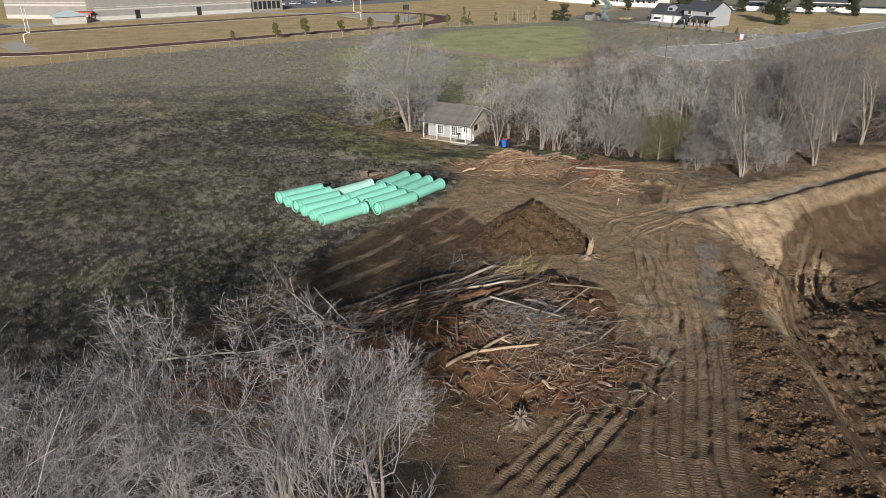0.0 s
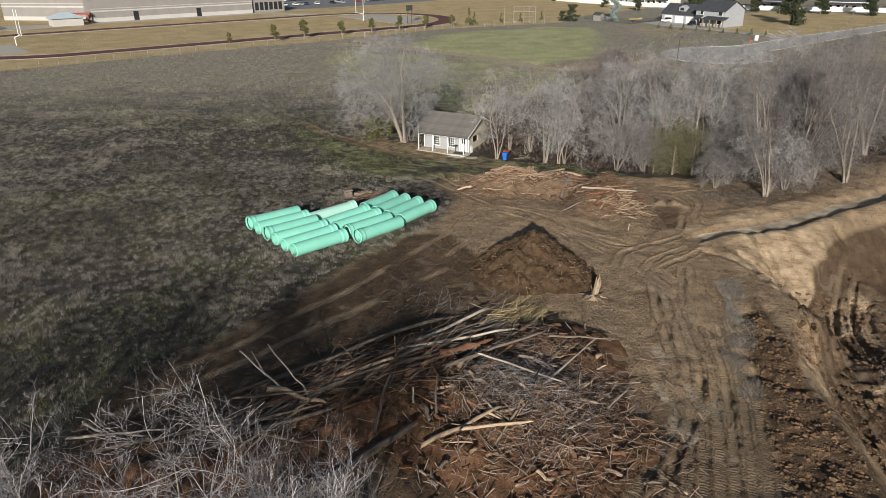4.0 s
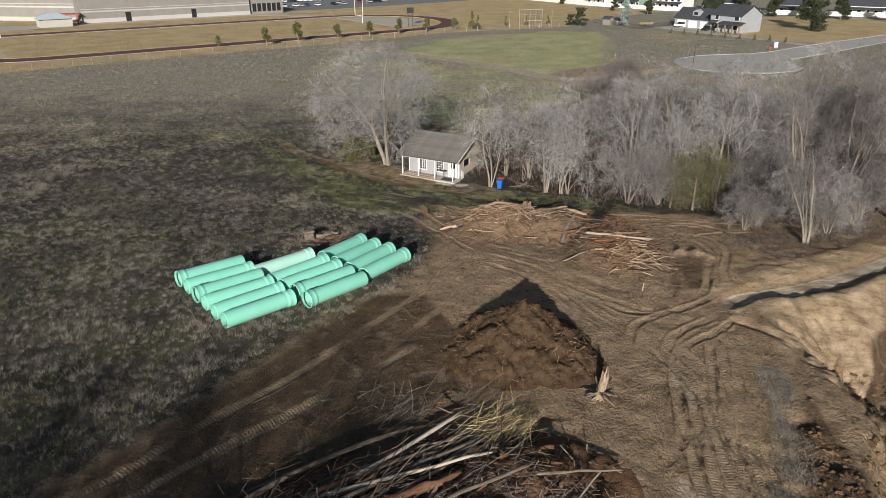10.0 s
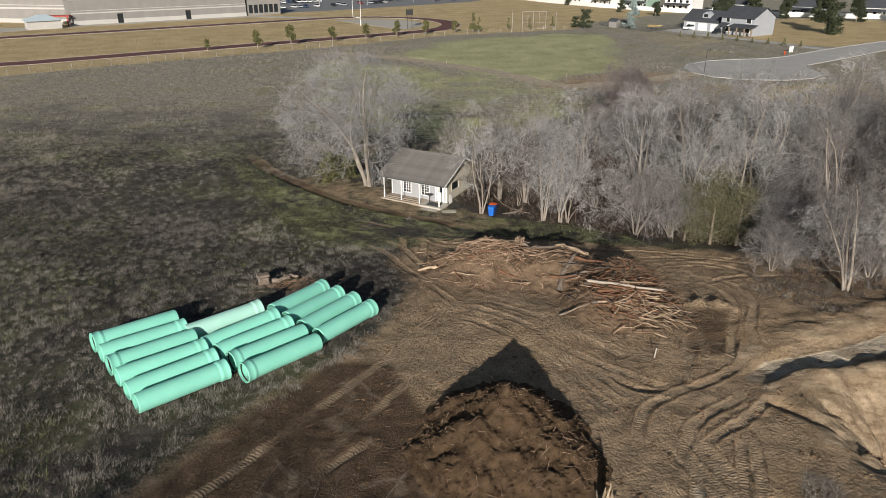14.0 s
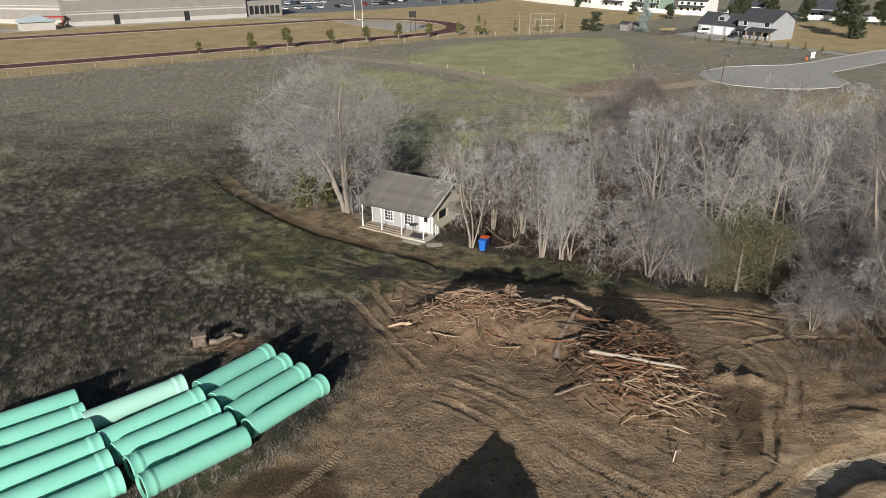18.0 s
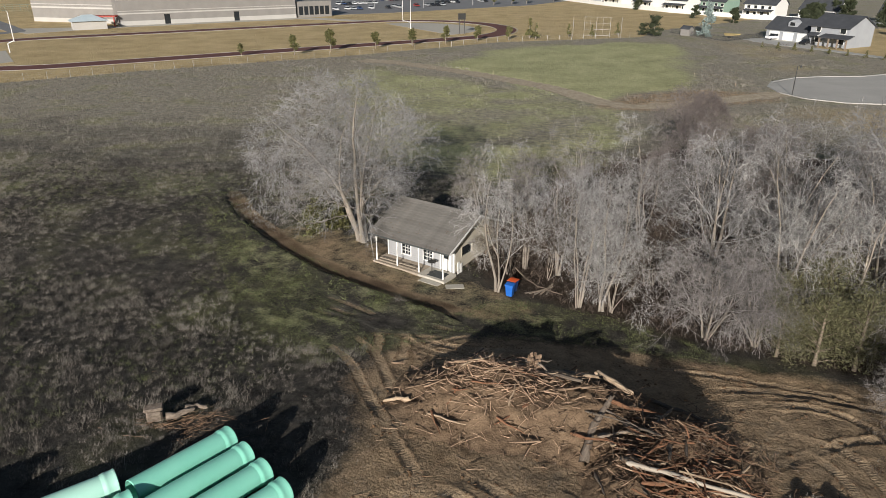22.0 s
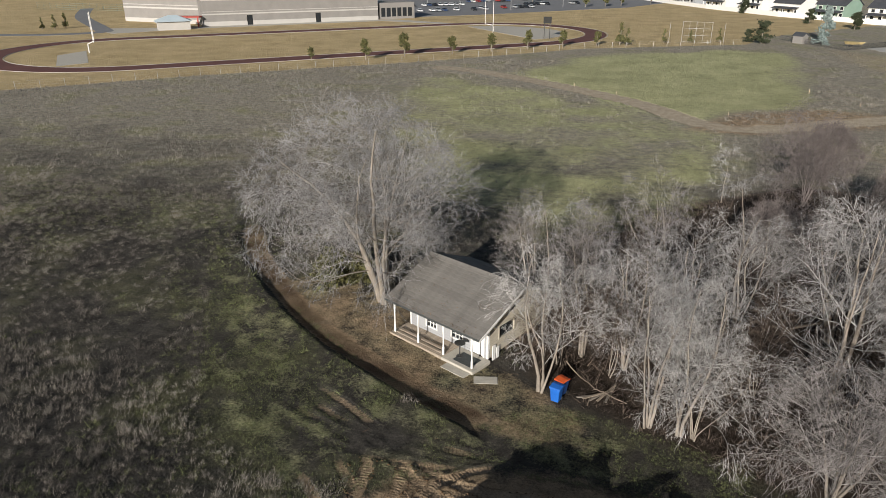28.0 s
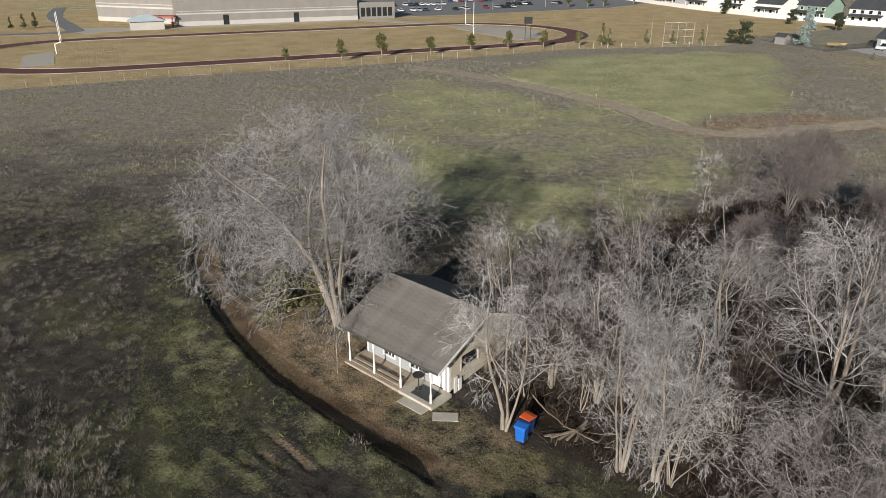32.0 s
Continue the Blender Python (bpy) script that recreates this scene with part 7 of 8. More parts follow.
    part("door_frame", Solid().box(5.62, FY - 0.035, 0.18, 5.75, FY - 0.002, 2.3).box(6.65, FY - 0.035, 0.18, 6.78, FY - 0.002, 2.3).box(5.75, FY - 0.035, 2.2, 6.65, FY - 0.002, 2.3).mesh("door_frame", M_WHITE), t, "white door frame")
    g = part("window", Solid().box(W + 0.023, 2.6, 1.15, W + 0.05, 4.4, 1.25).box(W + 0.023, 2.6, 2.15, W + 0.05, 4.4, 2.25).box(W + 0.023, 2.6, 1.25, W + 0.05, 2.7, 2.15).box(W + 0.023, 4.3, 1.25, W + 0.05, 4.4, 2.15).mesh("window", M_SIDING_TAN), t, "wide dark window in the gable end")
    part("pane", Solid().box(W - 0.08, 2.7, 1.25, W - 0.07, 4.3, 2.15).mesh("pane", M_GLASS), g)
    for yy in (2.2, 3.8, 5.4, 7.0, 8.4):
        part("foundation_post", Solid().box(W - 0.25, yy - 0.1, -0.8, W - 0.05, yy + 0.1, 0.62).mesh("foundation_post", M_WOOD), t, "short timber post under the raised floor")
    part("floor_frame", Solid().box(0.1, FY + 0.15, 0.0, W - 0.3, BY - 0.15, 0.14).mesh("floor_frame", M_WOOD), t)
    # boards leaning on the gable end
    for yy, hh in ((FY + 0.35, 1.05), (FY + 0.75, 0.8)):
        part("leaning_board", Solid().prism([(yy, -0.05), (yy + 0.3, -0.05), (yy + 0.3, hh), (yy, hh)], W + 0.10, W + 0.14).mesh("leaning_board", M_WHITE), t, "pale board leaning on the wall")
    lamp = part("porch_light", Solid().rod((5.45, FY - 0.02, 1.95), (5.45, FY - 0.12, 1.95), 0.05, 0.05).mesh("porch_light", M_BLACK), t)
    return t


CAB = cabin()
CM = pose(-3.24, 93.75, 0.02, 0, 0, -31.4)


def at_cabin(x, y, z=0.0, rz=0):
    return CM @ pose(x, y, z, 0, 0, rz)


def roof_places(n, rg):
    x, y = rg.uniform(-0.5, 7.6, n), -0.2 + 4.2 * rg.rand(n) ** 2.2
    p = np.array([list(CM @ Vector((a, b, 2.69 + 0.43 * (b + 0.24) + 0.045))) for a, b in zip(x, y)])
    w = np.array([list(CM.to_3x3() @ Vector((math.cos(q), math.sin(q), 0.43 * math.sin(q)))) for q in rg.rand(n) * 6.28])
    return p, w


sticks("roof_litter", 91, 160, roof_places, 0.22, 0.010, M_BRUSH_DARK, "dead twigs and leaf litter on the shingle roof", up=0.02, k=2)


mat_ob = thing("door_mat", at_cabin(6.1, 0.55, 0.176), "large dark rubber mat on the concrete porch", "mat", me=Solid().box(-0.75, -0.55, 0, 0.75, 0.6, 0.02).mesh("door_mat", M_MAT, 0.005))
tb = thing("pedestal_table", at_cabin(5.45, 0.62, 0.172), "small round black pedestal table on the porch", "table")
part("top", lathe("top", [(0.98, 0.36), (1.03, 0.36), (1.03, 0.0), (0.98, 0.0)], M_BLACK, 20, "z"), tb)
part("column", lathe("column", [(0.03, 0.05), (0.5, 0.035), (0.98, 0.06), (0.98, 0.0), (0.03, 0.0)], M_BLACK, 12, "z"), tb)
part("foot", lathe("foot", [(0.0, 0.24), (0.035, 0.22), (0.05, 0.05), (0.05, 0.0), (0.0, 0.0)], M_BLACK, 16, "z"), tb)
for x, y, a, sx, sy in ((1.75, 90.15, -31.4, 2.0, 1.0), (3.75, 89.25, 8, 1.5, 0.8)):
    thing("paving_slab", pose(x, y, ground(x, y) + 0.0, 0, 0, a), "worn pale concrete slab set in the yard", "slab", "slabs before the porch",
          me=Solid().box(-sx / 2, -sy / 2, -0.15, sx / 2, sy / 2, 0.035).mesh("paving_slab", M_CONCRETE, 0.02))


def wheelie_bin(x, y, turn, body, lid, label):
    t = thing("wheeled_bin", pose(x, y, ground(x, y) + 0.02, 0, 0, turn), label, "bin", "bins beside the cabin")
    s = Solid()
    b0, b1 = 0.24, 0.31
    s.add([(-b0, -b0, 0.06), (b0, -b0, 0.06), (b0, b0, 0.06), (-b0, b0, 0.06), (-b1, -b1, 0.98), (b1, -b1, 0.98), (b1, b1 + 0.06, 1.0), (-b1, b1 + 0.06, 1.0)],
          [(3, 2, 1, 0), (4, 5, 6, 7), (0, 1, 5, 4), (1, 2, 6, 5), (2, 3, 7, 6), (3, 0, 4, 7)])
    part("body", s.mesh("body", body, 0.03), t)
    part("rim", Solid().box(-0.34, -0.34, 0.94, 0.34, 0.39, 0.99).mesh("rim", body, 0.015), t)
    part("lid", Solid().prism([(-0.36, 1.0), (0.40, 1.02), (0.40, 1.06), (0.1, 1.12), (-0.30, 1.08), (-0.36, 1.04)], -0.35, 0.35).mesh("lid", lid, 0.015), t, "hinged lid")
    part("handle", Solid().rod((-0.25, 0.44, 1.0), (0.25, 0.44, 1.0), 0.02, 0.02).mesh("handle", body), t)
    for sx in (-0.3, 0.27):
        part("wheel", Solid().rod((sx, 0.26, 0.13), (sx + 0.05, 0.26, 0.13), 0.13, 0.13, 14).mesh("wheel", M_RUBBER), t)


wheelie_bin(8.15, 88.05, -22, M_BIN, M_BIN, "bright blue wheeled bin on bare soil")
wheelie_bin(8.42, 88.85, -35, M_BIN_DARK, M_LID, "navy wheeled bin with an orange-red lid")
for i in range(5):
    thing("plank", pose(10.4 + 0.25 * i, 89.0 + 0.12 * i, ground(10.4, 89) + 0.06 + 0.03 * (i % 2), 0, 0, 20 + 13 * i), "grey weathered plank lying under the trees", "plank", "planks beside the bins",
          me=Solid().box(-1.1, -0.07, 0, 1.1, 0.07, 0.05).mesh("plank", M_DECK if i % 2 else M_BARK, 0.008))
for i in range(4):
    lay("grey", (8.6 + 0.9 * i, 90.2 - 0.45 * i + 0.2 * (i % 2), ground(9, 90) + (1.6, 0.75, 0.35, 0.2)[i]), (9.6 + 0.9 * i, 89.7 - 0.4 * i, ground(9, 90) + (0.75, 0.35, 0.2, 0.12)[i]), 0.045, "pieces of a fallen limb", i)
lay("grey", (21.5, 96, 1.2), (26.5, 99.5, 1.0), 0.16, "pieces of a fallen limb", 1)


# ---- paved ground in the distance ----
def sheet(name, poly, z, mat, label, depth=0.12):
    v = [(x, y, ground(x, y) + z) for x, y in poly] + [(x, y, ground(x, y) + z - depth) for x, y in poly]
    n = len(poly)
    f = [list(range(n))] + [(i, n + i, n + (i + 1) % n, (i + 1) % n) for i in range(n)]
    me = mesh_of(name, v, f, mat)
    bm = bmesh.new()
    bm.from_mesh(me)
    bmesh.ops.recalc_face_normals(bm, faces=bm.faces)
    bm.to_mesh(me)
    bm.free()
    return tagged(new(name, me), label, name.split("_")[0], kind="structure")


def ribbon(name, line, width, z, mat, label, closed=False, kind="structure", thick=0.1):
    n = len(line)
    v = []
    for i, (x, y) in enumerate(line):
        a, b = (line[i - 1], line[(i + 1) % n]) if closed else (line[max(0, i - 1)], line[min(n - 1, i + 1)])
        dx, dy = b[0] - a[0], b[1] - a[1]
        ln = math.hypot(dx, dy)
        nx, ny = -dy / ln * width / 2, dx / ln * width / 2
        g = ground(x, y) + z
        v += [(x + nx, y + ny, g), (x - nx, y - ny, g), (x + nx, y + ny, g - thick), (x - nx, y - ny, g - thick)]
    f = []
    for i in range(n if closed else n - 1):
        a, b = 4 * i, 4 * ((i + 1) % n)
        f += [(a, b, b + 1, a + 1), (a, a + 2, b + 2, b), (a + 1, b + 1, b + 3, a + 3)]
    me = mesh_of(name, v, f, mat)
    return tagged(new(name, me), label, name.split("_")[-1], kind=kind)


TO, TD, TN = (-61.6, 227.0), (0.817, 0.577), (-0.577, 0.817)


def stadium(r, s0, s1, n=22):
    c = 34.5
    pts = []
    for i in range(n + 1):
        a = -math.pi / 2 + math.pi * i / n
        pts.append((s1 + r * math.cos(a), c + r * math.sin(a)))
    for i in range(n + 1):
        a = math.pi / 2 + math.pi * i / n
        pts.append((s0 + r * math.cos(a), c + r * math.sin(a)))
    return [(TO[0] + TD[0] * s + TN[0] * q, TO[1] + TD[1] * s + TN[1] * q) for s, q in pts]


ribbon("running_track", stadium(34.5, -42, 74), 7.0, 0.06, M_TRACK, "dark red rubber running track round the sports field", True)
ribbon("inner_kerb", stadium(30.7, -42, 74), 0.14, 0.09, M_KERB, "pale inner edge of the running track", True)
ribbon("outer_kerb", stadium(38.4, -42, 74), 0.2, 0.07, M_KERB, "pale outer edge of the running track", True)
in_track = lambda s, q: (TO[0] + TD[0] * s + TN[0] * q, TO[1] + TD[1] * s + TN[1] * q)
sheet("pavement_1", [in_track(74 + 24 * math.cos(a), 34.5 + 24 * math.sin(a)) for a in np.linspace(-1.5, 1.5, 14)] , 0.05, M_CONCRETE, "grey gravel half-circle inside the track's end")
sheet("pavement_2", [(-129.5, 219), (-128.2, 229), (-112, 208), (-116, 201.5)], 0.05, M_CONCRETE, "grey jumping pit apron beside the track")
sheet("pavement_3", [(-140, 296), (-70, 345), (-40, 330), (-44, 327), (-72, 336), (-128, 296), (-150, 272), (-170, 286)], 0.04, M_CONCRETE, "pale pavement round the school building")
sheet("parking_1", [(-72, 352), (-40, 372), (30, 432), (70, 500), (40, 640), (-180, 640), (-190, 420)], 0.05, M_ASPHALT, "dark asphalt parking lot behind the school")
ribbon("road_1", rounded([(-330, 300), (-240, 262), (-180, 262), (-158, 275), (-168, 290), (-206, 331), (-240, 380)]), 6, 0.06, M_ASPHALT, "dark asphalt lane looping beside the school")
sheet("road_2", CUL, 0.06, M_ROAD, "pale grey asphalt turning circle and street")
ribbon("kerb_1", CUL[:11], 0.45, 0.16, M_KERB, "pale concrete kerb", thick=0.2)
ribbon("kerb_2", CUL[11:] + CUL[:1], 0.45, 0.16, M_KERB, "pale concrete kerb", thick=0.2)
ribbon("driveway", rounded([(91, 268), (100.5, 251), (108.7, 236), (115.6, 219.5), (119, 214.5)]), 3.6, 0.05, M_KERB, "pale concrete driveway")
sheet("driveway_1", [(88, 274), (98, 277.5), (107, 262), (100, 252), (94, 256)], 0.055, M_KERB, "pale concrete forecourt before the garages")


# ---- school ----
def frame_at(x, y, ang):
    return pose(x, y, ground(x, y), 0, 0, ang)


def school_block(m, L, D, H, label, doors=(), group="school buildings"):
    t = thing("school_building", m, label, "building", group)
    s = Solid()
    x = 0
    for dx in doors:
        s.box(x, 0, -0.5, dx, 0.4, H)
        s.box(dx, 0, 3.6, dx + 2.2, 0.4, H)
        x = dx + 2.2
    s.box(x, 0, -0.5, L, 0.4, H)
    s.box(0, 0.4, -0.5, 0.4, D, H).box(L - 0.4, 0.4, -0.5, L, D, H).box(0.4, D - 0.4, -0.5, L - 0.4, D, H)
    part("wall", s.mesh("wall", M_BLOCK), t)
    part("roof", Solid().box(0.4, 0.4, H - 0.6, L - 0.4, D - 0.4, H - 0.2).mesh("roof", M_WHITE), t, "flat white roof")
    for z0, z1 in ((H * 0.42, H * 0.47), (H * 0.53, H * 0.55), (H - 0.5, H + 0.1)):
        part("band", Solid().box(-0.04, -0.06, z0, L + 0.04, -0.003, z1).mesh("band", M_BLOCK_PALE), t, "cream masonry band")
    x = -0.04
    for dx in list(doors) + [L + 0.04]:
        part("plinth", Solid().box(x, -0.08, -0.4, dx, -0.003, 1.6).mesh("plinth", M_BLOCK_PALE), t, "cream masonry plinth")
        x = dx + 2.2
    for dx in doors:
        part("door", Solid().box(dx, 0.25, 0, dx + 2.2, 0.33, 3.6).mesh("door", M_GLASS), t, "dark recessed double door")
    return t


school_block(frame_at(-132, 301, 35.5), 70, 45, 9.6, "long tan masonry school wing with cream bands", (16.5, 43.5))
school_block(frame_at(-176, 318, -12), 42, 40, 12.5, "taller tan masonry school wing with a white roof")
ct = thing("entrance_canopy", frame_at(-135, 300.5, 10), "dark red canopy at the corner of the school", "canopy")
part("roof", Solid().box(-7, -3, 3.4, 3, 1, 3.9).mesh("roof", M_RED, 0.05), ct)
for xx in (-6, -2, 2):
    part("post", Solid().box(xx, -2.8, -0.2, xx + 0.4, -2.4, 3.4).mesh("post", M_RED), ct)
gl = thing("glass_annex", frame_at(-75, 343, 35.5), "grey glazed annex at the end of the school", "building")
part("wall", Solid().box(0, 0, -0.3, 16, 14, 6.5).mesh("wall", M_BLOCK), gl)
for i in range(6):
    part("window", Solid().box(1 + 2.4 * i, -0.06, 1.0, 2.8 + 2.4 * i, -0.01, 4.5).mesh("window", M_GLASS), gl)
pv = thing("pavilion", frame_at(-140, 284, 35.5), "small cream pavilion with a pale blue hipped roof", "building")
part("wall", Solid().box(0, 0, -0.3, 11, 8, 3.0).mesh("wall", M_BLOCK_PALE), pv)
part("roof", Solid().add([(-0.8, -0.8, 2.9), (11.8, -0.8, 2.9), (11.8, 8.8, 2.9), (-0.8, 8.8, 2.9), (4, 4, 4.9), (7, 4, 4.9)], [(0, 1, 5, 4), (1, 2, 5), (2, 3, 4, 5), (3, 0, 4), (3, 2, 1, 0)]).mesh("roof", M_METAL_ROOF), pv, "pale blue hipped roof")


def goal_post(x, y, ang):
    t = thing("goal_post", frame_at(x, y, ang), "tall white forked football goal post", "goal post", "goal posts")
    part("stem", Solid().rod((0, -1.6, -0.2), (0, -1.6, 2.4), 0.14, 0.14).rod((0, -1.6, 2.4), (0, 0, 3.05), 0.14, 0.12).mesh("stem", M_WHITE), t)
    part("crossbar", Solid().rod((-2.9, 0, 3.05), (2.9, 0, 3.05), 0.1, 0.1).mesh("crossbar", M_WHITE), t)
    for s in (-2.9, 2.9):
        part("upright", Solid().rod((s, 0, 3.05), (s, 0, 10.5), 0.09, 0.07).mesh("upright", M_WHITE), t)


goal_post(-22.4, 294, 125)
goal_post(-123, 226, -55)
sb = thing("scoreboard", frame_at(-2.3, 282.3, 20), "dark scoreboard on two posts beside the running track", "scoreboard")
for s in (-0.9, 0.9):
    part("post", Solid().rod((s, 0, -0.3), (s, 0, 6.6), 0.12, 0.12).mesh("post", M_BLACK), sb)
part("panel", Solid().box(-1.3, -0.15, 4.7, 1.3, 0.15, 6.7).mesh("panel", M_BLACK, 0.03), sb)
bs_ = thing("backstop", frame_at(35, 279.5, -8), "tall grey chain-link baseball backstop", "fence")
for i, xx in enumerate((0, 3.6, 7.5, 12, 15.5)):
    part("post", Solid().rod((xx, 0 if 0 < i < 4 else -2, -0.2), (xx, 0 if 0 < i < 4 else -2, 6.2), 0.055, 0.055).mesh("post", M_STEEL), bs_)
for z in (0.3, 2.2, 4.2, 6.1):
    part("rail", Solid().rod((3.6, 0, z), (12, 0, z), 0.035, 0.035).mesh("rail", M_STEEL), bs_)
for xx in (5.5, 9.6):
    part("brace", Solid().rod((xx, 0, 0), (xx, 0, 6.1), 0.03, 0.03).mesh("brace", M_STEEL), bs_)


# ---- chain-link fence along the school field ----
cf = thing("chain_link_fence", Matrix.Identity(4), "long thin grey chain-link fence between field and school", "fence")
post_me = Solid().rod((0, 0, -0.2), (0, 0, 1.6), 0.04, 0.04, 6).mesh("post", M_STEEL)
for (ax, ay), (bx, by) in zip(FENCE[:-1], FENCE[1:]):
    n = int(math.hypot(bx - ax, by - ay) / 4.2)
    for i in range(n):
        px, py = ax + (bx - ax) * i / n, ay + (by - ay) * i / n
        part("post", post_me, cf, m=Matrix.Translation((px, py, ground(px, py))))
    for z in (0.1, 0.6, 1.1, 1.55):
        part("rail", Solid().rod((ax, ay, ground(ax, ay) + z), (bx, by, ground(bx, by) + z), 0.007, 0.007, 5).mesh("rail", M_STEEL), cf)
for x, y in ((7.7, 195.7), (15.6, 187.1), (-18, 216), (33, 172), (57, 184), (52, 196)):
    s = thing("marker_stake", frame_at(x, y, 0), "short pale marker stake in the far field", "stake", "marker stakes", me=Solid().box(-0.03, -0.03, -0.2, 0.03, 0.03, 0.9).mesh("marker_stake", M_WOOD_RAW))


# ---- street ----
sl = thing("street_lamp", frame_at(64.7, 175, 20), "dark street lamp beside the turning circle", "street lamp")
part("pole", Solid().rod((0, 0, -0.2), (0, 0, 5.7), 0.11, 0.07, 10).mesh("pole", M_BLACK), sl)
part("arm", Solid().rod((0, 0, 5.6), (0.8, 0, 5.75), 0.05, 0.04).mesh("arm", M_BLACK), sl)
part("lantern", lathe("lantern", [(5.25, 0.05), (5.3, 0.26), (5.6, 0.12), (5.7, 0.04), (5.7, 0.0), (5.25, 0.0)], M_BLACK, 12, "z"), sl, m=Matrix.Translation((0.8, 0, 0)))
hy = thing("hydrant", frame_at(99.5, 207.5, 0), "small red fire hydrant beside the street", "hydrant")
part("barrel", lathe("barrel", [(-0.1, 0.18), (0.7, 0.18), (0.78, 0.22), (0.95, 0.14), (1.0, 0.0), (-0.1, 0.0)], M_LID, 12, "z"), hy)
part("outlet", Solid().rod((-0.3, 0, 0.55), (0.3, 0, 0.55), 0.08, 0.08).mesh("outlet", M_LID), hy)
uc = thing("utility_pedestal", frame_at(103.5, 212, 30), "pair of white utility posts beside the kerb", "utility box")
for s in (-0.5, 0.5):
    part("post", Solid().box(s - 0.2, -0.2, -0.1, s + 0.2, 0.2, 1.6).mesh("post", M_WHITE, 0.03), uc)


def car_meshes(paint, truck=False):
    L, Wd = (5.6, 1.95) if truck else (4.5, 1.8)
    if truck:
        body = [(0, 0.45), (L, 0.45), (L, 1.05), (L - 0.1, 1.1), (0.1, 1.15), (0, 1.0)]
        cab = [(1.5, 1.1), (2.1, 1.85), (3.6, 1.85), (3.8, 1.1)]
    else:
        body = [(0, 0.4), (L, 0.4), (L, 0.85), (L - 0.2, 0.95), (1.2, 0.98), (0.1, 0.8), (0, 0.6)]
        cab = [(1.0, 0.95), (1.75, 1.5), (3.4, 1.52), (4.2, 0.95)]
    wheel = Solid().rod((0, -0.1, 0), (0, 0.1, 0), 0.34, 0.34, 14).mesh("wheel", M_RUBBER)
    rim = Solid().rod((0, -0.11, 0), (0, 0.11, 0), 0.2, 0.2, 10).mesh("rim", M_STEEL)
    roof = [(cab[1][0] + 0.02, cab[1][1] - 0.02), (cab[2][0] - 0.02, cab[2][1] - 0.02), (cab[2][0] - 0.1, cab[2][1] + 0.05), (cab[1][0] + 0.1, cab[1][1] + 0.05)]
    return (("body", Solid().prism(body, -Wd / 2, Wd / 2, "y").mesh("body", paint, 0.06)), ("window_band", Solid().prism(cab, -Wd / 2 + 0.12, Wd / 2 - 0.12, "y").mesh("window_band", M_GLASS, 0.04)),
            ("roof", Solid().prism(roof, -Wd / 2 + 0.1, Wd / 2 - 0.1, "y").mesh("roof", paint, 0.03))), wheel, rim, L, Wd


def car(x, y, ang, meshes, label, group="", z=0.06):
    bodies, wheel, rim, L, Wd = meshes
    t = thing("car", frame_at(x, y, ang) @ pose(0, 0, z), label, "car", group)
    for nm, me in bodies:
        part(nm, me, t)
    for sx in (0.85, L - 0.95):
        for sy in (-Wd / 2 + 0.08, Wd / 2 - 0.08):
            w = part("wheel", wheel, t, m=Matrix.Translation((sx, sy, 0.34)))
            part("rim", rim, w)


CARS = [car_meshes(p) for p in CAR_PAINTS]
TRUCK = car_meshes(CAR_PAINTS[0], True)
car(95.5, 271.5, 25, TRUCK, "white pickup truck parked on the forecourt")
car(100.8, 258.5, 40, CARS[1], "black car parked beside the driveway")
rg = np.random.RandomState(81)
WORDS = ("white", "black", "silver", "red", "blue")
for row, (x0, y0) in enumerate(((-66, 384), (-40, 408), (-78, 420), (-20, 440), (-60, 456), (-30, 480))):
    for i in range(12):
        if rg.rand() < 0.55:
            c = rg.choice([0, 0, 1, 1, 2, 2, 3, 4])
            car(x0 + 3.1 * i * 0.85, y0 + 3.1 * i * 0.5, 120 + rg.normal(0, 2), CARS[c], WORDS[c] + " car parked in the lot", "cars in the parking lot")
for x, y in ((-51, 404), (-26, 406), (-1.5, 431), (-75, 440)):
    lp = thing("lot_lamp", frame_at(x, y, 0), "tall thin parking lot light pole", "street lamp", "parking lot lamps")
    part("pole", Solid().rod((0, 0, -0.2), (0, 0, 9), 0.12, 0.09).mesh("pole", M_STEEL), lp)
    part("head", Solid().box(-0.9, -0.2, 8.9, 0.9, 0.2, 9.1).mesh("head", M_STEEL), lp)


# ---- houses ----
def gable(m, L, D, H, R, wall, roof, parent, over_=0.5):
    """A gabled block under parent: ridge along x."""
    part("wall", Solid().prism([(0, -0.3), (D, -0.3), (D, H), (D / 2, R - 0.1), (0, H)], 0, L).mesh("wall", wall), parent, m=m)
    s = (R - H) / (D / 2)
    for a, b in ((-over_, D / 2), (D / 2, D + over_)):
        za, zb = (H - s * over_, R) if a < 0 else (R, H - s * over_)
        part("roof_slope", Solid().prism([(a, za), (b, zb), (b, zb + 0.22), (a, za + 0.22)], -over_, L + over_).mesh("roof_slope", roof), parent, m=m)


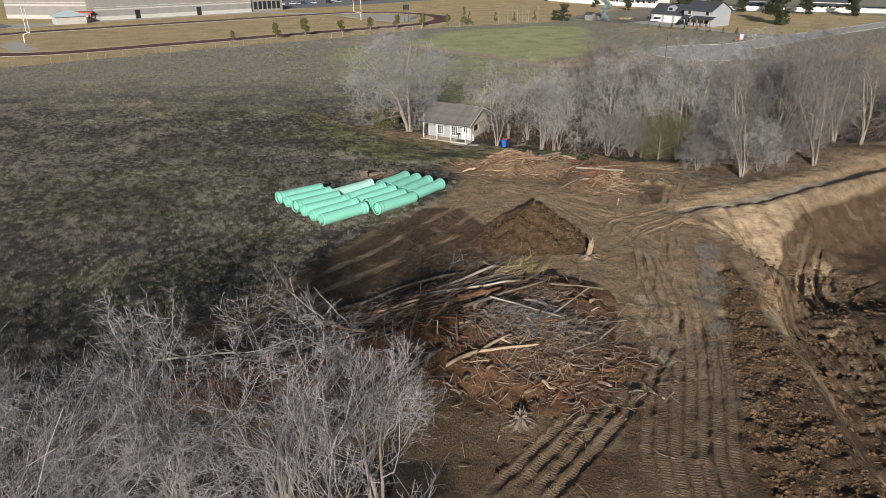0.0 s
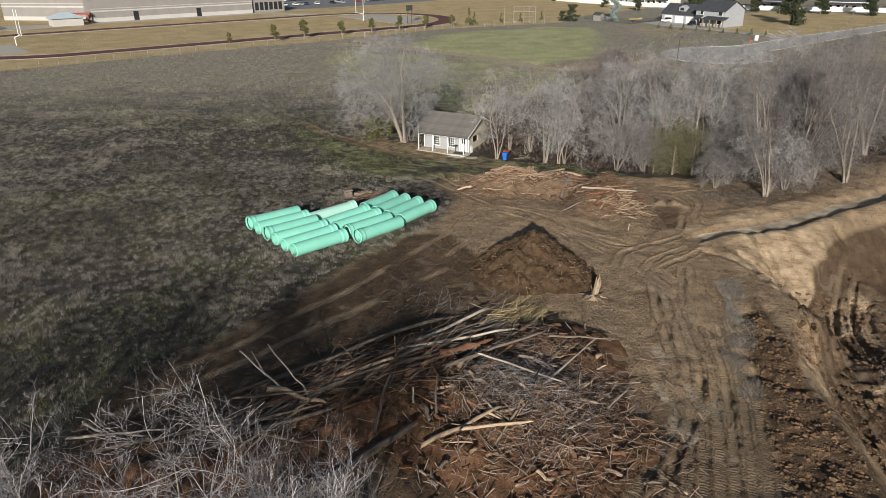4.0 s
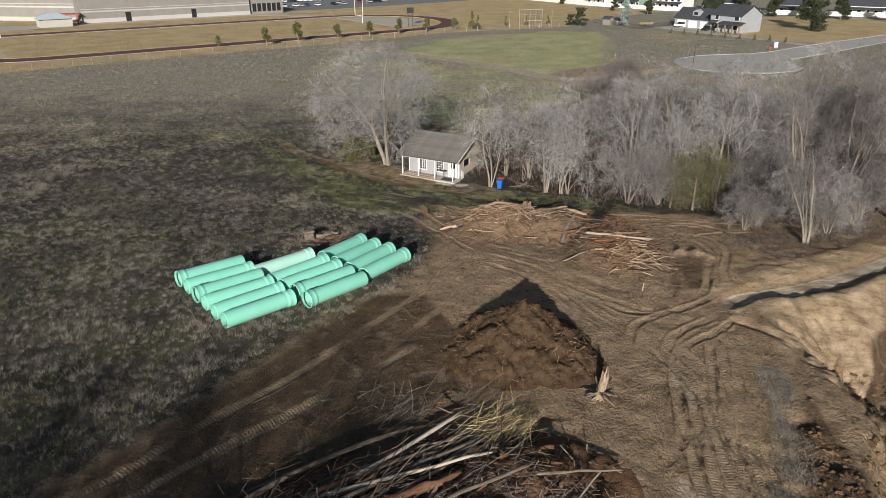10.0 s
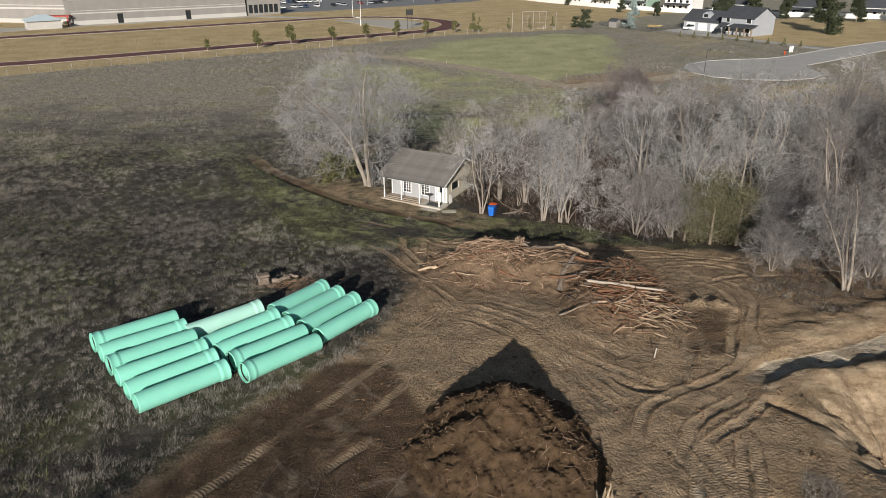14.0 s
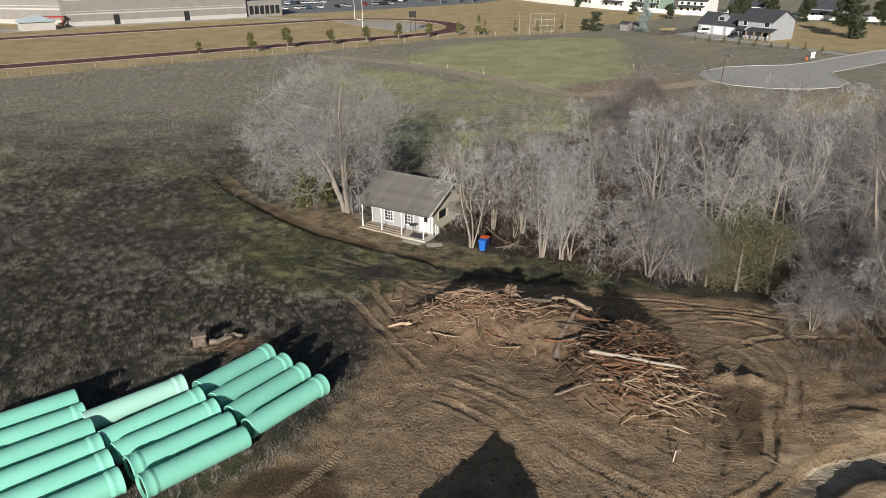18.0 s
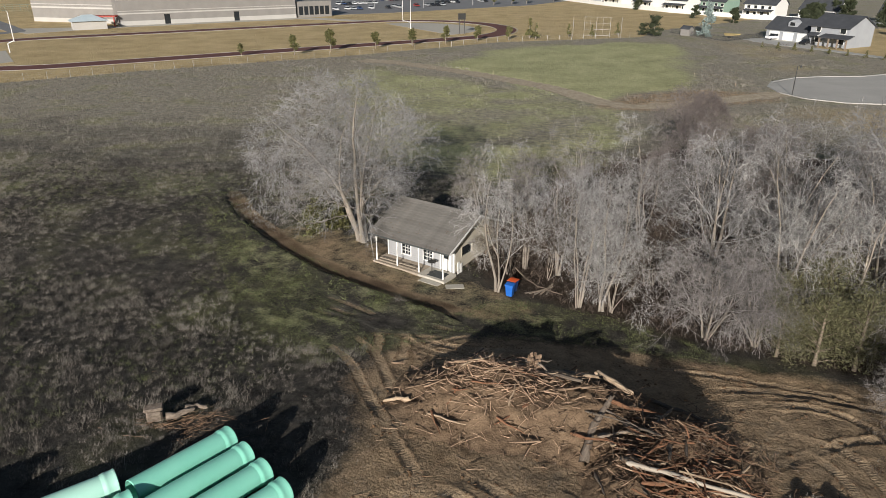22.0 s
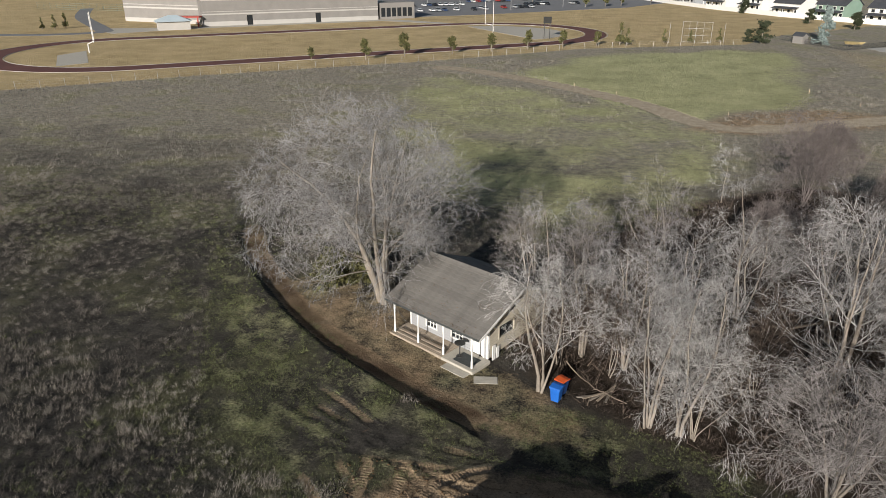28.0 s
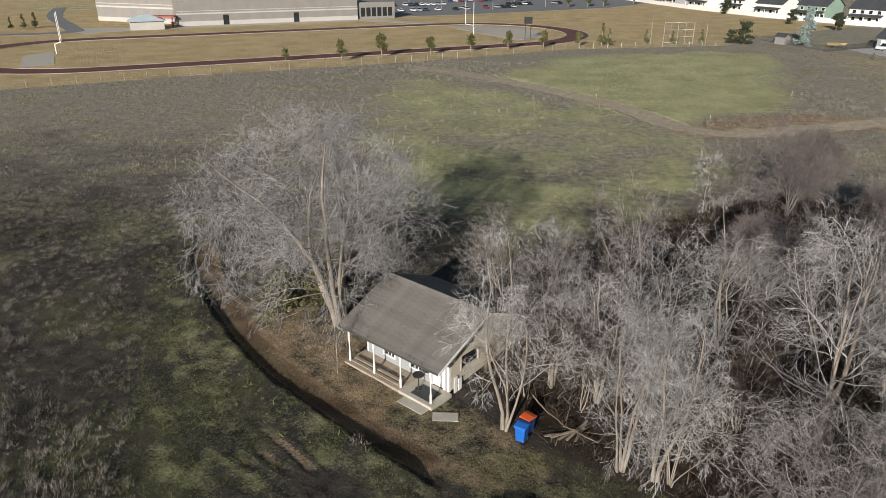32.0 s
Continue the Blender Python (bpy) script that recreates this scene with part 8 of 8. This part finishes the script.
def grey_house():
    m = pose(96.8, 276.3, 0, 0, 0, -58)
    t = thing("house", m, "two-storey light grey house with charcoal roof and three garages", "house")
    # garage wing: front (y=0 side) faces the forecourt
    gable(Matrix.Identity(4), 17, 9, 3.4, 6.6, M_HOUSE_GREY, M_ROOF_DARK, t)
    gable(pose(17.02, -2.5, 0), 12, 12, 5.6, 8.6, M_HOUSE_GREY, M_ROOF_DARK, t)
    for i in range(3):
        part("garage_door", Solid().box(1.2 + 5.0 * i, -0.07, 0, 4.9 + 5.0 * i, -0.01, 2.6).mesh("garage_door", M_WHITE), t, "closed white garage door")
    part("dormer", Solid().prism([(7, 4.3), (10, 4.3), (10, 5.6), (8.5, 6.4), (7, 5.6)], 0.6, 3.2, "y").mesh("dormer", M_HOUSE_GREY), t)
    part("dormer_window", Solid().box(7.7, 0.5, 4.6, 9.3, 0.58, 5.6).mesh("dormer_window", M_GLASS), t)
    for x, z, w, h in ((19, 1.0, 1.6, 1.7), (26, 1.0, 2.0, 1.7), (19, 4.0, 1.2, 1.4), (26.5, 4.0, 1.6, 1.4)):
        w_ = part("window", Solid().box(x - 0.15, -2.62, z - 0.15, x + w + 0.15, -2.51, z + h + 0.15).mesh("window", M_WHITE), t, "white-framed window")
        part("pane", Solid().box(x, -2.66, z, x + w, -2.622, z + h).mesh("pane", M_GLASS), w_)
    part("porch_roof", Solid().prism([(-6.0, 2.7), (-2.6, 3.5), (-2.6, 3.65), (-6.0, 2.9)], 22, 31).mesh("porch_roof", M_ROOF_DARK), t)
    part("entry_roof", Solid().prism([(-4.2, 2.8), (-2.6, 3.6), (-2.6, 3.75), (-4.2, 2.95)], 17.2, 20.4).mesh("entry_roof", M_ROOF_DARK), t)
    for x in (22.3, 25.2, 28.0, 30.6):
        part("porch_post", Solid().box(x, -5.9, -0.2, x + 0.35, -5.55, 2.75).mesh("porch_post", M_WOOD), t, "brown timber porch post")
    part("door", Solid().box(17.9, -2.6, 0, 19.0, -2.51, 2.2).mesh("door", M_BLACK), t)


grey_house()
HOUSE_GROUP = "houses along the street"
for i, (x, y, ang, L, D, H, R, wall, words) in enumerate((
        (120, 366, -48, 14, 11, 5.5, 9.0, M_WHITE, "white two-storey house with a dark roof behind the fence"), (106, 384, -52, 13, 11, 5.6, 9.2, M_HOUSE_GREEN, "sage green two-storey house with white trim"),
        (94, 404, -55, 14, 11, 5.0, 8.6, M_WHITE, "white two-storey house with a dark roof behind the fence"), (84, 428, -58, 14, 11, 5.2, 8.8, M_WHITE, "white two-storey house with a dark roof behind the fence"),
        (72, 452, -60, 15, 11, 4.4, 8.0, M_WHITE, "white two-storey house with a dark roof behind the fence"), (138, 352, -44, 15, 12, 4.2, 8.0, M_WHITE, "white house with a broad charcoal roof"), (162, 335, -40, 16, 12, 4.2, 8.0, M_HOUSE_GREY, "grey house with a broad charcoal roof"),
        (190, 322, -38, 16, 12, 4.2, 8.0, M_WHITE, "white house with a broad charcoal roof"), (222, 312, -30, 16, 12, 4.2, 8.0, M_WHITE, "white house with a broad charcoal roof"), (62, 480, -62, 14, 11, 4.8, 8.4, M_HOUSE_GREY, "grey house with a broad charcoal roof"))):
    t = thing("house", pose(x, y, 0, 0, 0, ang), words, "house", HOUSE_GROUP)
    gable(Matrix.Identity(4), L, D, H, R, wall, M_ROOF_DARK, t)
    for k in range(4):
        for z in ((0.9, 3.5) if H > 5 else (0.9,)):
            w_ = part("window", Solid().box(1.2 + 3.2 * k, -0.1, z, 2.8 + 3.2 * k, -0.01, z + 1.5).mesh("window", M_WHITE), t)
            part("pane", Solid().box(1.35 + 3.2 * k, -0.14, z + 0.15, 2.65 + 3.2 * k, -0.105, z + 1.35).mesh("pane", M_GLASS), w_)
    part("porch_roof", Solid().prism([(-2.6, 2.6), (0, 3.3), (0, 3.45), (-2.6, 2.75)], 0.5, L - 0.5).mesh("porch_roof", M_ROOF_DARK), t)
    for xx in (0.8, L / 2, L - 1.1):
        part("porch_post", Solid().box(xx, -2.5, -0.3, xx + 0.25, -2.25, 2.7).mesh("porch_post", M_WHITE), t)


def panel_fence(name, line, h, mat, label, gap):
    t = thing(name, Matrix.Identity(4), label, "fence")
    for (ax, ay), (bx, by) in zip(line[:-1], line[1:]):
        ln = math.hypot(bx - ax, by - ay)
        n = max(1, int(ln / gap))
        ang = math.degrees(math.atan2(by - ay, bx - ax))
        pm = Solid().box(0.06, -0.04, 0.02, ln / n - 0.06, 0.04, h).mesh("panel", mat)
        pt = Solid().box(-0.07, -0.07, -0.2, 0.07, 0.07, h + 0.12).mesh("post", mat)
        for i in range(n):
            m = pose(ax + (bx - ax) * i / n, ay + (by - ay) * i / n, 0.0, 0, 0, ang)
            part("panel", pm, t, m=m)
            part("post", pt, t, m=m)


panel_fence("vinyl_fence", [(44, 500), (69, 432), (92, 386), (119, 351), (150, 330), (240, 290)], 1.9, M_WHITE, "long white vinyl garden fence", 4.0)
bf = thing("iron_fence", Matrix.Identity(4), "low black iron fence round the garden", "fence")
for (ax, ay), (bx, by) in (((70, 292), (81, 267)), ((81, 267), (97, 279))):
    n = 70
    bar = Solid().box(-0.03, -0.03, -0.1, 0.03, 0.03, 1.5).mesh("bar", M_BLACK)
    for i in range(n):
        part("bar", bar, bf, m=Matrix.Translation((ax + (bx - ax) * i / n, ay + (by - ay) * i / n, 0)))
    for z in (0.2, 1.4):
        part("rail", Solid().rod((ax, ay, z), (bx, by, z), 0.03, 0.03, 5).mesh("rail", M_BLACK), bf)
sh = thing("garden_shed", pose(71.5, 284, 0, 0, 0, -50), "small grey garden shed behind the iron fence", "shed")
gable(Matrix.Identity(4), 3.2, 2.6, 2.2, 3.0, M_BLOCK, M_ROOF_DARK, sh, 0.2)
bo = thing("boat", pose(84, 277, 0.3, 0, 0, -40), "small yellow boat on a trailer", "boat")
part("hull", Solid().add([(0, 0, 0.4), (4.5, 0, 0.5), (0, -0.9, 1.2), (4.0, -0.8, 1.3), (5.4, 0, 1.4), (0, 0.9, 1.2), (4.0, 0.8, 1.3)], [(0, 1, 3, 2), (1, 4, 3), (0, 5, 6, 1), (1, 6, 4), (2, 3, 4, 6, 5), (0, 2, 5)]).mesh("hull", M_STRAW), bo)
for s in (-0.7, 0.6):
    part("wheel", Solid().rod((1.6, s, 0.1), (1.6, s + 0.15, 0.1), 0.35, 0.35, 12).mesh("wheel", M_RUBBER), bo)
M_COURT = material("teal_fence_mesh", (0.10, 0.17, 0.15), (0.15, 0.23, 0.20), 0.7, 1, 10, 0.1)
tc_ = thing("court_fence", frame_at(-262, 372, -5), "teal fence round the tennis courts", "fence")
for i in range(16):
    part("post", Solid().rod((4 * i, 0, -0.2), (4 * i, 0, 3.2), 0.05, 0.05, 6).mesh("post", M_COURT), tc_)
for z in (0.2, 1.1, 2.1, 3.1):
    part("rail", Solid().rod((0, 0, z), (60, 0, z), 0.04, 0.04, 6).mesh("rail", M_COURT), tc_)
